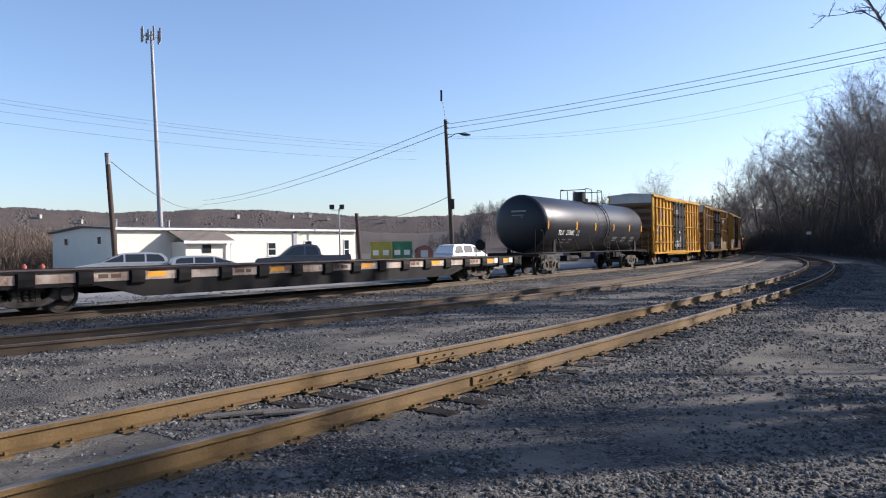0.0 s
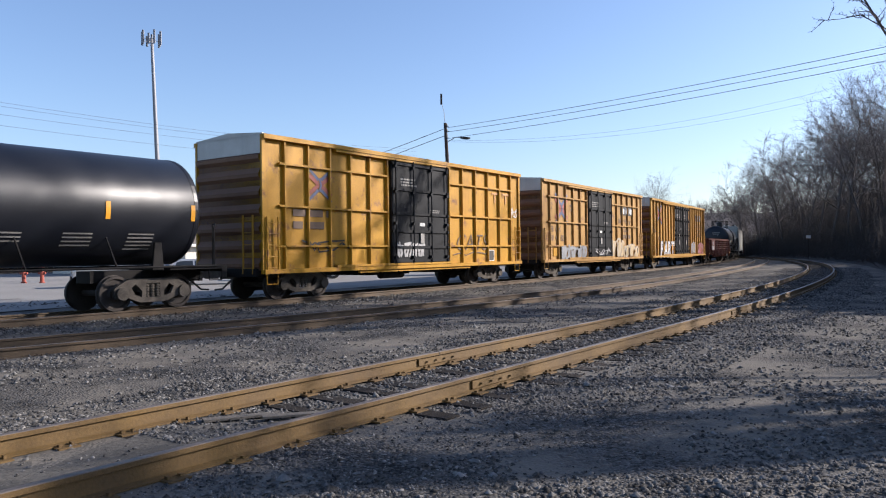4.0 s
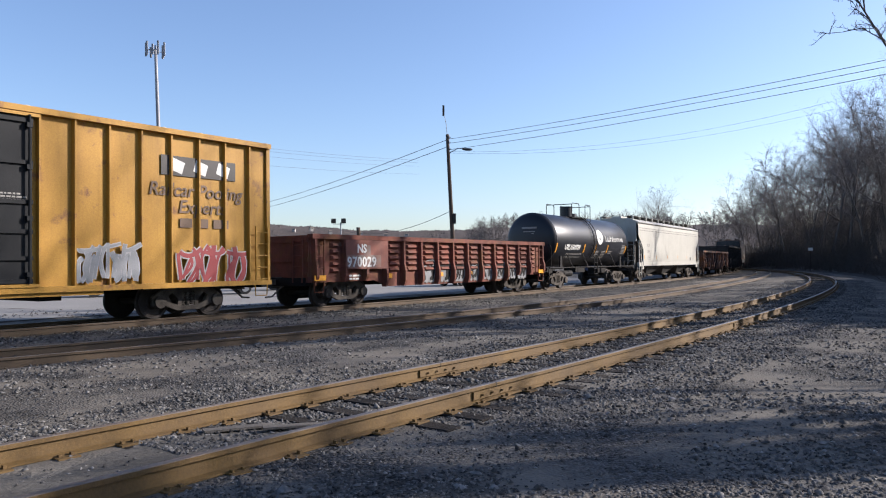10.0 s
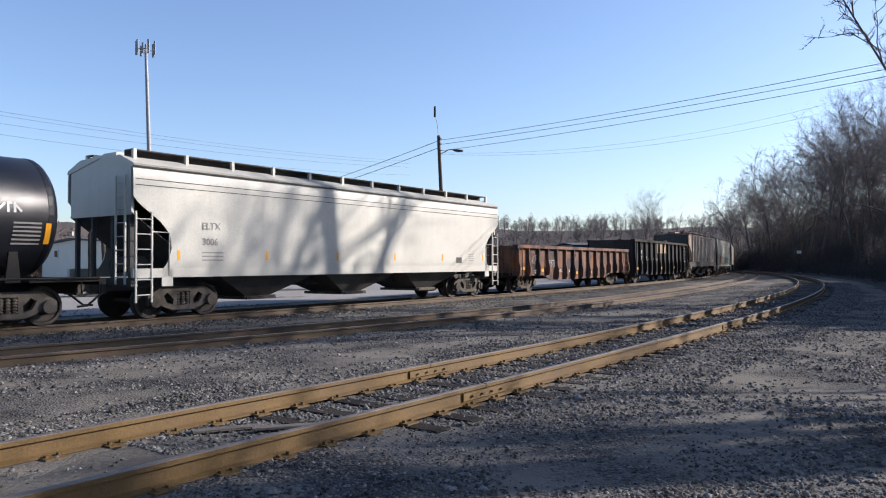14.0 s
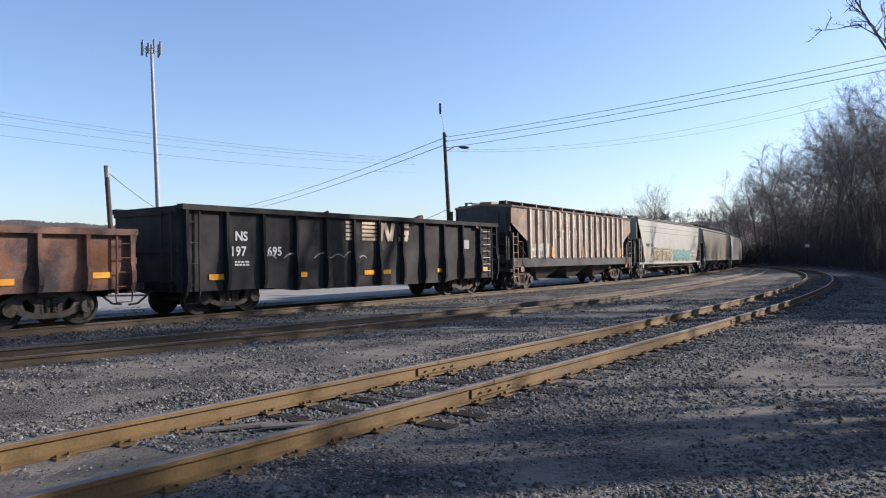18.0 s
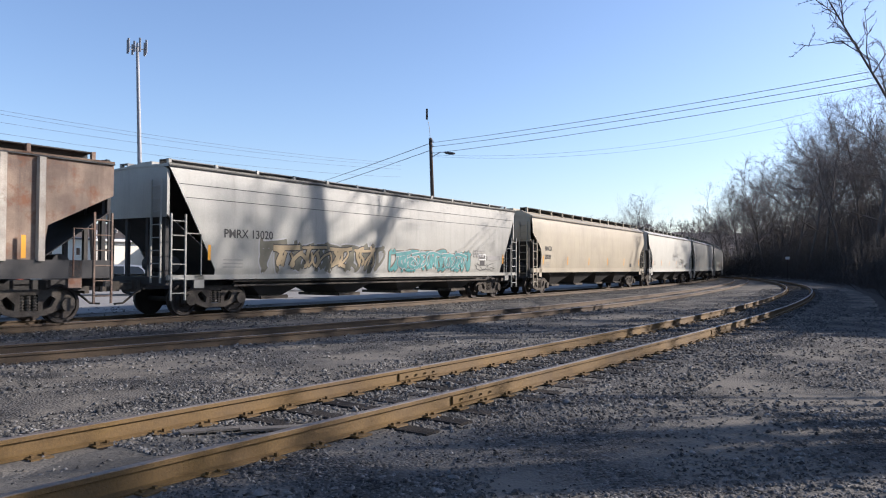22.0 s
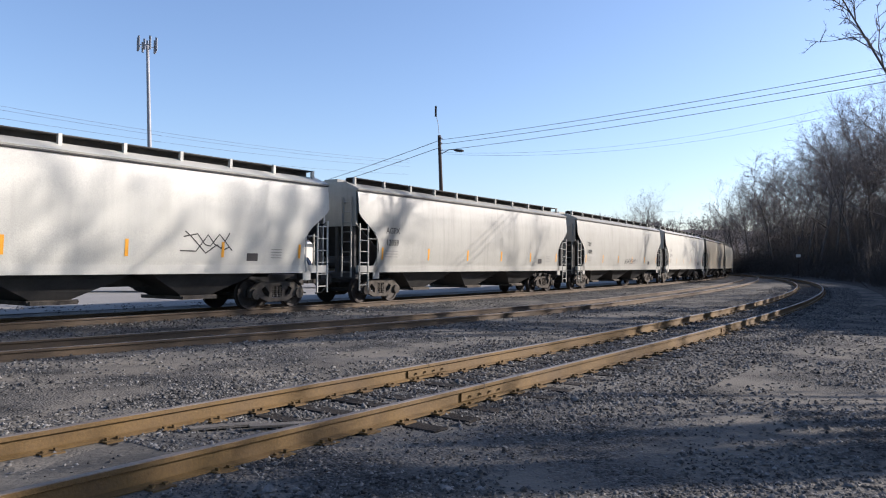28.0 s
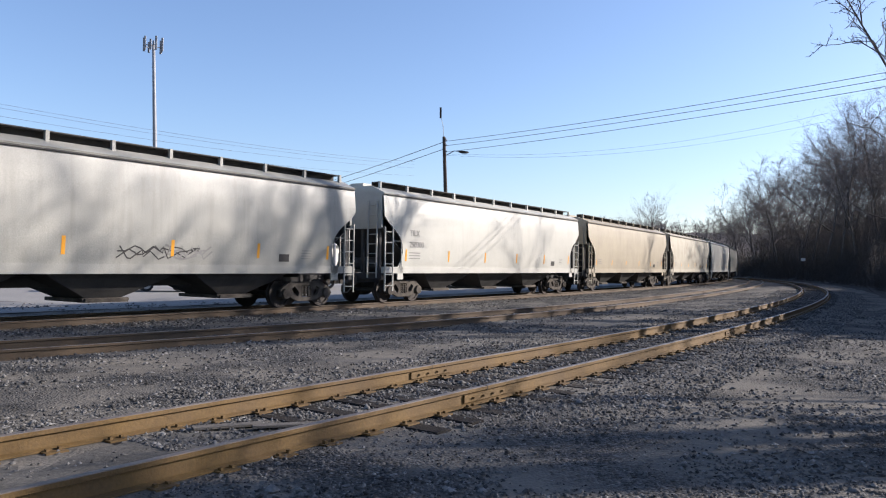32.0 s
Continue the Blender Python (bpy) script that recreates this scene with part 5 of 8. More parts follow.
for k in range(8):
    x = -1.97 + k * 1.0366
    for q in range(2):
        graffiti(car, x, x + 0.84, 0.62, 1.2, flat_side(G - 0.004 + 0.002 * q), M["paint_silver"], M["mark_grey"], 52 + k + 20 * q, 2, label="silver graffiti with dark outlines")
    graffiti(car, x + 0.05, x + 0.8, 0.7, 1.42, flat_side(G - 0.014), M["frame_black"], M["paint_silver"], 152 + k, 1)
bars("small_print", car, -5.9, G - 0.01, 0.95, 0.6, 2, 0.06, M["mark_white"], 0.7, 9)

put(tank_car(11.1, 1.37, 2.5, "short black tank car with white round logo and lettering", 6.3, 1.95, -0.65, tank_text_b), 66.74, 79.34, 1.95)


def round_cut(z):
    return float(np.interp(z, [1.28, 1.5, 1.8, 2.1, 2.4, 2.65, 2.85, 3.03], [0.85, 1.0, 1.08, 1.05, 0.84, 0.5, 0.2, 0.0]))


def slant_cut(z):
    return float(np.interp(z, [1.3, 2.2, 2.9], [1.70, 1.66, 0.0]))


def long_cut(z):
    return float(np.interp(z, [1.25, 1.6, 4.0], [1.5, 1.3, 0.0]))


def seams(car, L, yf, heights, cut):
    """Dark welded seams along the side sheets."""
    for z in heights:
        bm = bmesh.new()
        e = cut(z) + 0.05
        ribbon(bm, [(-L / 2 + e, z), (0, z), (L / 2 - e, z)], 0.018, lambda q: yf(q) - 0.006)
        part("seam", bm, M["under_dark"], car)


def hopper_marks(car, L, yf, code, number, x=1.4, z=2.3, material=None, tags=True, size=0.3):
    material = material or M["mark_black"]
    curved_words(code, size, -L / 2 + x, z, yf, material, car, 0.004)
    curved_words(number, size, -L / 2 + x, z - 0.42, yf, material, car, 0.004)
    bm = bmesh.new()
    for i in range(3):
        ribbon(bm, [(-L / 2 + x, z - 0.62 - i * 0.1), (-L / 2 + x + 0.7, z - 0.62 - i * 0.1)], 0.035, lambda q: yf(q) - 0.005)
    tagged(part("small_print", bm, M["mark_grey"], car), kind="stuff")
    bm = bmesh.new()
    ribbon(bm, [(L / 2 - 3.3, 1.52), (L / 2 - 2.9, 1.52)], 0.22, lambda q: yf(q) - 0.006)
    part("data_panel", bm, M["mark_black"], car, "small black data panel")
    bm = bmesh.new()
    for i in range(4):
        ribbon(bm, [(L / 2 - 2.4, 1.75 - i * 0.08), (L / 2 - 2.0, 1.75 - i * 0.08)], 0.025, lambda q: yf(q) - 0.006)
    tagged(part("small_print", bm, M["mark_grey"], car), kind="stuff")
    if tags:
        reflectors(car, [-L / 2 + 1.28 + (L - 2.56) * i / 5 for i in range(6)], 1.5, yf, 0.09, 0.42 if tags is True else tags)


L = 17.5
car, yf = hopper_car(L, M["hop_white"], "pale grey covered hopper with smooth sides", 1.75, 61, round_cut, [(z, min(1.49, y + 0.02)) for z, y in ROUND], 4.18)
put(car, 80.06, 97.56, 1.75)
seams(car, L, yf, (3.35, 3.5), round_cut)
hopper_marks(car, L, yf, "ELTX", "3006", 2.0, 2.32, M["mark_grey"], 0.25, 0.26)

car = put(gondola_car(15.5, 2.16, M["gon_rust"], M["gon_rust"], "rusty brown gondola with amber reflectors", 14, 1.85, 0.25, 62), 99.17, 114.67, 1.85)
for x, z in ((0.45, 1.08), (2.5, 0.98), (6.88, 0.80), (8.96, 0.82), (12.22, 0.98), (14.42, 1.08)):
    plate("reflector", car, -7.75 + x, -7.75 + x + 0.5, z, z + 0.14, G - 0.01, M["reflector_amber"])
bars("small_print", car, -7.75 + 2.0, G - 0.01, 1.0, 0.6, 2, 0.07, M["mark_white"], 0.6, 4)
words("SOL", 0.2, -7.75 + 4.80, G - 0.012, 0.93, M["mark_white"], car, 0.004, spacing=1.75)
words("658", 0.2, -7.75 + 5.81, G - 0.012, 0.92, M["mark_white"], car, 0.004, spacing=1.75)
words("64", 0.2, -7.75 + 6.8, G - 0.012, 0.93, M["mark_white"], car, 0.004, spacing=1.35)
scrawl(car, -6.2, -5.2, 1.3, 1.8, flat_side(G - 0.01), M["mark_grey"], 63, 0.04)
graffiti(car, -4.6, -3.2, 1.15, 1.6, flat_side(G), M["paint_silver"], M["gon_rust"], 64, 2)

car = put(gondola_car(15.63, 2.86, M["gon_black"], M["post_shade"], "tall black gondola heaped with scrap, tan striped logo", 12, 1.85, 0.10, 65, False, 0.66), 115.97, 131.6, 1.85)
words("NS", 0.36, -7.81 + 1.72, G - 0.012, 2.02, M["mark_white"], car, 0.01)
words("197", 0.36, -7.81 + 1.55, G - 0.012, 1.60, M["mark_white"], car, 0.008, spacing=1.05)
words("695", 0.36, -7.81 + 2.88, G - 0.012, 1.60, M["mark_white"], car, 0.008, spacing=1.05)
bm = bmesh.new()
for k in range(5):
    for x0, x1 in ((-1.62, -1.18), (-0.82, 0.08)):
        ribbon(bm, [(x0, 2.14 + k * 0.135), (x1, 2.14 + k * 0.135)], 0.088, lambda z: G - 0.02)
part("striped_logo", bm, M["mark_tan"], car, "faded tan stripes of a logo")
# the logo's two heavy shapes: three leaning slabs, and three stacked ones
bm = bmesh.new()
for x0, x1 in ((0.12, 0.24), (0.30, 0.62), (0.70, 0.82)):
    ribbon(bm, [(x1, 2.10), (x0 + 0.06, 2.72)] if x1 - x0 > 0.2 else [(x0, 2.10), (x0 + 0.14, 2.72)], 0.2, lambda z: G - 0.02 - 0.001 * x1)
part("logo_shape", bm, M["mark_tan"], car, "heavy faded tan logo shape")
bm = bmesh.new()
for x0, z in ((1.12, 2.17), (1.2, 2.41), (1.22, 2.65)):
    ribbon(bm, [(x0, z), (x0 + 0.52, z)], 0.15, lambda q: G - 0.021)
for x0, z0 in ((1.6, 2.17), (1.26, 2.41)):
    ribbon(bm, [(x0, z0), (x0 + 0.02, z0 + 0.24)], 0.16, lambda q: G - 0.0225)
part("logo_shape", bm, M["mark_tan"], car, "heavy faded tan logo shape")
# a row of pale sprayed arcs and scuffs low on the panels
for k, (x0, w, h) in enumerate(((-3.05, 0.72, 0.16), (-2.3, 0.62, 0.12), (-1.72, 0.62, 0.2), (-0.95, 0.35, 0.07), (-4.3, 0.6, 0.14), (-5.1, 0.5, 0.1))):
    bm = bmesh.new()
    ribbon(bm, [(x0 + w * q / 8, 1.52 + h * math.sin(math.pi * q / 8)) for q in range(9)], 0.045, lambda z: G - 0.018)
    part("sprayed_arc", bm, M["mark_grey"], car, "pale sprayed arc")
for x in (0.85, 3.95, 7.1, 8.0, 11.3, 14.4):
    plate("reflector", car, -7.81 + x, -7.81 + x + 0.5, 0.95, 1.1, G - 0.012, M["reflector_amber"])
bars("small_print", car, -6.1, G - 0.01, 1.4, 0.5, 2, 0.05, M["mark_white"], 0.6, 4)
plate("data_panel", car, 5.3, 5.7, 1.85, 2.2, G - 0.01, M["mark_grey"], "pale data panel")
for k in range(7):
    bm = bmesh.new()
    z = 0.95 + 0.27 * k
    pipe(bm, [(6.62, G, z), (6.62, -1.56, z), (7.18, -1.56, z), (7.18, G, z)], 0.018, 6)
    part("grab_iron", bm, M["mark_grey"], car, "worn pale grab iron")

L = 15.89
car, yf = hopper_car(L, M["hop_brown"], "grimy brown ribbed covered hopper with pale ribs", 1.75, 66, slant_cut, [(1.06, 1.44), (1.45, 1.45), (3.8, 1.45)], 3.95, (1.05, 1.46), 16, 3, True, M["under_dark"])
put(car, 132.97, 148.86, 1.75)
plate("number_patch", car, -L / 2 + 1.75, -L / 2 + 3.9, 1.5, 2.15, -1.459, M["hop_stain"])
words("ND YX", 0.3, -L / 2 + 1.85, -1.468, 1.95, M["mark_black"], car, 0.005, spacing=1.25)
words("82 39 74", 0.3, -L / 2 + 1.85, -1.468, 1.58, M["mark_black"], car, 0.005, spacing=1.25)
rnd = random.Random(2)
for x0, n, z, pale in ((2.5, 13, 3.0, 8), (4.7, 9, 2.4, 5)):
    for i in range(n):
        bm = bmesh.new()
        x = -L / 2 + x0 + i * 0.86
        ribbon(bm, [(x, z), (x, z + 0.46)], 0.09, lambda q: -1.457)
        ribbon(bm, [(x, z + 0.42), (x + 0.3, z + (0.4 if rnd.random() < 0.5 else 0.05))], 0.09, lambda q: -1.459)
        if rnd.random() < 0.6:
            ribbon(bm, [(x + 0.3, z), (x + 0.3, z + 0.42)], 0.09, lambda q: -1.4605)
        part("company_lettering", bm, M["rib_pale" if i < pale else "mark_brown"], car, "faded company lettering as plain strokes")
reflectors(car, (-L / 2 + 1.75, -L / 2 + 4.05, 0.1, 3.6, 5.8), 1.5, flat_side(-1.556), 0.1, 0.5)

L = 18.85
car, yf = hopper_car(L, M["hop_grey"], "long grey covered hopper with teal and white graffiti", 1.85, 67, long_cut, FLAT, 4.06, (0.98, 1.10), 0, 4, True, None, M["galvanised_walk"])
bm = bmesh.new()
for z in (0.93, 0.80):
    pipe(bm, [(-L / 2 + 2.2, -1.40, z), (L / 2 - 2.6, -1.40, z)], 0.03, 6)
part("brake_pipe", bm, M["truck_steel"], car, "long pipes under the side sill")
put(car, 150.36, 169.21, 1.85)
seams(car, L, yf, (3.15, 3.5), long_cut)
hopper_marks(car, L, yf, "PMRX 13020", " ", 1.75, 2.14, None, 0.42, 0.34)
graffiti(car, -6.4, -0.5, 1.14, 2.15, yf, M["paint_olive"], M["paint_pale"], 71, 5, label="black, olive and white graffiti")
graffiti(car, -5.9, -1.0, 1.3, 2.05, lambda z: yf(z) - 0.012, M["paint_ochre"], M["mark_black"], 73, 4)
graffiti(car, -0.2, 5.4, 1.12, 2.0, yf, M["paint_teal"], M["mark_brown"], 72, 6, label="teal wildstyle graffiti")
graffiti(car, 0.1, 5.1, 1.25, 1.9, lambda z: yf(z) - 0.012, M["paint_teal"], M["paint_pale"], 74, 5)
scrawl(car, 5.7, 7.4, 1.15, 1.55, yf, M["mark_black"], 75, 0.025, 18)
plate("data_panel", car, 6.0, 6.6, 1.66, 1.9, yf(1.8) - 0.008, M["mark_white"], "white-edged black data panel")
plate("panel_face", car, 6.04, 6.56, 1.70, 1.86, yf(1.8) - 0.012, M["mark_black"])
plate("patch", car, 6.7, 7.9, 1.66, 1.84, yf(1.75) - 0.008, M["mark_grey"], "dull grey paint patch")
bars("small_print", car, 5.6, yf(2.0) - 0.01, 2.0, 0.9, 3, 0.07, M["mark_grey"], 0.6, 4)

L = 19.03
car, yf = hopper_car(L, M["hop_tan"], "dusty tan covered hopper with rounded sides", 1.85, 68, round_cut, ROUND, 4.2, (1.10, 1.30), 0, 4)
put(car, 170.87, 189.9, 1.85)
hopper_marks(car, L, yf, "BNGX", "20039", 1.45, 2.2, None, True, 0.32)

REST = (
    (191.32, 208.18, "hop_white", "pale grey covered hopper with thin black scrawl", " ", " "),
    (209.55, 226.22, "hop_grey", "pale grey covered hopper with black reporting marks", "AGPX", "12059"),
    (227.64, 244.24, "hop_grey", "pale grey covered hopper with low black scrawl", "TILX", "54809"),
    (245.68, 262.25, "hop_white", "whitish covered hopper with faded marks", "TILX", "250300"),
    (263.63, 279.62, "hop_tan", "tan covered hopper with small dark marks", " ", " "),
    (280.89, 297.44, "hop_stain", "streaked tan covered hopper stained brown", " ", " "),
    (298.8, 315.4, "hop_white", "whitish covered hopper far back in the train", " ", " "),
    (316.8, 333.4, "hop_grey", "grey covered hopper at the far end of the train", " ", " "),
    (334.8, 351.4, "hop_tan", "tan covered hopper at the end of the train", " ", " "),
)
for k, (a, b, skin, label, code, number) in enumerate(REST):
    L = b - a
    car, yf = hopper_car(L, M[skin], label, 1.75, 80 + k, round_cut, ROUND, 4.18, (1.06, 1.28), 0, 3)
    put(car, a, b, 1.75)
    hopper_marks(car, L, yf, code, number, 1.45, 2.42, M["mark_grey"] if k > 2 else None, True if k < 4 else 0.3)
    if k == 0:
        scrawl(car, 2.9, 4.6, 1.55, 2.2, yf, M["mark_black"], 91, 0.035, 12)
    if k == 2:
        scrawl(car, -0.2, 2.2, 1.42, 1.75, yf, M["mark_black"], 92, 0.035, 26)
        scrawl(car, 1.0, 2.6, 1.42, 1.8, yf, M["mark_grey"], 93, 0.05, 20)


# ---------------------------------------------------------------- stones and dirt along the tracks
def build_stones():
    """Loose ballast: many small angular stones, denser beside the rails."""
    rng = np.random.default_rng(5)
    base = np.array([(1, 0, 0), (-1, 0, 0), (0, 1, 0), (0, -1, 0), (0, 0, 1), (0, 0, -0.6), (0.6, 0.6, 0.5), (-0.6, 0.5, 0.4)], float)
    faces = ((0, 6, 4), (0, 2, 6), (6, 2, 7), (6, 7, 4), (7, 2, 1), (7, 1, 4), (1, 3, 4), (3, 0, 4))
    spots = []

    def along(line, s0, s1, o0, o1, n, r0, r1, bias=1.0):
        for _ in range(n):
            s = s0 + (s1 - s0) * rng.random() ** bias
            o = rng.uniform(o0, o1)
            if abs(abs(o) - 0.7525) < 0.10:
                continue
            p = line.at(s, o)
            if o < -2.6 and noise.noise((p.x * 0.4, p.y * 0.4, 3.0)) < rng.uniform(-0.15, 0.3):
                continue
            near = min(1.0, max(0.42, math.hypot(p.x, p.y) / 10.0))
            spots.append((p.x, p.y, rng.uniform(r0, r1) * near))
    along(near_line, 3.5, 60, -0.65, 0.65, 9000, 0.016, 0.038, 1.7)
    along(near_line, 0.5, 60, -2.6, -0.86, 15000, 0.013, 0.034, 1.6)
    along(near_line, -4, 60, 0.86, 2.4, 13000, 0.014, 0.034, 1.5)
    along(near_line, 1.0, 45, -9.5, -2.0, 26000, 0.014, 0.040, 1.3)
    along(near_line, -3, 3.5, -0.65, 0.65, 500, 0.01, 0.04)
    along(main_line, -14, 70, -2.6, -0.86, 13000, 0.020, 0.044, 1.4)
    along(main_line, -14, 70, -4.2, -2.4, 5000, 0.018, 0.040, 1.4)
    along(middle_line, -12, 50, -3.4, 2.4, 14000, 0.016, 0.040, 1.3)
    # scattered over the open ground in drifts
    n = 0
    while n < 32000:
        d = 2.9 * (30.0 / 2.9) ** rng.random()
        a = radians(rng.uniform(-36, 40))
        x, y = d * math.sin(a), d * math.cos(a)
        if noise.noise((x * 0.55, y * 0.55, 3.0)) + 0.4 * noise.noise((x * 1.8, y * 1.8, 8.0)) < rng.uniform(-0.22, 0.42):
            continue
        off, along_s = side_of_near(x, y)
        if abs(abs(off) - 0.7525) < 0.10 or (abs(off) < 0.66 and along_s < 4.0) or (off < -2.6 and rng.random() < 0.45):
            continue
        grade = rng.random()
        spots.append((x, y, 0.004 + 0.018 * grade ** 4 + 0.0013 * d + (0.014 if grade > 0.994 else 0.0)))
        n += 1
    k = len(spots)
    P = np.array(spots)
    scale = P[:, 2][:, None] * rng.uniform(0.45, 1.45, (k, 3))
    scale[:, 2] *= 0.75
    ang = rng.uniform(0, 6.28, k)
    V = base[None] * rng.uniform(0.55, 1.3, (k, 8, 1)) * scale[:, None, :]
    ca, sa = np.cos(ang)[:, None], np.sin(ang)[:, None]
    X = V[:, :, 0] * ca - V[:, :, 1] * sa + P[:, 0][:, None]
    Y_ = V[:, :, 0] * sa + V[:, :, 1] * ca + P[:, 1][:, None]
    gz = np.array([ground_z(x, y) for x, y in P[:, :2]])
    Z = V[:, :, 2] + gz[:, None] + scale[:, 2][:, None] * 0.3
    verts = np.stack([X, Y_, Z], 2).reshape(-1, 3)
    F = (np.array(faces)[None] + (np.arange(k) * 8)[:, None, None]).reshape(-1, 3)
    me = bpy.data.meshes.new("ballast_stones")
    me.vertices.add(len(verts))
    me.vertices.foreach_set("co", verts.ravel())
    me.loops.add(F.size)
    me.loops.foreach_set("vertex_index", F.ravel().astype(np.int32))
    me.polygons.add(len(F))
    me.polygons.foreach_set("loop_start", np.arange(0, F.size, 3, dtype=np.int32))
    me.polygons.foreach_set("loop_total", np.full(len(F), 3, dtype=np.int32))
    me.update(calc_edges=True)
    ob = part_of("ballast_stones", me, M["stone"])
    return tagged(ob, "loose angular grey ballast stones over the yard", "stones", kind="stuff")


def stone_variety():
    t = M["stone"].node_tree
    b = t.nodes["Principled BSDF"]
    src = b.inputs["Base Color"].links[0].from_socket
    geo = t.nodes.new("ShaderNodeNewGeometry")
    hv = t.nodes.new("ShaderNodeHueSaturation")
    mr = t.nodes.new("ShaderNodeMapRange")
    mr.inputs["To Min"].default_value, mr.inputs["To Max"].default_value = 0.3, 1.6
    t.links.new(geo.outputs["Random Per Island"], mr.inputs["Value"])
    t.links.new(mr.outputs[0], hv.inputs["Value"])
    t.links.new(src, hv.inputs["Color"])
    t.links.new(hv.outputs[0], b.inputs["Base Color"])


stone_variety()
build_stones()

# paved lot beyond the train
bm = bmesh.new()
edge = [main_line.at(s, 4.4 + 0.25 * noise.noise((s * 0.3, 0, 0)), 0.02) for s in range(-50, 70, 2)]
far_edge = [main_line.at(s, 60, 0.02) for s in range(-50, 70, 2)]
loft(bm, [edge, far_edge], close=False)
tagged(part("pavement", recalc(bm), M["asphalt"]), "pale worn asphalt of the parking lot", "pavement", kind="structure")

# ---------------------------------------------------------------- trees
mat("bark", (0.19, 0.165, 0.15), (0.105, 0.092, 0.083), 0.95, scale=6, fine=40, bump=0.5)
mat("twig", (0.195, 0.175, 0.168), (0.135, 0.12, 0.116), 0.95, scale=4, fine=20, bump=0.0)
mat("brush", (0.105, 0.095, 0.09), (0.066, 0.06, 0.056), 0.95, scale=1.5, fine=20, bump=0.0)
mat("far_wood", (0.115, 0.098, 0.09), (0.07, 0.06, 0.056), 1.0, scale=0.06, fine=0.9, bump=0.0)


def prism_arrays(segs, n):
    """Tapered prisms with n sides: arrays from rows of (p0, p1, r0, r1)."""
    S = np.array([(*a, *b, r0, r1) for a, b, r0, r1 in segs], float)
    p0, p1, r0, r1 = S[:, 0:3], S[:, 3:6], S[:, 6], S[:, 7]
    d = p1 - p0
    d /= np.linalg.norm(d, axis=1)[:, None] + 1e-9
    ref = np.where(np.abs(d[:, 2:3]) < 0.9, np.array([[0, 0, 1.0]]), np.array([[1.0, 0, 0]]))
    a = np.cross(d, ref)
    a /= np.linalg.norm(a, axis=1)[:, None]
    b = np.cross(d, a)
    rings = []
    for p, r in ((p0, r0), (p1, r1)):
        for i in range(n):
            t = 2 * math.pi * i / n
            rings.append(p + (a * math.cos(t) + b * math.sin(t)) * r[:, None])
    V = np.stack(rings, 1)
    k = len(S)
    f = np.array([(i, (i + 1) % n, n + (i + 1) % n, n + i) for i in range(n)])
    F = (f[None] + (np.arange(k) * 2 * n)[:, None, None]).reshape(-1, 4)
    return V.reshape(-1, 3), F


def mesh_from(name, V, F, material):
    me = bpy.data.meshes.new(name)
    me.vertices.add(len(V))
    me.vertices.foreach_set("co", V.ravel())
    me.loops.add(F.size)
    me.loops.foreach_set("vertex_index", F.ravel().astype(np.int32))
    me.polygons.add(len(F))
    me.polygons.foreach_set("loop_start", np.arange(0, F.size, F.shape[1], dtype=np.int32))
    me.polygons.foreach_set("loop_total", np.full(len(F), F.shape[1], dtype=np.int32))
    me.update(calc_edges=True)
    me.materials.append(material)
    return me


def grow(seed, height, spread=0.55, counts=(10, 7, 6, 3), r0=0.16, lean=0.10):
    """A bare tree: thick limbs and fine twigs as two lists of segments."""
    rnd = random.Random(seed)
    limbs, twigs = [], []

    def branch(p, d, length, r, level):
        n = 6 if level == 0 else (3 if level < 3 else 2)
        pts = [p]
        for i in range(n):
            wob = lean if level == 0 else 0.28
            d = (d + Vector((rnd.gauss(0, wob), rnd.gauss(0, wob), rnd.gauss(0, wob) + (0.10 if level else 0.05)))).normalized()
            q = pts[-1] + d * (length / n)
            ra, rb = r * (1 - 0.75 * i / n), r * (1 - 0.75 * (i + 1) / n)
            (limbs if level < 2 else twigs).append((tuple(pts[-1]), tuple(q), ra, rb))
            pts.append(q)
        if level >= 4 or level >= len(counts):
            return
        for c in range(counts[level]):
            f = rnd.uniform((0.8 if lean < 0.05 else 0.30) if level == 0 else 0.2, 1.0)
            i = min(n - 1, int(f * n))
            q = pts[i].lerp(pts[i + 1], f * n - i)
            dd = (pts[i + 1] - pts[i]).normalized()
            side = Vector((rnd.gauss(0, 1), rnd.gauss(0, 1), rnd.gauss(0, 0.45)))
            side = (side - dd * side.dot(dd)).normalized()
            ang = rnd.uniform(0.45, 0.95)
            nd = (dd * math.cos(ang) + side * math.sin(ang)).normalized()
            ln = length * rnd.uniform(0.32, 0.58) * (1.25 - 0.55 * f if level == 0 else 1.0) * (spread / 0.5)
            branch(q, nd, ln, max(0.022 if level == 1 else 0.0095, r * (1 - 0.7 * f) * 0.55), level + 1)

    branch(Vector((0, 0, -0.2)), Vector((rnd.gauss(0, 0.8 * lean), rnd.gauss(0, 0.8 * lean), 1)).normalized(), height, r0, 0)
    return limbs, twigs


def tree_kind(seed, height, spread, counts, r0, label):
    limbs, twigs = grow(seed, height, spread, counts, r0, 0.02 if r0 > 0.3 else 0.10)
    tree = tagged(new("bare_tree"), label, "tree", "bare trees on the bank")
    part_of("trunk", mesh_from("trunk", *prism_arrays(limbs, 6), M["bark"]), None, tree)
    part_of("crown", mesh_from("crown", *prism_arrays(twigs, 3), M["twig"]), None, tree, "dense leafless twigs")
    return tree


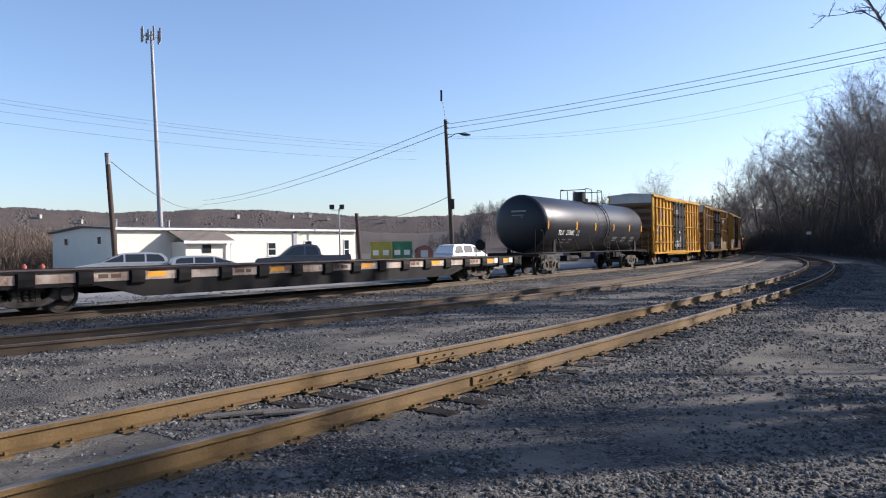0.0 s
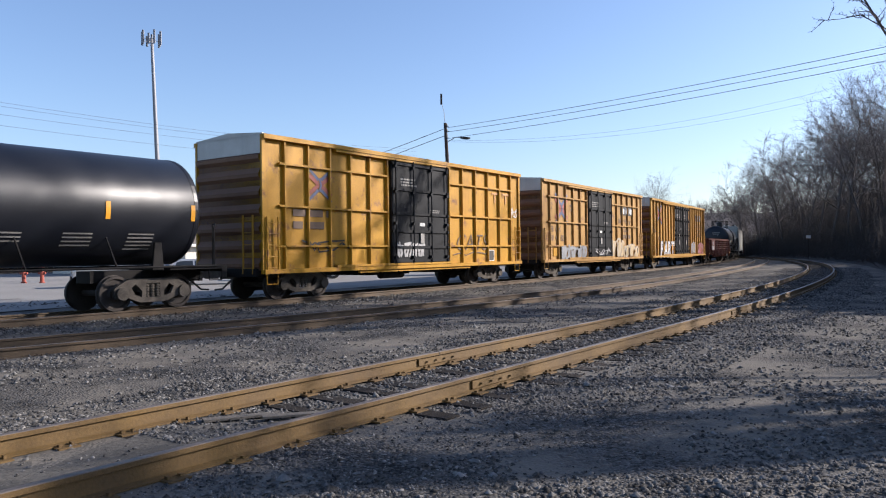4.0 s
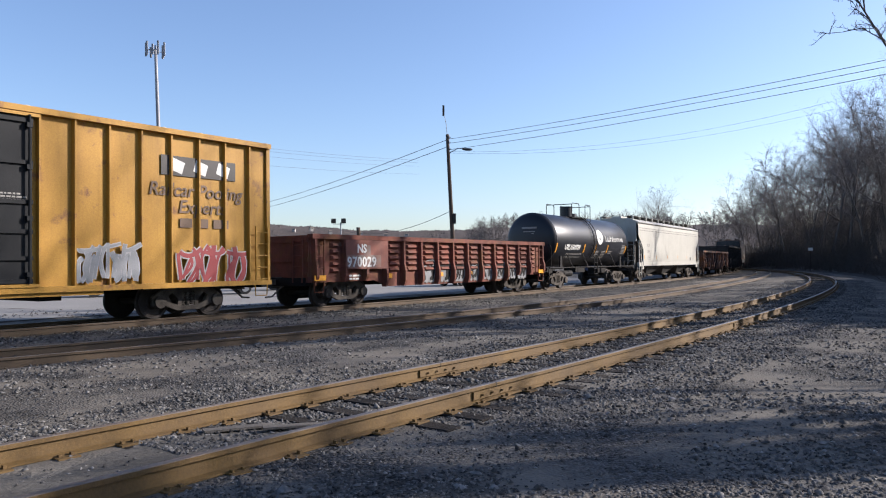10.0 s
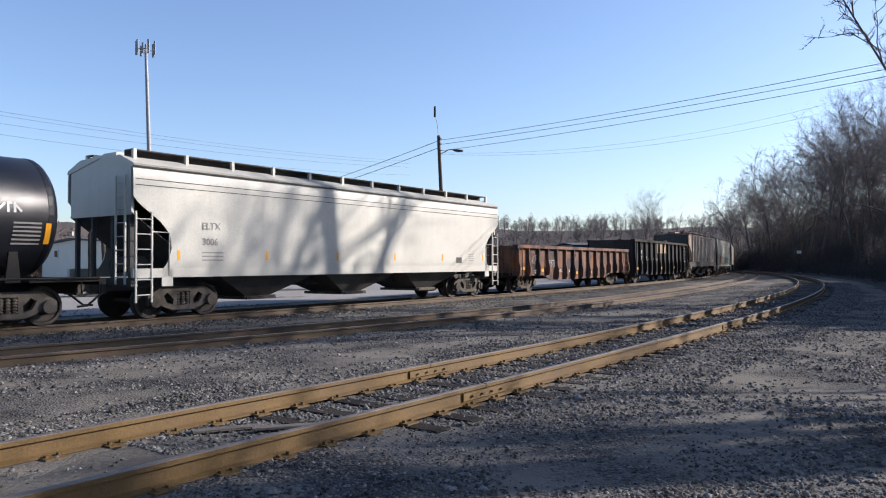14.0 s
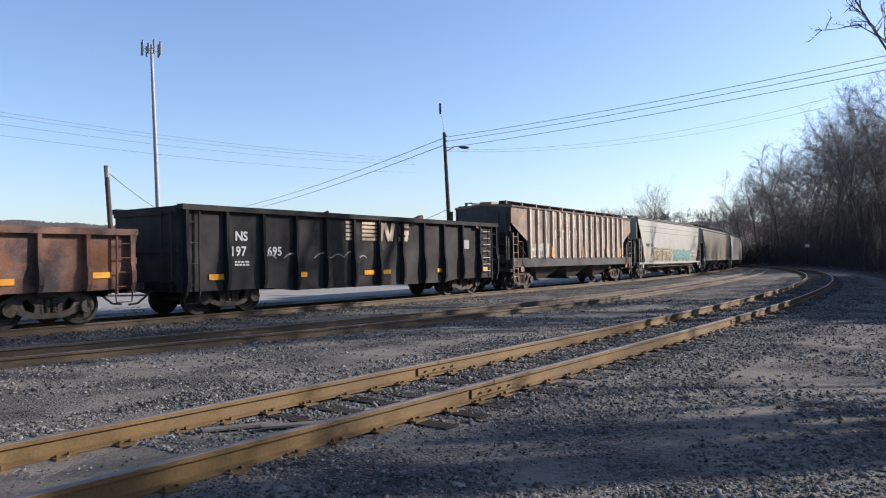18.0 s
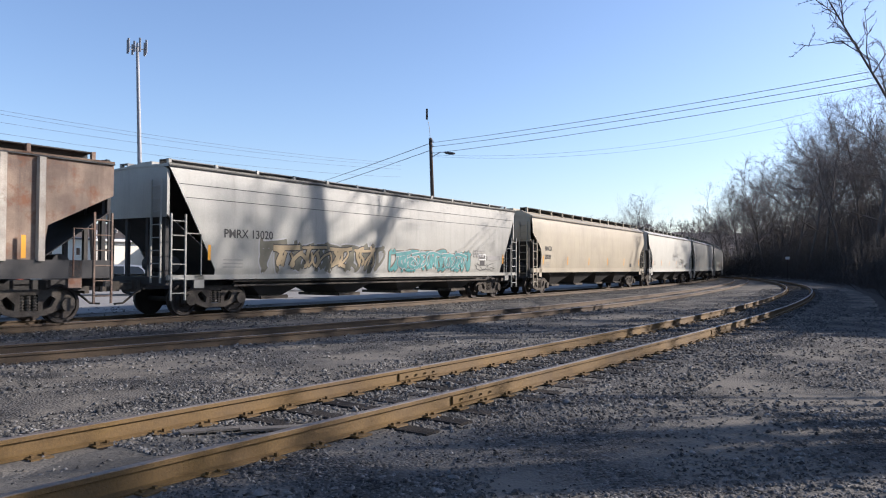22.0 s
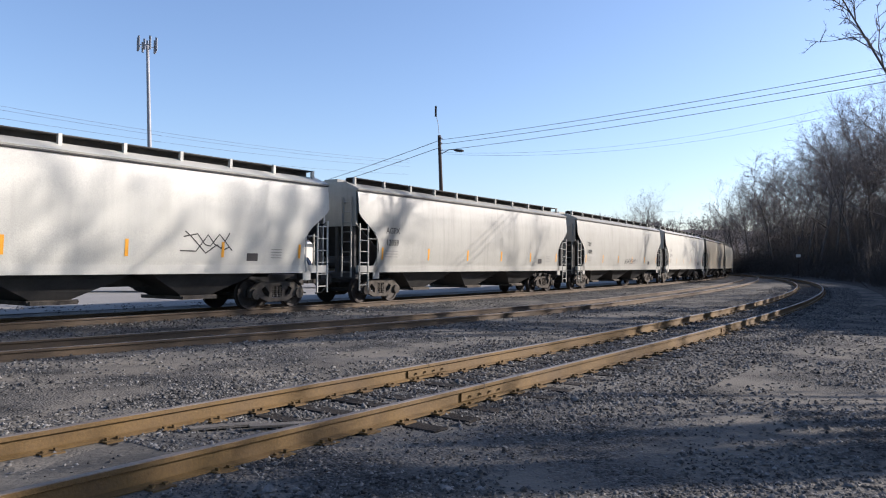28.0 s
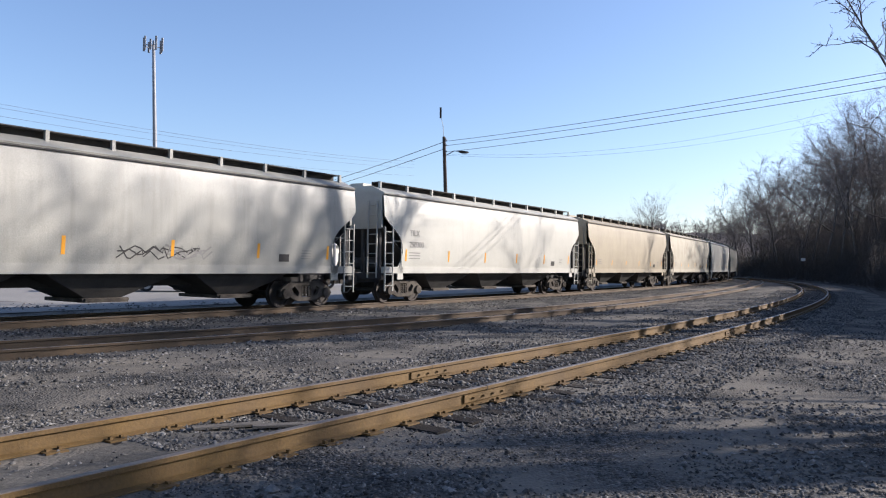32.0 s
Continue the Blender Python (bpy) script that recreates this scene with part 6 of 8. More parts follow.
KINDS = [tree_kind(101 + i, h, s, c, r, lab) for i, (h, s, c, r, lab) in enumerate((
    (15.0, 0.50, (14, 8, 7, 3), 0.19, "tall bare grey-brown tree on the wooded bank"),
    (16.5, 0.44, (15, 8, 7, 3), 0.17, "slender leafless tree with a dense twiggy crown"),
    (12.5, 0.56, (13, 8, 7, 3), 0.16, "spreading bare tree with fine grey twigs"),
    (12.0, 0.19, (20, 9, 6, 3), 0.17, "slim upright close-twigged bare tree out of view, added for its shade"),
    (17.5, 0.48, (15, 8, 7, 3), 0.24, "large bare tree with a forked trunk"),
    (20.0, 0.40, (6, 5, 4, 2), 0.34, "tall thick-trunked bare tree with few limbs"),
    (13.0, 0.46, (16, 8, 6, 2), 0.31, "bare tree with clean trunk and high crown, out of view, added for its shade"),
    (16.0, 0.25, (17, 9, 6, 3), 0.105, "wide-crowned bare tree with long arching limbs"),
))]
rnd = random.Random(77)
used = set()


def plant(kind, x, y, k=1.0, turn=None, lean=0.0):
    m = Matrix.Translation((x, y, ground_z(x, y) - 0.1)) @ Matrix.Rotation(-lean, 4, (sun_dir.x, sun_dir.y, 0.0)) @ Matrix.Rotation(rnd.uniform(0, 6.28) if turn is None else turn, 4, "Z") @ Matrix.Scale(k, 4)
    if kind not in used:
        used.add(kind)
        KINDS[kind].matrix_basis = m
        return KINDS[kind]
    return copy_thing(KINDS[kind], m)


# rows along the outside of the curve; the tops follow one skyline
for i in range(44):
    s = 85 + 88 * (i / 43) ** 0.95
    p = near_line.at(s + rnd.uniform(-0.8, 0.8), -(8.6, 13.0, 10.5, 17.5)[i % 4] + rnd.uniform(-0.8, 0.8))
    kind = (0, 1, 4, 2, 1, 0)[i % 6]
    top = float(np.interp(s, [72, 85, 100, 120, 140, 170], [20.0, 22.0, 22.6, 22.0, 20.5, 17.0])) * rnd.uniform(0.76, 0.95)
    plant(kind, p.x, p.y, (top - ground_z(p.x, p.y)) / ((15.0, 16.5, 12.5, 12.0, 17.5)[kind] * 1.05))
# trees beside and behind the eye that throw the long shadows
for x, y, kind, k, turn in [
        # tall trunks whose shadows stand on the passing cars
        (19.6, 29.3, 5, 1.25, 5.4),
        # the wide crown that reaches into the corner of the sky
        (21.3, 29.6, 7, 0.9, 2.2),
        # unseen high crowns, added to shade the strip between middle and near track
        (21.0, 21.3, 6, 0.85, None), (21.0, 24.3, 6, 0.8, 0.4), (19.0, 22.4, 6, 0.72, 2.0), (23.0, 23.2, 6, 0.95, 3.0), (20.0, 20.2, 6, 0.9, 4.2),
        # unseen slim trees, added to shade the ground before the eye
        (16.0, 8.57, 3, 0.85, None), (19.0, 9.25, 3, 1.0, 1.0), (22.0, 9.85, 3, 1.1, 2.0),
        (17.0, 10.06, 3, 0.66, 3.0), (18.8, 10.4, 3, 0.72, None),
        (20.0, 8.35, 3, 1.05, 0.5), (15.0, 6.9, 3, 0.8, 2.5), (18.5, 7.3, 3, 0.95, 5.5), (18.0, 9.7, 6, 0.72, 2.0), (30.0, -1.5, 0, 1.0, None)]:
    plant(kind, x, y, k, turn)


def cedar(x, y, height, girth, seed, name="evergreen_tree", label="dark narrow evergreen out of view, added to shade the yard", category="tree", group="evergreens beside the yard"):
    """A columnar evergreen: a short trunk under many close sprays."""
    rr = random.Random(seed)
    tree = tagged(new(name), label, category, group)
    tree.location = (x, y, ground_z(x, y) - 0.1)
    part_of("trunk", mesh_from("trunk", *prism_arrays([((0, 0, 0), (0, 0, height * 0.9), 0.12, 0.03)], 8), M["bark"]), None, tree)
    segs = []
    for _ in range(2600):
        f = rr.random() ** 0.8
        r = girth * min(1.0, (1 - f) * 3.2 + 0.06) * (0.75 + 0.35 * noise.noise((f * 9, seed, 0)))
        a, z = rr.uniform(0, 6.283), 0.5 + f * (height - 0.6)
        q = Vector((math.cos(a), math.sin(a), 0))
        p0 = q * r * rr.uniform(0.1, 0.7) + Vector((0, 0, z))
        p1 = q * r * rr.uniform(0.8, 1.1) + Vector((rr.gauss(0, 0.05), rr.gauss(0, 0.05), z + rr.uniform(0.1, 0.4)))
        segs.append((tuple(p0), tuple(p1), 0.045, 0.012))
    part_of("crown", mesh_from("crown", *prism_arrays(segs, 3), M["evergreen"]), None, tree, "dense dark green sprays")


# unseen leaning trees farther up the slope, added for soft slanting shadows across cars
for kind, x, y, k, turn, lean in ((7, 49.4, 37.5, 1.5, 0.3, 0.25), (7, 53.4, 44.0, 1.5, 3.0, 0.2), (5, 42.7, 26.5, 1.1, 2.6, 0.46), (5, 39.5, 20.5, 1.1, 4.0, 0.52), (7, 52.0, 50.0, 1.45, 1.0, 0.15)):
    plant(kind, x, y, k, turn, lean)
# unseen dense crowns, added up the slope to thin the sun on nearer cars
for kind, x, y, k, turn in ((0, 33.0, 24.0, 1.15, 0.4), (1, 36.0, 28.5, 1.1, 1.4), (1, 31.0, 24.8, 1.1, 4.0)):
    plant(kind, x, y, k, turn)

mat("evergreen", (0.035, 0.05, 0.022), (0.018, 0.028, 0.014), 0.9, scale=2.0, fine=20, bump=0.0)
# unseen evergreens, added only to throw dark bands over the foreground
for x, y, height, girth, seed in ((17.0, 8.75, 10.5, 0.42, 1), (20.5, 9.75, 12.5, 0.34, 2), (17.0, 7.3, 9.0, 0.42, 3), (18.0, 10.2, 8.6, 0.26, 4), (15.5, 6.3, 8.0, 0.4, 5)):
    cedar(x, y, height, girth, seed)
# unseen dense shrubs, added on the bank's shoulder to shade the ground below
for i in range(24):
    f = i / 23
    x, y = float(np.interp(f, [0, 0.2, 0.5, 1], [22.6, 25.1, 32.6, 47.0])), float(np.interp(f, [0, 0.2, 0.5, 1], [18.2, 25.9, 37.7, 60.0]))
    top = float(np.interp(f, [0, 0.2, 0.5, 1], [6.6, 7.6, 8.8, 9.6]))
    cedar(x, y, max(2.5, top - ground_z(x, y)) * (0.92 + 0.05 * (i % 4)), 1.35, 20 + i, "evergreen_shrub", "dense dark evergreen shrub out of view, added to shade the bank's foot", "shrub", "shrubs on the bank")

# one dark mottled tone over the whole bank, from its foot upward
mat("bank_ground", (0.07, 0.061, 0.053), (0.042, 0.037, 0.033), 1.0, scale=0.8, fine=25, bump=0.8)
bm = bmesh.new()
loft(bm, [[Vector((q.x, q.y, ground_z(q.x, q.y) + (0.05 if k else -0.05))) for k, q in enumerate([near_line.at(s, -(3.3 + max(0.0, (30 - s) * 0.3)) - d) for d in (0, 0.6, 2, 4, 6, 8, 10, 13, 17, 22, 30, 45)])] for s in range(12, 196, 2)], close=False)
tagged(part("embankment", recalc(bm), M["bank_ground"], smooth=True), "dark bank below the trees", "bank", kind="structure")


def build_brush():
    """Leafless shrubs and saplings under the trees on the shaded bank."""
    rr = random.Random(9)
    segs = []
    for _ in range(3000):
        s = 16 + 150 * rr.random() ** 1.6
        off = -(4.8 + abs(rr.gauss(0, 1)) * 4.5 + max(0, (34 - s) * 0.35))
        p = near_line.at(s, off)
        z = ground_z(p.x, p.y)
        h = rr.choice((0.8, 1.4, 2.2, 3.4, 4.6)) * rr.uniform(0.7, 1.1) * (0.55 if off > -6 else 1.0)
        for k in range(5):
            q = Vector((p.x + rr.uniform(-0.7, 0.7), p.y + rr.uniform(-0.7, 0.7), z - 0.1))
            top = q + Vector((rr.gauss(0, 0.35), rr.gauss(0, 0.35), h * rr.uniform(0.6, 1.0)))
            mid = q.lerp(top, 0.5) + Vector((rr.gauss(0, 0.15), rr.gauss(0, 0.15), 0))
            segs.append((tuple(q), tuple(mid), 0.028, 0.02))
            segs.append((tuple(mid), tuple(top), 0.02, 0.008))
            for j in range(3):
                b0 = mid.lerp(top, rr.uniform(0, 1))
                b1 = b0 + Vector((rr.gauss(0, 0.3), rr.gauss(0, 0.3), rr.uniform(0.05, 0.5)))
                segs.append((tuple(b0), tuple(b1), 0.014, 0.006))
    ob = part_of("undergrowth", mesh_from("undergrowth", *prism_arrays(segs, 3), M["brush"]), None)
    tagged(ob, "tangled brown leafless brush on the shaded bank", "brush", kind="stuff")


build_brush()


def build_bank_thicket():
    """Dense leafless scrub behind the edge of the bank; it keeps the ground below in shade."""
    rr = random.Random(29)
    segs = []
    for _ in range(2600):
        s = 20 + 75 * rr.random()
        off = rr.uniform(9.0, 30.0)
        p = near_line.at(s, -off - max(0.0, (34 - s) * 0.3))
        z = ground_z(p.x, p.y)
        if 0.978 * p.y - 0.208 * p.x < 17.0:
            continue
        h = max(0.9, 0.40 * (off - 1.0) - z) * rr.uniform(0.75, 1.1)
        for k in range(4):
            q = Vector((p.x + rr.uniform(-0.9, 0.9), p.y + rr.uniform(-0.9, 0.9), z - 0.1))
            top = q + Vector((rr.gauss(0, 0.3), rr.gauss(0, 0.3), h * rr.uniform(0.7, 1.0)))
            segs.append((tuple(q), tuple(top), 0.05, 0.02))
            for j in range(4):
                b0 = q.lerp(top, rr.uniform(0.15, 0.95))
                b1 = b0 + Vector((rr.gauss(0, 0.5), rr.gauss(0, 0.5), rr.uniform(0.1, 0.8)))
                segs.append((tuple(b0), tuple(b1), 0.035, 0.014))
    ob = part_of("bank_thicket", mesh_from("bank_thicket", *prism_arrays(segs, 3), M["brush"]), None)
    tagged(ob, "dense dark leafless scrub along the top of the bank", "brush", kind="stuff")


build_bank_thicket()


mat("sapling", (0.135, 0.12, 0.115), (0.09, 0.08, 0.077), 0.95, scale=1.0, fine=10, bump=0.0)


def build_saplings():
    """Close-set young trees that fill the wood behind the first row."""
    rr = random.Random(23)
    segs = []
    for _ in range(1200):
        s = 85 + 70 * rr.random()
        p = near_line.at(s, -rr.uniform(8.5, 30))
        if p.y < 66 and p.x > 33:
            continue
        h = rr.uniform(4.5, 9.0) * (1.0 if s < 105 else 0.75)
        q = Vector((p.x, p.y, ground_z(p.x, p.y) - 0.1))
        top = q + Vector((rr.gauss(0, 0.7), rr.gauss(0, 0.7), h))
        mid = q.lerp(top, 0.5) + Vector((rr.gauss(0, 0.25), rr.gauss(0, 0.25), 0))
        segs += [(tuple(q), tuple(mid), 0.07, 0.05), (tuple(mid), tuple(top), 0.05, 0.015)]
        for j in range(14):
            f = rr.uniform(0.2, 1.0)
            b0 = q.lerp(mid, f * 2) if f < 0.5 else mid.lerp(top, f * 2 - 1)
            d = Vector((rr.gauss(0, 1), rr.gauss(0, 1), rr.uniform(0.5, 1.6))).normalized()
            b1 = b0 + d * rr.uniform(0.8, 2.0)
            segs.append((tuple(b0), tuple(b1), 0.025, 0.01))
            for k in range(2):
                c0 = b0.lerp(b1, rr.uniform(0.3, 0.9))
                c1 = c0 + Vector((rr.gauss(0, 0.4), rr.gauss(0, 0.4), rr.uniform(0.1, 0.7)))
                segs.append((tuple(c0), tuple(c1), 0.014, 0.007))
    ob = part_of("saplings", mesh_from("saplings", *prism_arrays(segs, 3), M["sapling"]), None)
    tagged(ob, "crowded leafless saplings in the wood on the bank", "saplings", kind="stuff")


build_saplings()


def build_far_woods():
    rr = random.Random(19)
    V, F, base = [], [], 0
    protos = []
    for i in range(4):
        limbs, twigs = grow(300 + i, 7.0, 0.6, (8, 4, 3), 0.14)
        v, f = prism_arrays([(a, b, r0 * 1.6, r1 * 2.0 + 0.02) for a, b, r0, r1 in limbs + twigs], 3)
        protos.append((v, f))
    for _ in range(380):
        a = rr.uniform(-1, 26)
        d = rr.uniform(180, 300)
        x, y = d * math.sin(radians(a)), d * math.cos(radians(a))
        v, f = protos[rr.randrange(4)]
        t, k = rr.uniform(0, 6.28), rr.uniform(0.4, 0.75) * (1.35 if rr.random() < 0.08 else 1.0)
        c, s_ = math.cos(t) * k, math.sin(t) * k
        w = np.stack([v[:, 0] * c - v[:, 1] * s_ + x, v[:, 0] * s_ + v[:, 1] * c + y, v[:, 2] * k + far_z(x, y)], 1)
        V.append(w)
        F.append(f + base)
        base += len(w)
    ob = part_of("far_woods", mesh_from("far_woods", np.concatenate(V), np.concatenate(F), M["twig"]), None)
    tagged(ob, "distant leafless woods along the rising ground", "woods", kind="stuff")


def far_z(x, y):
    """Height of the rising land behind the yard."""
    d = math.hypot(x, y)
    a = math.degrees(math.atan2(x, y))
    h = 13.5 * max(0.0, min(1.0, (d - 150) / 130)) * max(0.0, min(1.0, (a - 0.6) / 2.2))
    return h + 1.2 * noise.noise((x * 0.02, y * 0.02, 0))


def ridge(name, label, d, depth, h_of, a0, a1, material, n=220, rough=1.0):
    """A wooded ridge: a curved sheet of land with a ragged tree line."""
    verts, faces = [], []
    for i in range(n + 1):
        a = radians(a0 + (a1 - a0) * i / n)
        h = h_of(math.degrees(a))
        for j, (dd, f) in enumerate(((0, -0.06), (0.25, 0.42), (0.6, 0.78), (0.9, 0.97), (1.0, 1.0), (1.3, 0.6))):
            r = d + depth * dd
            z = h * f
            if j > 1:
                z += rough * (noise.noise((a * d * 0.05, j, d)) * 1.0 + noise.noise((a * d * 0.21, j * 3, d)) * (0.8 if j == 4 else 0.2))
            verts.append((r * math.sin(a), r * math.cos(a), z))
    m = 6
    for i in range(n):
        for j in range(m - 1):
            p = i * m + j
            faces.append((p, p + m, p + m + 1, p + 1))
    return tagged(raw(name, verts, faces, material, smooth=True), label, "hills", kind="structure")


def far_profile(a):
    return 44 + 5 * noise.noise((a * 0.11, 0.3, 0)) + 3.0 * noise.noise((a * 0.35, 2, 0)) - 8.5 * max(0, min(1, (a + 30) / 32)) + 3 * math.exp(-((a + 16) / 3.0) ** 2)


def slope_profile(a):
    return 15.5 + 2.5 * noise.noise((a * 0.2, 5, 0)) - 3.5 * max(0, min(1, (a + 20) / 15))


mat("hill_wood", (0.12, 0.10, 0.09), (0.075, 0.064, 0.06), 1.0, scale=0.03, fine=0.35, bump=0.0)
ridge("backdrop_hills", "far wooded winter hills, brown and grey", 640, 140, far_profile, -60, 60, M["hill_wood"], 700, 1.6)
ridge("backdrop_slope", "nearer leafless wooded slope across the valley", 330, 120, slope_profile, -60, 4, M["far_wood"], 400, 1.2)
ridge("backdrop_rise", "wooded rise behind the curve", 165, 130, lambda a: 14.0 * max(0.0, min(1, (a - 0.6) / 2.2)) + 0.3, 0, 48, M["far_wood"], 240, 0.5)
build_far_woods()



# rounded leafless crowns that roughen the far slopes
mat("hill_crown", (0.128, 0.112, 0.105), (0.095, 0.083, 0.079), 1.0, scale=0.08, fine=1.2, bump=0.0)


def vary_islands(m, lo, hi):
    t = m.node_tree
    b = t.nodes["Principled BSDF"]
    src = b.inputs["Base Color"].links[0].from_socket
    geo = t.nodes.new("ShaderNodeNewGeometry")
    hv = t.nodes.new("ShaderNodeHueSaturation")
    mr = t.nodes.new("ShaderNodeMapRange")
    mr.inputs["To Min"].default_value, mr.inputs["To Max"].default_value = lo, hi
    t.links.new(geo.outputs["Random Per Island"], mr.inputs["Value"])
    t.links.new(mr.outputs[0], hv.inputs["Value"])
    t.links.new(src, hv.inputs["Color"])
    t.links.new(hv.outputs[0], b.inputs["Base Color"])


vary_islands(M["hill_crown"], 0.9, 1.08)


def build_hill_crowns():
    rng = np.random.default_rng(31)
    V, F, base = [], [], 0
    cut = np.array([(1, 0, 0), (0.3, 0.95, 0.1), (-0.8, 0.6, 0), (-0.8, -0.6, 0.1), (0.3, -0.95, 0), (0.5, 0.3, 0.8), (-0.4, 0.5, 0.9), (-0.1, -0.6, 0.75), (0, 0, 1.2)])
    faces = np.array([(0, 1, 5), (1, 2, 6), (1, 6, 5), (2, 3, 6), (3, 4, 7), (3, 7, 6), (4, 0, 5), (4, 5, 7), (5, 6, 8), (6, 7, 8), (7, 5, 8)])

    def crowns(n, a0, a1, d, depth, profile, w0, w1):
        nonlocal base
        steps, levels = (0, 0.25, 0.6, 0.9, 1.0), (-0.06, 0.42, 0.78, 0.97, 1.0)
        for _ in range(n):
            a = rng.uniform(a0, a1)
            f = rng.uniform(0.12, 1.02)
            z = profile(a) * float(np.interp(f, steps, levels))
            r = d + depth * f
            w = rng.uniform(w0, w1)
            v = cut * rng.uniform(0.7, 1.2, (9, 1)) * np.array([w, w, w * rng.uniform(0.7, 1.2)])
            t = rng.uniform(0, 6.28)
            c, s_ = math.cos(t), math.sin(t)
            x, y = r * math.sin(radians(a)), r * math.cos(radians(a))
            V.append(np.stack([v[:, 0] * c - v[:, 1] * s_ + x, v[:, 0] * s_ + v[:, 1] * c + y, v[:, 2] + z - 2.0], 1))
            F.append(faces + base)
            base += 9
    crowns(16000, -36, 14, 640, 140, far_profile, 1.2, 2.3)
    crowns(8000, -36, 3, 330, 120, slope_profile, 0.7, 1.5)
    crowns(5000, 1, 30, 165, 130, lambda a: 14.0 * max(0.0, min(1, (a - 0.6) / 2.2)) + 0.3, 0.5, 1.1)
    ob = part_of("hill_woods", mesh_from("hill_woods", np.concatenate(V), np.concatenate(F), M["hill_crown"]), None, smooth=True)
    tagged(ob, "brown and grey leafless woods covering the far hills", "woods", kind="stuff")


build_hill_crowns()

# warm brown thicket past the end of the white building
mat("thicket", (0.20, 0.152, 0.12), (0.125, 0.098, 0.08), 0.95, scale=0.8, fine=12, bump=0.0)


def build_thicket():
    rr = random.Random(41)
    segs = []
    for _ in range(900):
        a = radians(rr.uniform(-40, -23.5))
        d = rr.uniform(84, 150)
        x, y = d * math.sin(a), d * math.cos(a)
        h = rr.uniform(2.5, 5.2) + 0.02 * (d - 84)
        for k in range(4):
            q = Vector((x + rr.uniform(-1.5, 1.5), y + rr.uniform(-1.5, 1.5), -0.1))
            top = q + Vector((rr.gauss(0, 0.6), rr.gauss(0, 0.6), h * rr.uniform(0.6, 1.0)))
            segs.append((tuple(q), tuple(top), 0.06, 0.02))
            for j in range(6):
                b0 = q.lerp(top, rr.uniform(0.25, 0.95))
                b1 = b0 + Vector((rr.gauss(0, 0.6), rr.gauss(0, 0.6), rr.uniform(0.3, 1.3)))
                segs.append((tuple(b0), tuple(b1), 0.03, 0.012))
    ob = part_of("thicket", mesh_from("thicket", *prism_arrays(segs, 3), M["thicket"]), None)
    tagged(ob, "tall warm-brown leafless thicket at the edge of the lot", "brush", kind="stuff")


build_thicket()

# the single spreading tree above the curve
lone = tree_kind(140, 13.0, 0.62, (13, 8, 6, 3), 0.26, "lone wide bare tree on the rise")
lone.matrix_basis = Matrix.Translation((39.6, 140.1, 3.2)) @ Matrix.Scale(0.7, 4)


# ---------------------------------------------------------------- buildings, poles and vehicles beyond the tracks
mat("wall_white", (0.74, 0.70, 0.60), (0.66, 0.62, 0.53), 0.8, scale=0.8, fine=20, bump=0.1, streak=0.15)
mat("roof_shingle", (0.22, 0.19, 0.16), (0.15, 0.13, 0.115), 0.9, scale=1.5, fine=18, bump=0.4)
mat("roof_dark", (0.09, 0.09, 0.095), (0.06, 0.06, 0.065), 0.8, scale=1.5, fine=18, bump=0.2)
mat("trim_white", (0.78, 0.77, 0.74), (0.7, 0.69, 0.66), 0.6, scale=2, fine=30, bump=0.05)
mat("pole_wood", (0.10, 0.075, 0.058), (0.06, 0.047, 0.04), 0.9, scale=5, fine=30, bump=0.4, stretch=(3, 3, 0.3))
mat("galvanised", (0.30, 0.31, 0.33), (0.24, 0.25, 0.27), 0.6, metal=0.2, scale=1, fine=20, bump=0.05)
mat("wire", (0.04, 0.04, 0.045), (0.03, 0.03, 0.03), 0.6, scale=2, fine=10, bump=0)
mat("car_navy", (0.025, 0.035, 0.075), (0.02, 0.028, 0.06), 0.3, scale=1, fine=20, bump=0)
mat("car_silver", (0.50, 0.51, 0.52), (0.42, 0.43, 0.44), 0.3, metal=0.5, scale=1, fine=20, bump=0)
mat("car_white", (0.75, 0.75, 0.73), (0.68, 0.68, 0.66), 0.35, scale=1, fine=20, bump=0)
mat("car_slate", (0.06, 0.075, 0.10), (0.045, 0.055, 0.08), 0.3, scale=1, fine=20, bump=0)
mat("rubber", (0.02, 0.02, 0.02), (0.03, 0.03, 0.03), 0.85, scale=4, fine=30, bump=0.1)
mat("bin_green", (0.06, 0.28, 0.13), (0.05, 0.20, 0.10), 0.6, scale=1.5, fine=20, bump=0.1, streak=0.3)
mat("bin_yellow", (0.42, 0.40, 0.06), (0.32, 0.30, 0.05), 0.6, scale=1.5, fine=20, bump=0.1, streak=0.3)
mat("shed_red", (0.42, 0.16, 0.12), (0.33, 0.12, 0.09), 0.7, scale=1.5, fine=20, bump=0.1)
mat("lamp_glass", (0.3, 0.3, 0.28), (0.25, 0.25, 0.23), 0.2, scale=2, fine=20, bump=0)


def glass_material():
    m = bpy.data.materials.new("window_glass")
    m.use_nodes = True
    b = m.node_tree.nodes["Principled BSDF"]
    b.inputs["Base Color"].default_value = (0.02, 0.025, 0.03, 1)
    b.inputs["Roughness"].default_value = 0.06
    n = m.node_tree.nodes.new("ShaderNodeTexNoise")
    n.inputs["Scale"].default_value = 3.0
    bp = m.node_tree.nodes.new("ShaderNodeBump")
    bp.inputs["Strength"].default_value = 0.03
    m.node_tree.links.new(n.outputs["Fac"], bp.inputs["Height"])
    m.node_tree.links.new(bp.outputs[0], b.inputs["Normal"])
    return m


M["glass"] = glass_material()


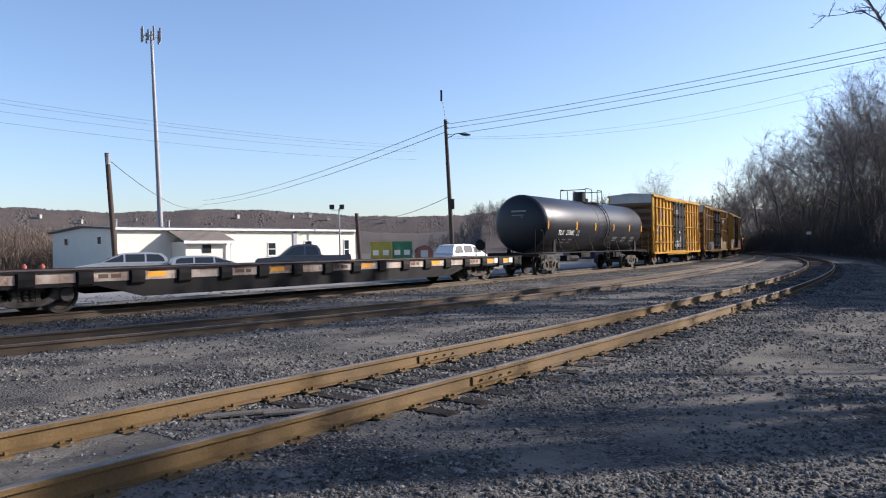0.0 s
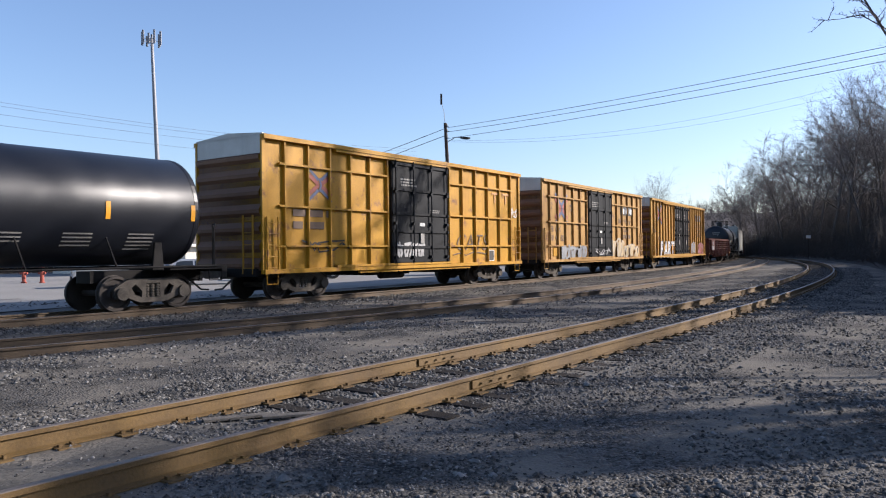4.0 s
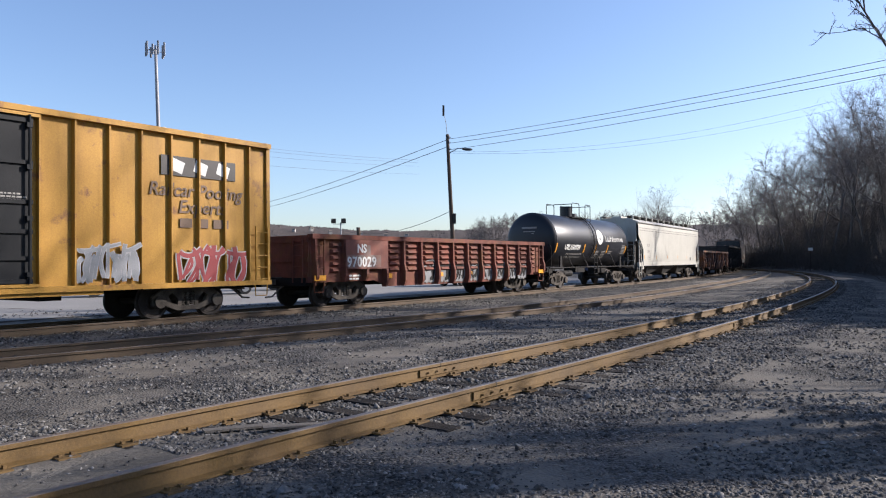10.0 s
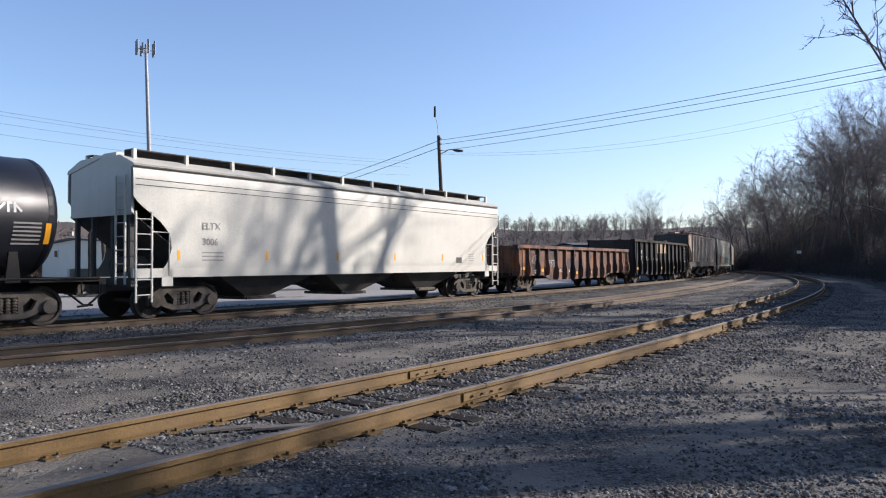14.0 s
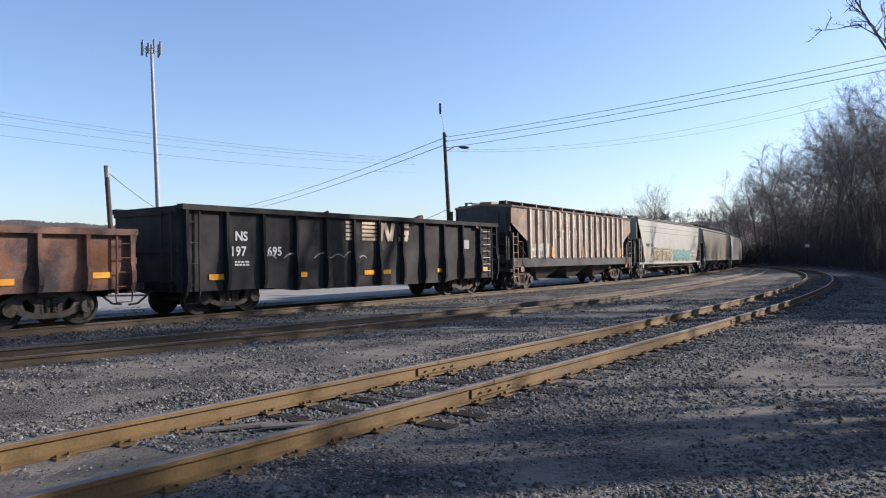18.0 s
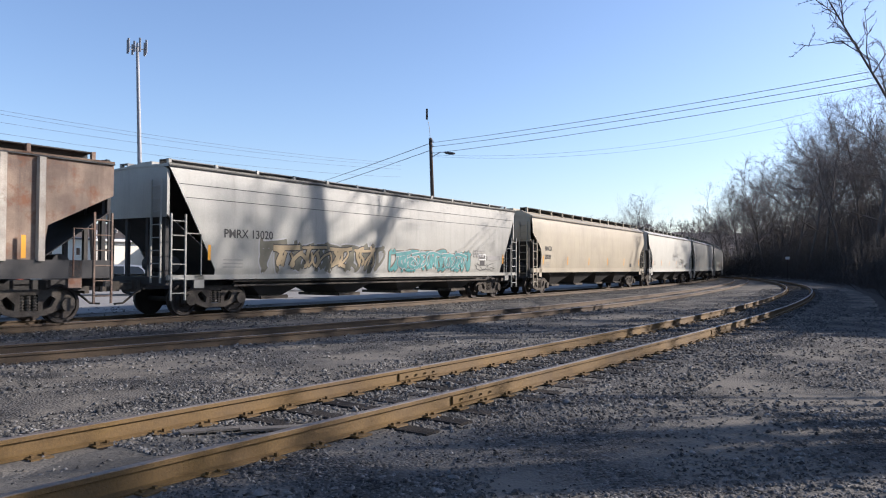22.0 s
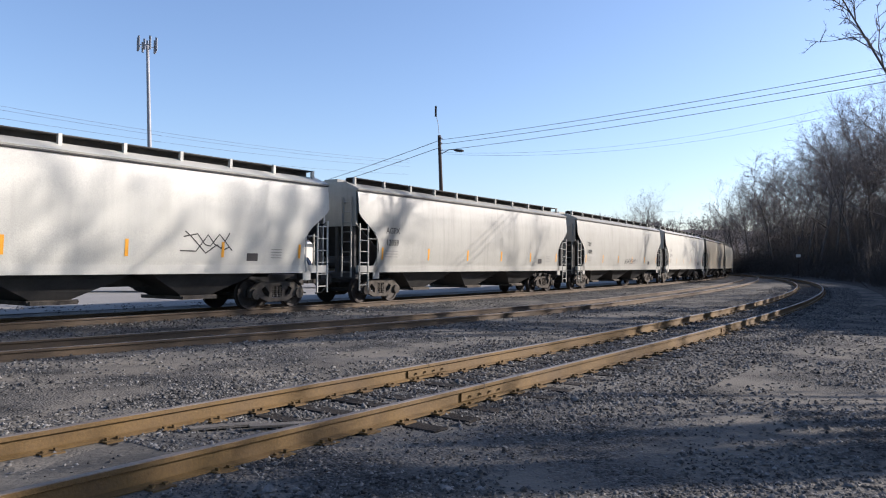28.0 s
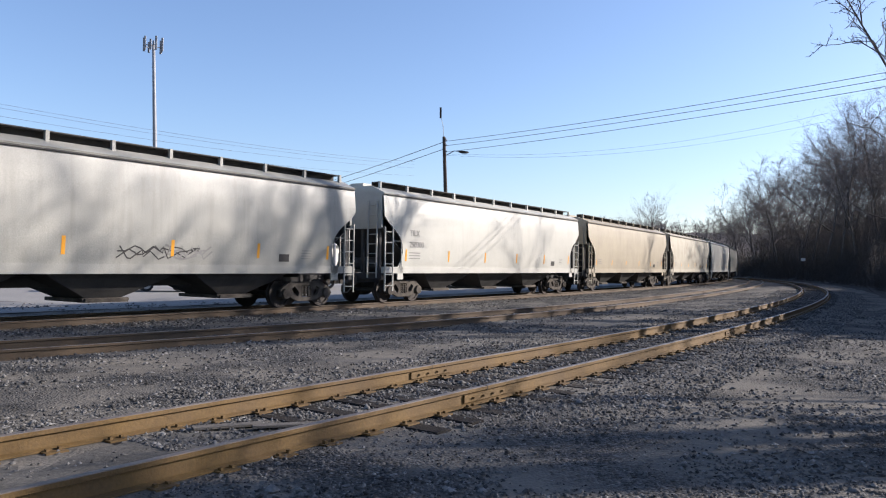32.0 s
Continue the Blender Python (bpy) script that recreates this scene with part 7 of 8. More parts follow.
def warehouse():
    """The long white shed: near corner at its origin, x along the lit front, y along the shaded end."""
    w = tagged(new("warehouse"), "long low white building with a lean-to porch", "building")
    w.matrix_basis = Matrix.Translation((-26.75, 60.95, 0)) @ Matrix.Rotation(math.atan2(0.714, 0.70), 4, "Z")
    Lf, De, H = 24.8, 15.3, 3.55
    bm = bmesh.new()
    box(bm, 0, Lf, 0, 0.25, 0, H)
    front = part("wall", bm, M["wall_white"], w, "sunlit white front wall")
    bm = bmesh.new()
    box(bm, 0, Lf, De - 0.25, De, 0, H)
    part("wall", bm, M["wall_white"], w)
    for x in (0.0, Lf - 0.25):
        bm = bmesh.new()
        loft(bm, [[(xx, 0.25, 0), (xx, De - 0.25, 0), (xx, De - 0.25, H), (xx, De / 2, H + 0.32), (xx, 0.25, H)] for xx in (x, x + 0.25)])
        part("wall", recalc(bm), M["wall_white"], w)
    bm = bmesh.new()
    loft(bm, [[(x, -0.35, H - 0.02), (x, De / 2, H + 0.36), (x, De + 0.35, H - 0.02), (x, De + 0.35, H + 0.12), (x, De / 2, H + 0.52), (x, -0.35, H + 0.12)] for x in (-0.3, Lf + 0.3)])
    roof = part("roof", recalc(bm), M["roof_dark"], w)
    bm = bmesh.new()
    box(bm, -0.32, Lf + 0.32, -0.40, -0.352, H - 0.05, H + 0.13)
    part("fascia", bm, M["trim_white"], roof, "pale fascia board")
    for x, y in ((1.5, 4.0), (6.5, 4.5)):
        bm = bmesh.new()
        tube(bm, (x, y, H + 0.2), (x, y, H + 0.9), 0.12, 0.12, 10)
        tube(bm, (x, y, H + 0.9), (x, y, H + 1.0), 0.2, 0.1, 10)
        part("vent_pipe", bm, M["galvanised"], roof)

    def window(x, z0, z1, ww, name="window"):
        bm = bmesh.new()
        for a, b, c, d in ((x - 0.08, x, z0, z1), (x + ww, x + ww + 0.08, z0, z1), (x - 0.08, x + ww + 0.08, z0 - 0.1, z0), (x - 0.08, x + ww + 0.08, z1, z1 + 0.08), (x, x + ww, (z0 + z1) / 2 - 0.03, (z0 + z1) / 2 + 0.03)):
            box(bm, a, b, -0.06, 0.0, c, d)
        win = part(name, bm, M["trim_white"], w)
        bm = bmesh.new()
        box(bm, x, x + ww, -0.03, 0.002, z0, z1)
        part("pane", bm, M["glass"], win)
    window(14.2, 1.2, 2.35, 0.8)
    window(18.4, 1.75, 2.5, 0.8)
    window(23.3, 0.7, 2.6, 0.6, "door_glazing")
    for y in (3.6, 11.5):
        bm = bmesh.new()
        box(bm, -0.06, 0.0, y - 0.45, y + 0.45, 2.3, 3.1)
        win = part("window", bm, M["trim_white"], w)
        bm = bmesh.new()
        box(bm, -0.09, -0.061, y - 0.35, y + 0.35, 2.4, 3.0)
        part("pane", bm, M["glass"], win)
    # vertical down pipe and stain strip
    bm = bmesh.new()
    box(bm, 17.0, 17.4, -0.10, 0.0, 0.0, H)
    part("down_pipe", bm, M["galvanised"], w)
    # porch with a low gabled roof
    bm = bmesh.new()
    box(bm, 4.6, 8.4, -2.6, 0.0, 0.0, 2.45)
    porch = part("porch", bm, M["wall_white"], w, "small white porch")
    bm = bmesh.new()
    loft(bm, [[(x, -3.1, 2.42), (x, 0.0, 3.40), (x, 0.0, 3.52), (x, -3.1, 2.54)] for x in (4.2, 9.0)])
    proof = part("porch_roof", recalc(bm), M["roof_shingle"], porch, "brown shingled lean-to roof")
    bm = bmesh.new()
    box(bm, 4.2, 9.0, -3.14, -3.10, 2.30, 2.54)
    part("porch_fascia", bm, M["trim_white"], porch)
    bm = bmesh.new()
    box(bm, 6.1, 6.9, -2.66, -2.6, 1.5, 2.2)
    part("porch_window", bm, M["glass"], porch)
    bm = bmesh.new()
    box(bm, 8.6, 8.72, -3.0, -2.88, 0, 2.4)
    part("porch_post", bm, M["trim_white"], porch)
    return w


warehouse()


def pole(name, label, base, top, r0, r1, material=None):
    p = tagged(new(name), label, "pole")
    p.location = (base[0], base[1], 0)
    dx, dy = top[0] - base[0], top[1] - base[1]
    bm = bmesh.new()
    rings = []
    for i in range(9):
        a = i / 8
        r = r0 + (r1 - r0) * a
        rings.append([(dx * a + r * math.cos(k * math.pi / 6), dy * a + r * math.sin(k * math.pi / 6), top[2] * a) for k in range(12)])
    loft(bm, rings)
    recalc(bm)
    part("shaft", bm, material or M["pole_wood"], p, smooth=True)
    return p


# mobile phone mast
mast = pole("phone_mast", "tall slim galvanised mast with antennas on top", (-45.4, 119.9), (-46.63, 119.9, 36.6), 0.46, 0.24, M["galvanised"])
for i in range(3):
    a = i * 2.094 + 0.5
    c = Vector((-1.23, 0, 36.3))
    bm = bmesh.new()
    d = Vector((math.cos(a), math.sin(a), 0))
    e = Vector((-math.sin(a), math.cos(a), 0))
    pipe(bm, [c, c + d * 1.1], 0.06, 6)
    pipe(bm, [c + d * 1.1 - e * 1.0, c + d * 1.1 + e * 1.0], 0.06, 6)
    arm = part("antenna_arm", bm, M["galvanised"], mast)
    for k in (-0.9, 0.0, 0.9):
        bm = bmesh.new()
        q = c + d * 1.2 + e * k
        box(bm, q.x - 0.14, q.x + 0.14, q.y - 0.1, q.y + 0.1, 35.5, 37.7 if k else 37.2)
        part("antenna_panel", bm, M["galvanised"], arm)

# pole with a street lamp and a thin whip on top
lamp = pole("lamp_pole", "dark wooden pole with a street lamp and whip aerial", (0.62, 52.0), (0.19, 52.0, 10.55), 0.17, 0.11)
bm = bmesh.new()
pipe(bm, [(-0.43, 0, 10.4), (-0.5, 0, 11.3), (-0.68, 0, 12.1), (-0.68, 0, 12.3)], 0.02, 6)
aerial = part("whip_aerial", bm, M["galvanised"], lamp)
bm = bmesh.new()
loft(bm, [[(-0.68 + x, y, z) for x, y in ((-0.07, -0.04), (0.07, -0.04), (0.07, 0.04), (-0.07, 0.04))] for z in (11.85, 12.2, 12.6)])
part("aerial_tip", recalc(bm), M["pole_wood"], aerial)
bm = bmesh.new()
pipe(bm, [(-0.36, 0, 9.2), (0.3, -0.1, 9.55), (0.7, -0.2, 9.5)], 0.03, 6)
arm = part("lamp_arm", bm, M["galvanised"], lamp)
bm = bmesh.new()
loft(bm, [[(x, -0.2 - w, z), (x, -0.2 + w, z), (x, -0.2 + w * 0.8, z + h), (x, -0.2 - w * 0.8, z + h)] for x, w, z, h in ((0.6, 0.06, 9.44, 0.1), (0.85, 0.15, 9.38, 0.16), (1.15, 0.15, 9.37, 0.14), (1.3, 0.06, 9.4, 0.08))])
part("lamp_head", recalc(bm), M["steel_dark"], arm)
for z in (9.5, 9.95, 10.3):
    bm = bmesh.new()
    box(bm, -0.5, -0.2, -0.05, 0.05, z - 0.02, z + 0.05)
    tube(bm, (-0.3, -0.1, z), (-0.3, -0.1, z + 0.14), 0.05, 0.04, 8)
    part("insulator", bm, M["galvanised"], lamp)
bm = bmesh.new()
box(bm, -0.1, 0.12, -0.2, 0.2, 4.3, 5.0)
part("junction_box", bm, M["steel_dark"], lamp)

lpole = pole("utility_pole", "weathered wooden utility pole beside the white building", (-22.0, 49.96), (-22.54, 49.96, 8.3), 0.18, 0.15)
bm = bmesh.new()
tube(bm, (-0.35, -0.25, 7.5), (-0.35, -0.25, 8.2), 0.14, 0.14, 10)
box(bm, -0.45, -0.2, -0.3, 0.1, 7.7, 7.8)
part("transformer_can", bm, M["galvanised"], lpole)
pole("utility_pole", "short dark wooden pole at the corner of the building", (-7.45, 66.0), (-7.73, 65.98, 4.8), 0.2, 0.17)
pole("utility_pole", "utility pole among the trees on the bank", (27.5, 25.5), (27.5, 25.5, 11.0), 0.16, 0.12)
flood = pole("floodlight_pole", "steel pole with two dark floodlights", (-10.5, 75.0), (-10.54, 75.0, 5.75), 0.09, 0.07, M["galvanised"])
bm = bmesh.new()
pipe(bm, [(-0.8, 0, 5.6), (0.35, 0, 5.6)], 0.03, 6)
fa = part("cross_arm", bm, M["galvanised"], flood)
for x in (-0.72, 0.28):
    bm = bmesh.new()
    loft(bm, [[(x - a, y, 5.9 - a), (x + a, y, 5.9 - a), (x + a, y, 5.9 + a), (x - a, y, 5.9 + a)] for y, a in ((-0.3, 0.24), (0.15, 0.12))])
    part("floodlight", recalc(bm), M["steel_dark"], fa)


def wire(a, b, sag, r=0.018, n=14):
    a, b = Vector(a), Vector(b)
    bm = bmesh.new()
    pts = []
    for i in range(n + 1):
        f = i / n
        p = a.lerp(b, f)
        p.z -= sag * 4 * f * (1 - f)
        pts.append(p)
    pipe(bm, pts, r, 5)
    return tagged(part("overhead_wire", bm, M["wire"]), "thin dark overhead power wire", "wire", "overhead wires")


for z0, z1 in ((10.2, 10.85), (9.9, 10.55), (9.45, 10.27)):
    wire((0.25, 51.9, z0), (27.5, 25.5, z1), 0.35, 0.015)
for z0, z1, y in ((9.35, 11.3, 46), (9.25, 10.8, 46)):
    wire((0.3, 52.0, z0), (24.0, y, z1), 0.9, 0.006)
for z0, z1 in ((10.2, 11.4), (9.7, 10.6)):
    wire((0.2, 52.1, z0), (-45.5, 141.0, z1), 1.0, 0.022)
wire((-22.5, 50, 7.9), (-45.5, 141.0, 10.4), 1.6, 0.025)
wire((0.4, 52.0, 5.2), (-10.5, 75.0, 5.0), 0.9, 0.02)
for k, (z0, z1) in enumerate(((20.9, 25.2), (20.4, 24.6), (19.3, 23.8), (17.9, 22.0))):
    wire((-62.0, 90.0, z0 + 1.0), (-6.0, 170.0, z1), 1.2, 0.017)


# ---- vehicles
def wheel(car, x, y, r=0.36):
    bm = bmesh.new()
    tube(bm, (x, y - 0.11, r), (x, y + 0.11, r), r, r, 18)
    w = part("wheel", bm, M["rubber"], car)
    bm = bmesh.new()
    tube(bm, (x, y - 0.125, r), (x, y + 0.125, r), r * 0.6, r * 0.6, 14)
    part("rim", bm, M["car_silver"], w)


def vehicle(name, label, loc, turn, skin, profile, cabin, length, width, windows, wheels, wr=0.36):
    """Body and cabin from side outlines in x, z; the nose points along +x."""
    v = tagged(new(name), label, "vehicle", "parked vehicles")
    v.matrix_basis = Matrix.Translation((*loc, 0.02)) @ Matrix.Rotation(radians(turn), 4, "Z")
    hw = width / 2
    bm = bmesh.new()
    poly_prism(bm, profile, -hw, hw)
    bmesh.ops.bevel(bm, geom=[e for e in bm.edges if abs(e.verts[0].co.y - e.verts[1].co.y) < 0.01], offset=0.06, segments=2, affect="EDGES")
    part("body", bm, skin, v, smooth=False)
    for x in wheels:
        for sd in (-1, 1):
            bm = bmesh.new()
            arch = [(x + (wr + 0.07) * math.cos(math.pi * q / 8), wr + (wr + 0.07) * math.sin(math.pi * q / 8)) for q in range(9)]
            poly_prism(bm, arch, sd * (hw - 0.05), sd * (hw + 0.006))
            part("wheel_arch", bm, M["rubber"], v)
    bm = bmesh.new()
    zmin, zmax = min(z for _, z in cabin), max(z for _, z in cabin)
    k = lambda z: hw - 0.04 - 0.2 * (z - zmin) / (zmax - zmin)
    loft(bm, [[(x, -k(z), z) for x, z in cabin], [(x, k(z), z) for x, z in cabin]])
    part("cabin", recalc(bm), skin, v)
    for pts in windows:
        for s in (-1, 1):
            bm = bmesh.new()
            vs = [bm.verts.new((x, s * (k(z) + 0.008), z)) for x, z in pts]
            bm.faces.new(vs)
            part("side_window", recalc(bm), M["glass"], v)
    xs = sorted(cabin, key=lambda p: p[0])
    for (xa, za), (xb, zb), sgn in ((cabin[0], cabin[2], -1), (cabin[-1], cabin[-2], 1)):
        bm = bmesh.new()
        n = Vector((zb - za, 0, -(xb - xa))).normalized() * 0.012
        if n.x * sgn < 0:
            n = -n
        vs = []
        for f, s in ((0.08, -1), (0.08, 1), (0.9, 1), (0.9, -1)):
            x, z = xa + (xb - xa) * f, za + (zb - za) * f
            vs.append(bm.verts.new((x + n.x, s * (k(z) - 0.08), z + n.z)))
        bm.faces.new(vs)
        part("windscreen", recalc(bm), M["glass"], v)
    for x in wheels:
        for s in (-1, 1):
            wheel(v, x, s * (hw - 0.08), wr)
    hl = length / 2
    for s in (-0.62, 0.62):
        bm = bmesh.new()
        box(bm, hl - 0.06, hl + 0.02, s * hw - 0.16, s * hw + 0.16, 0.66, 0.82)
        part("headlight", bm, M["lamp_glass"], v)
        bm = bmesh.new()
        box(bm, -hl - 0.02, -hl + 0.06, s * hw - 0.12, s * hw + 0.12, 0.75, 0.98)
        part("tail_light", bm, M["paint_red"], v)
    bm = bmesh.new()
    box(bm, hl - 0.1, hl + 0.06, -hw + 0.1, hw - 0.1, 0.36, 0.55)
    part("bumper", bm, M["steel_dark"], v)
    return v


def pickup(label, loc, turn, skin):
    prof = [(-2.85, 0.5), (-2.4, 0.42), (2.5, 0.42), (2.82, 0.5), (2.88, 0.72), (2.84, 0.98), (2.7, 1.1), (1.4, 1.2), (-1.0, 1.2), (-1.02, 1.24), (-2.82, 1.24), (-2.87, 1.0)]
    cab = [(-1.05, 1.2), (-0.98, 1.6), (-0.8, 1.87), (-0.3, 1.93), (0.35, 1.92), (0.7, 1.82), (1.5, 1.2)]
    win = [[(-0.88, 1.27), (-0.84, 1.56), (-0.7, 1.77), (-0.12, 1.81), (-0.12, 1.27)], [(0.0, 1.27), (0.0, 1.81), (0.34, 1.8), (0.64, 1.72), (1.2, 1.27)]]
    v = vehicle("pickup_truck", label, loc, turn, skin, prof, cab, 5.7, 1.95, win, (-1.75, 1.85), 0.40)
    bm = bmesh.new()
    for x in (-2.8, -1.1):
        box(bm, x - 0.03, x + 0.03, -0.85, 0.85, 1.2, 1.28)
    part("bed_rim", bm, M["steel_dark"], v)
    return v


def estate(name, label, loc, turn, skin, tall=0.0):
    z = 1.0 + tall * 0.4
    prof = [(-2.28, 0.45), (-1.9, 0.36), (1.95, 0.36), (2.26, 0.45), (2.33, 0.62), (2.28, 0.78), (2.05, 0.9), (1.05, z + 0.02), (-2.1, z + 0.02), (-2.3, z - 0.12), (-2.34, 0.7)]
    t = z + 0.42 + tall * 0.3
    cab = [(-2.2, z), (-2.08, z + 0.3), (-1.85, t + 0.06), (-1.3, t + 0.11), (-0.4, t + 0.11), (0.05, t + 0.05), (1.15, z)]
    win = [[(-2.0, z + 0.07), (-1.92, z + 0.28), (-1.72, t), (-1.12, t + 0.02), (-1.12, z + 0.07)], [(-1.03, z + 0.07), (-1.03, t + 0.02), (-0.12, t + 0.02), (-0.12, z + 0.07)],
           [(-0.03, z + 0.07), (-0.03, t + 0.01), (0.08, t - 0.02), (0.92, z + 0.07)]]
    return vehicle(name, label, loc, turn, skin, prof, cab, 4.6, 1.8, win, (-1.4, 1.4), 0.33 + tall * 0.05)


pickup("dark slate crew-cab pickup parked by the white building", (-8.75, 46.0), 196, M["car_slate"])
estate("sport_utility", "white sport utility car parked by a wooden pole", (1.4, 51.0), 48, M["car_white"], 0.4)
estate("sport_utility", "silver sport utility car with dark windows", (-16.6, 38.3), 208, M["car_silver"], 0.05)
estate("sedan", "silver saloon car parked beside a dark car", (-12.2, 39.4), 25, M["car_silver"], -0.25)


def hydrant(x, y):
    h = tagged(new("hydrant"), "bright red hydrant at the edge of the lot", "hydrant", "red hydrants")
    h.matrix_basis = Matrix.Translation((x, y, 0.02)) @ Matrix.Scale(0.85, 4)
    bm = bmesh.new()
    loft(bm, [[(r * math.cos(k * math.pi / 5), r * math.sin(k * math.pi / 5), z) for k in range(10)] for z, r in ((0, 0.2), (0.08, 0.2), (0.1, 0.14), (0.85, 0.14), (0.88, 0.19), (0.98, 0.18), (1.1, 0.08), (1.16, 0.05))])
    part("barrel", recalc(bm), M["paint_red"], h)
    for s in (-1, 1):
        bm = bmesh.new()
        tube(bm, (s * 0.12, 0, 0.7), (s * 0.26, 0, 0.7), 0.08, 0.08, 10)
        part("nozzle", bm, M["paint_red"], h)


hydrant(-25.4, 45.0)
hydrant(-24.3, 45.0)


def container(label, x, y, turn, skin, w, h):
    c = tagged(new("dumpster"), label, "container")
    c.matrix_basis = Matrix.Translation((x, y, 0)) @ Matrix.Rotation(radians(turn), 4, "Z")
    bm = bmesh.new()
    box(bm, -w / 2, w / 2, -1.1, 1.1, 0.15, h)
    part("body", bm, skin, c)
    n = int(w / 0.45)
    for i in range(n + 1):
        bm = bmesh.new()
        xx = -w / 2 + w * i / n
        box(bm, xx - 0.06, xx + 0.06, -1.2, -1.1, 0.15, h)
        part("rib", bm, skin, c)
    bm = bmesh.new()
    box(bm, -w / 2 - 0.05, w / 2 + 0.05, -1.22, 1.15, h, h + 0.12)
    part("rim", bm, skin, c)
    for i in range(2):
        plate("panel", c, -w / 2 + 0.2 + i * w / 2, -w / 2 + 0.9 + i * w / 2, 0.9, 1.5, -1.205, M["trim_white"])
    return c


container("yellow-green ribbed waste container", -7.6, 89.8, 4, M["bin_yellow"], 2.4, 2.4)
container("green ribbed waste container", -5.1, 90.2, 4, M["bin_green"], 2.3, 2.4)


def garden_shed():
    s = tagged(new("garden_shed"), "small red barn-shaped shed", "shed")
    s.matrix_basis = Matrix.Translation((-2.65, 95, 0)) @ Matrix.Rotation(0.1, 4, "Z")
    prof = [(-1.1, 0), (1.1, 0), (1.1, 1.25), (0.75, 1.75), (0, 2.05), (-0.75, 1.75), (-1.1, 1.25)]
    bm = bmesh.new()
    poly_prism(bm, prof, -1.2, 1.2)
    part("wall", bm, M["shed_red"], s)
    bm = bmesh.new()
    loft(bm, [[(x * 1.06, y, z + 0.03) for x, z in prof[2:]] for y in (-1.28, 1.28)], close=False)
    part("roof", recalc(bm), M["roof_dark"], s)
    plate("shed_door", s, -0.45, 0.45, 0.05, 1.4, -1.21, M["trim_white"])


garden_shed()


mat("house_wall", (0.40, 0.38, 0.35), (0.30, 0.28, 0.26), 0.8, scale=0.5, fine=8, bump=0.0)


def small_house(x, y, z, turn, label):
    h = tagged(new("house"), label, "house", "houses on the far hill")
    h.matrix_basis = Matrix.Translation((x, y, z)) @ Matrix.Rotation(turn, 4, "Z") @ Matrix.Scale(rh.uniform(0.4, 0.6), 4)
    bm = bmesh.new()
    box(bm, -3.2, 3.2, -2.5, 2.5, -4, 2.4)
    part("wall", bm, M["house_wall"], h)
    bm = bmesh.new()
    loft(bm, [[(x_, -2.9, 2.3), (x_, 0, 4.2), (x_, 2.9, 2.3)] for x_ in (-3.6, 3.6)])
    part("roof", recalc(bm), M["roof_shingle"], h)
    for i in (-2, 0, 2):
        bm = bmesh.new()
        box(bm, i - 0.4, i + 0.4, -2.56, -2.5, 0.5, 1.8)
        part("window", bm, M["glass"], h)


rh = random.Random(3)
for a, f in ((-28.5, 0.8), (-26, 0.72), (-22.5, 0.78), (-15.5, 0.82), (-11.5, 0.86), (-10.2, 0.9), (-8.8, 0.84), (-6.5, 0.88), (-4.6, 0.8), (-3.0, 0.85)):
    d = 640 + 140 * (f - 0.25)
    small_house(d * math.sin(radians(a)), d * math.cos(radians(a)), far_profile(a) * (f - 0.02), rh.uniform(-0.6, 0.6), "small pale house among the trees on the hill")

# little white sign at the foot of the bank
sign = tagged(new("track_sign"), "small white sign on a post at the bank", "sign")
p = Vector((45.2, 92.6, 0.0))
sign.location = (p.x, p.y, ground_z(p.x, p.y))
bm = bmesh.new()
box(bm, -0.03, 0.03, -0.03, 0.03, -0.3, 3.0)
part("post", bm, M["steel_dark"], sign)
plate("board", sign, -0.28, 0.28, 2.66, 3.02, -0.04, M["trim_white"])


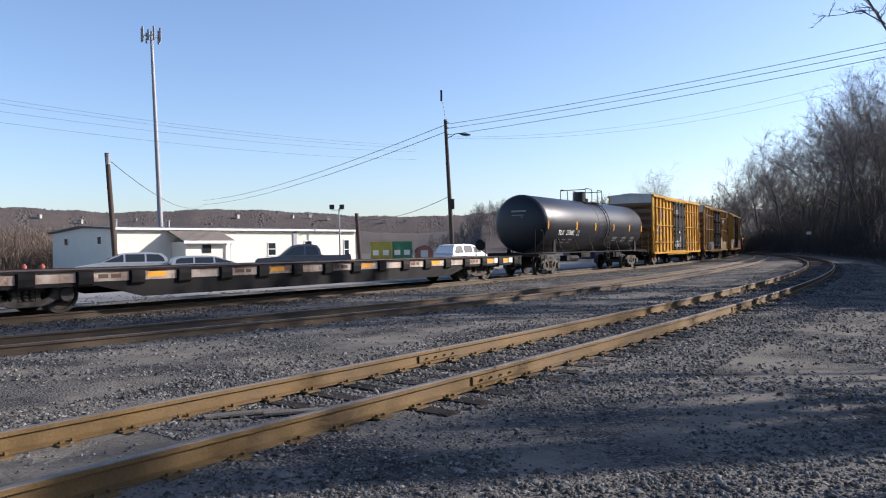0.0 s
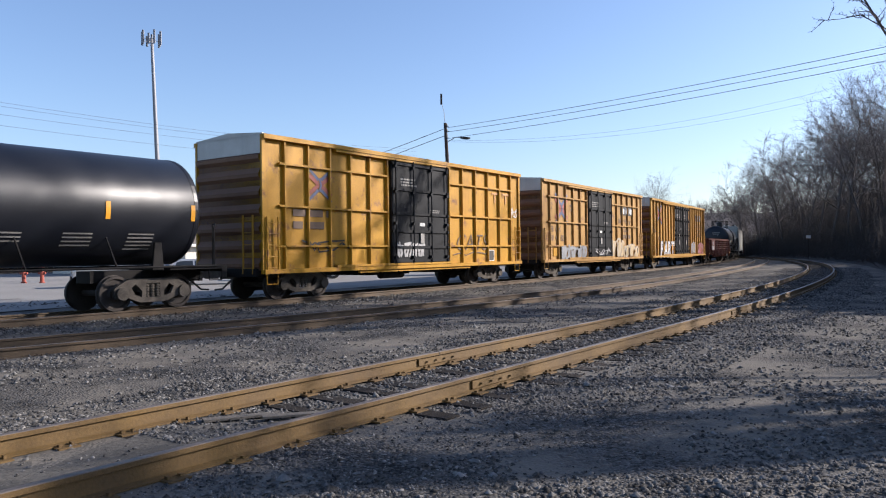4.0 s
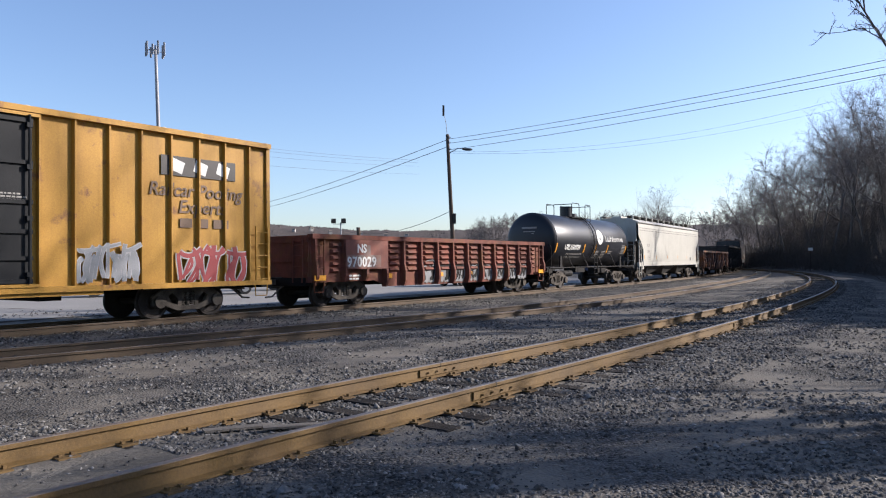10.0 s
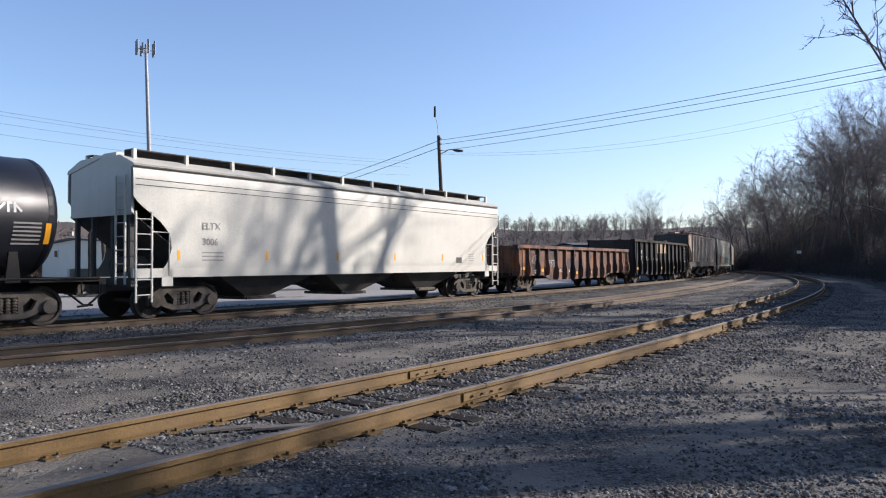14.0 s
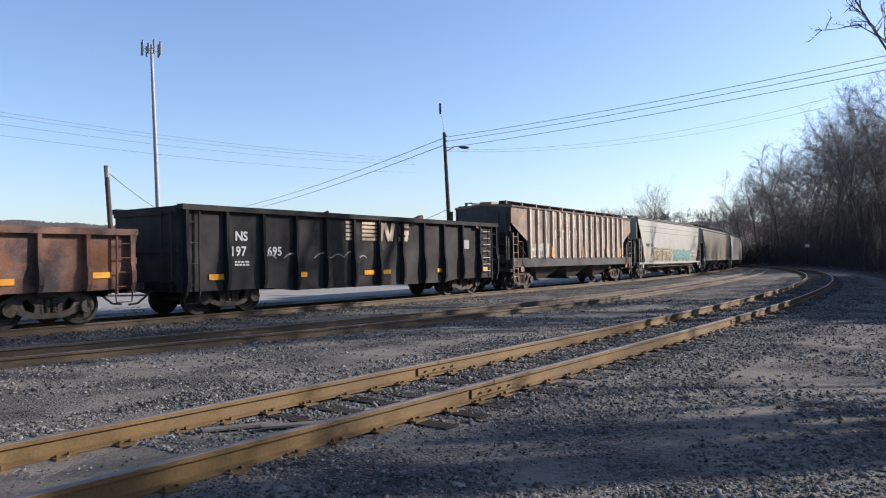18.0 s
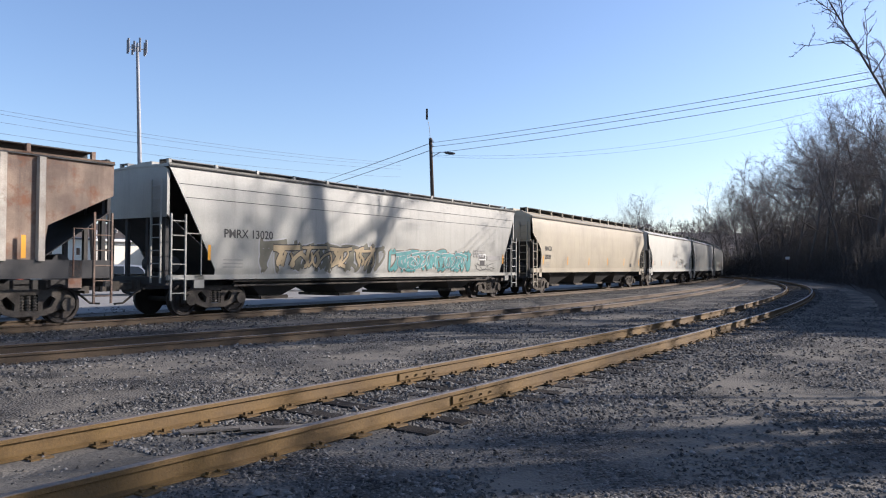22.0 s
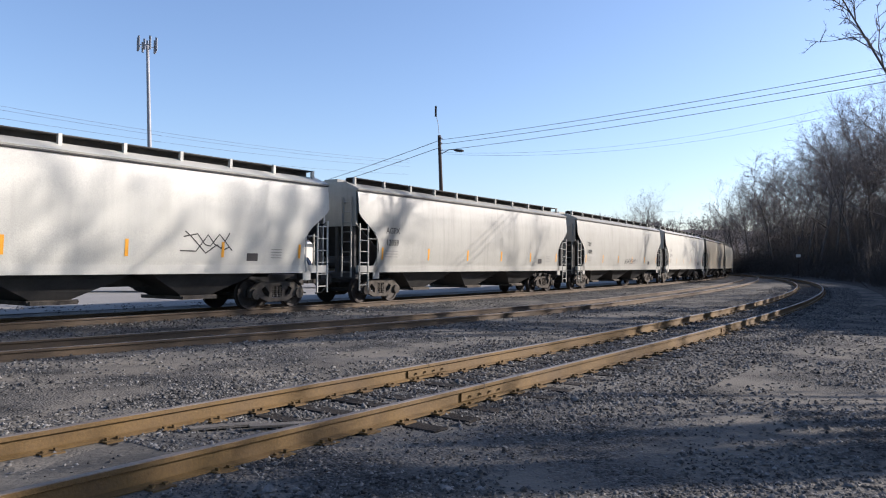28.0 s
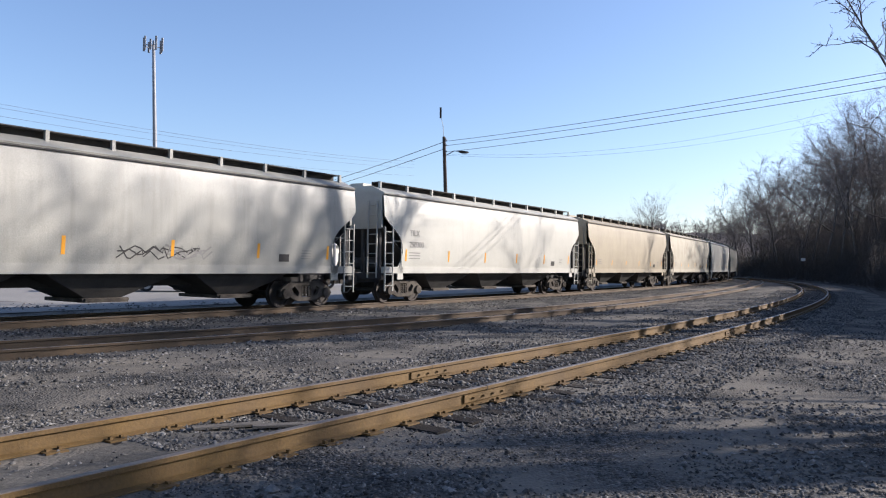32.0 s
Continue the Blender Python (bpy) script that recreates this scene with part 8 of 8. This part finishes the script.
# long dark shed beyond the curve, its near side in shade
def long_shed():
    shed = tagged(new("storage_shed"), "long dark shed in shade beyond the curve", "shed")
    shed.matrix_basis = Matrix.Translation((17.0, 93.0, 0)) @ Matrix.Rotation(0.30, 4, "Z")
    for x0, x1, h in ((0.0, 10.5, 3.9), (10.5, 15.5, 2.9)):
        bm = bmesh.new()
        box(bm, x0, x1, 0, 5.0, -0.3, h)
        part("wall", bm, M["car_navy"], shed, "dark blue-grey sheet wall")
        bm = bmesh.new()
        loft(bm, [[(x, -0.25, h), (x, 2.5, h + 0.35), (x, 5.25, h), (x, 2.5, h + 0.2)] for x in (x0, x1 + 0.002)])
        part("roof", recalc(bm), M["roof_dark"], shed)
    for x in (2.0, 6.0, 12.0):
        bm = bmesh.new()
        box(bm, x, x + 2.2, -0.05, 0.0, 0, 2.5)
        part("shed_door", bm, M["roof_dark"], shed)


long_shed()


# ---------------------------------------------------------------- movement of the train
# seconds, metres rolled since six seconds
ROLLED = ((0.0, -51.98), (1.0, -43.33), (3.0, -26.03), (6.0, 0.0), (8.5, 21.61), (10.5, 38.91), (12.5, 56.39), (16.0, 86.95), (18.0, 104.26),
          (20.0, 121.37), (22.0, 138.5), (24.5, 160.08), (25.5, 168.81), (27.5, 186.39), (28.5, 195.14), (29.5, 203.92), (31.0, 217.03), (32.0, 225.78))


def rolled(t):
    return float(np.interp(t, [a for a, _ in ROLLED], [b for _, b in ROLLED]))


def car_pose(t, middle, half):
    s = middle - rolled(t)
    a, b = main_line.at(s - half, 0, RAIL), main_line.at(s + half, 0, RAIL)
    d = b - a
    return Matrix.Translation((a + b) / 2) @ Matrix.Rotation(math.atan2(d.y, d.x), 4, "Z")


def motions():
    for car, middle, half in CARS:
        walk(car, [(t * 0.5, car_pose(t * 0.5, middle, half)) for t in range(65)])
    spin = [(k / 15, -math.degrees(rolled(k / 15) / WHEEL_R)) for k in range(481)]
    for wheel, x in WHEELS:
        walk(wheel, [(t, pose(x, 0, WHEEL_R, 0, a, 0)) for t, a in spin])


motions()
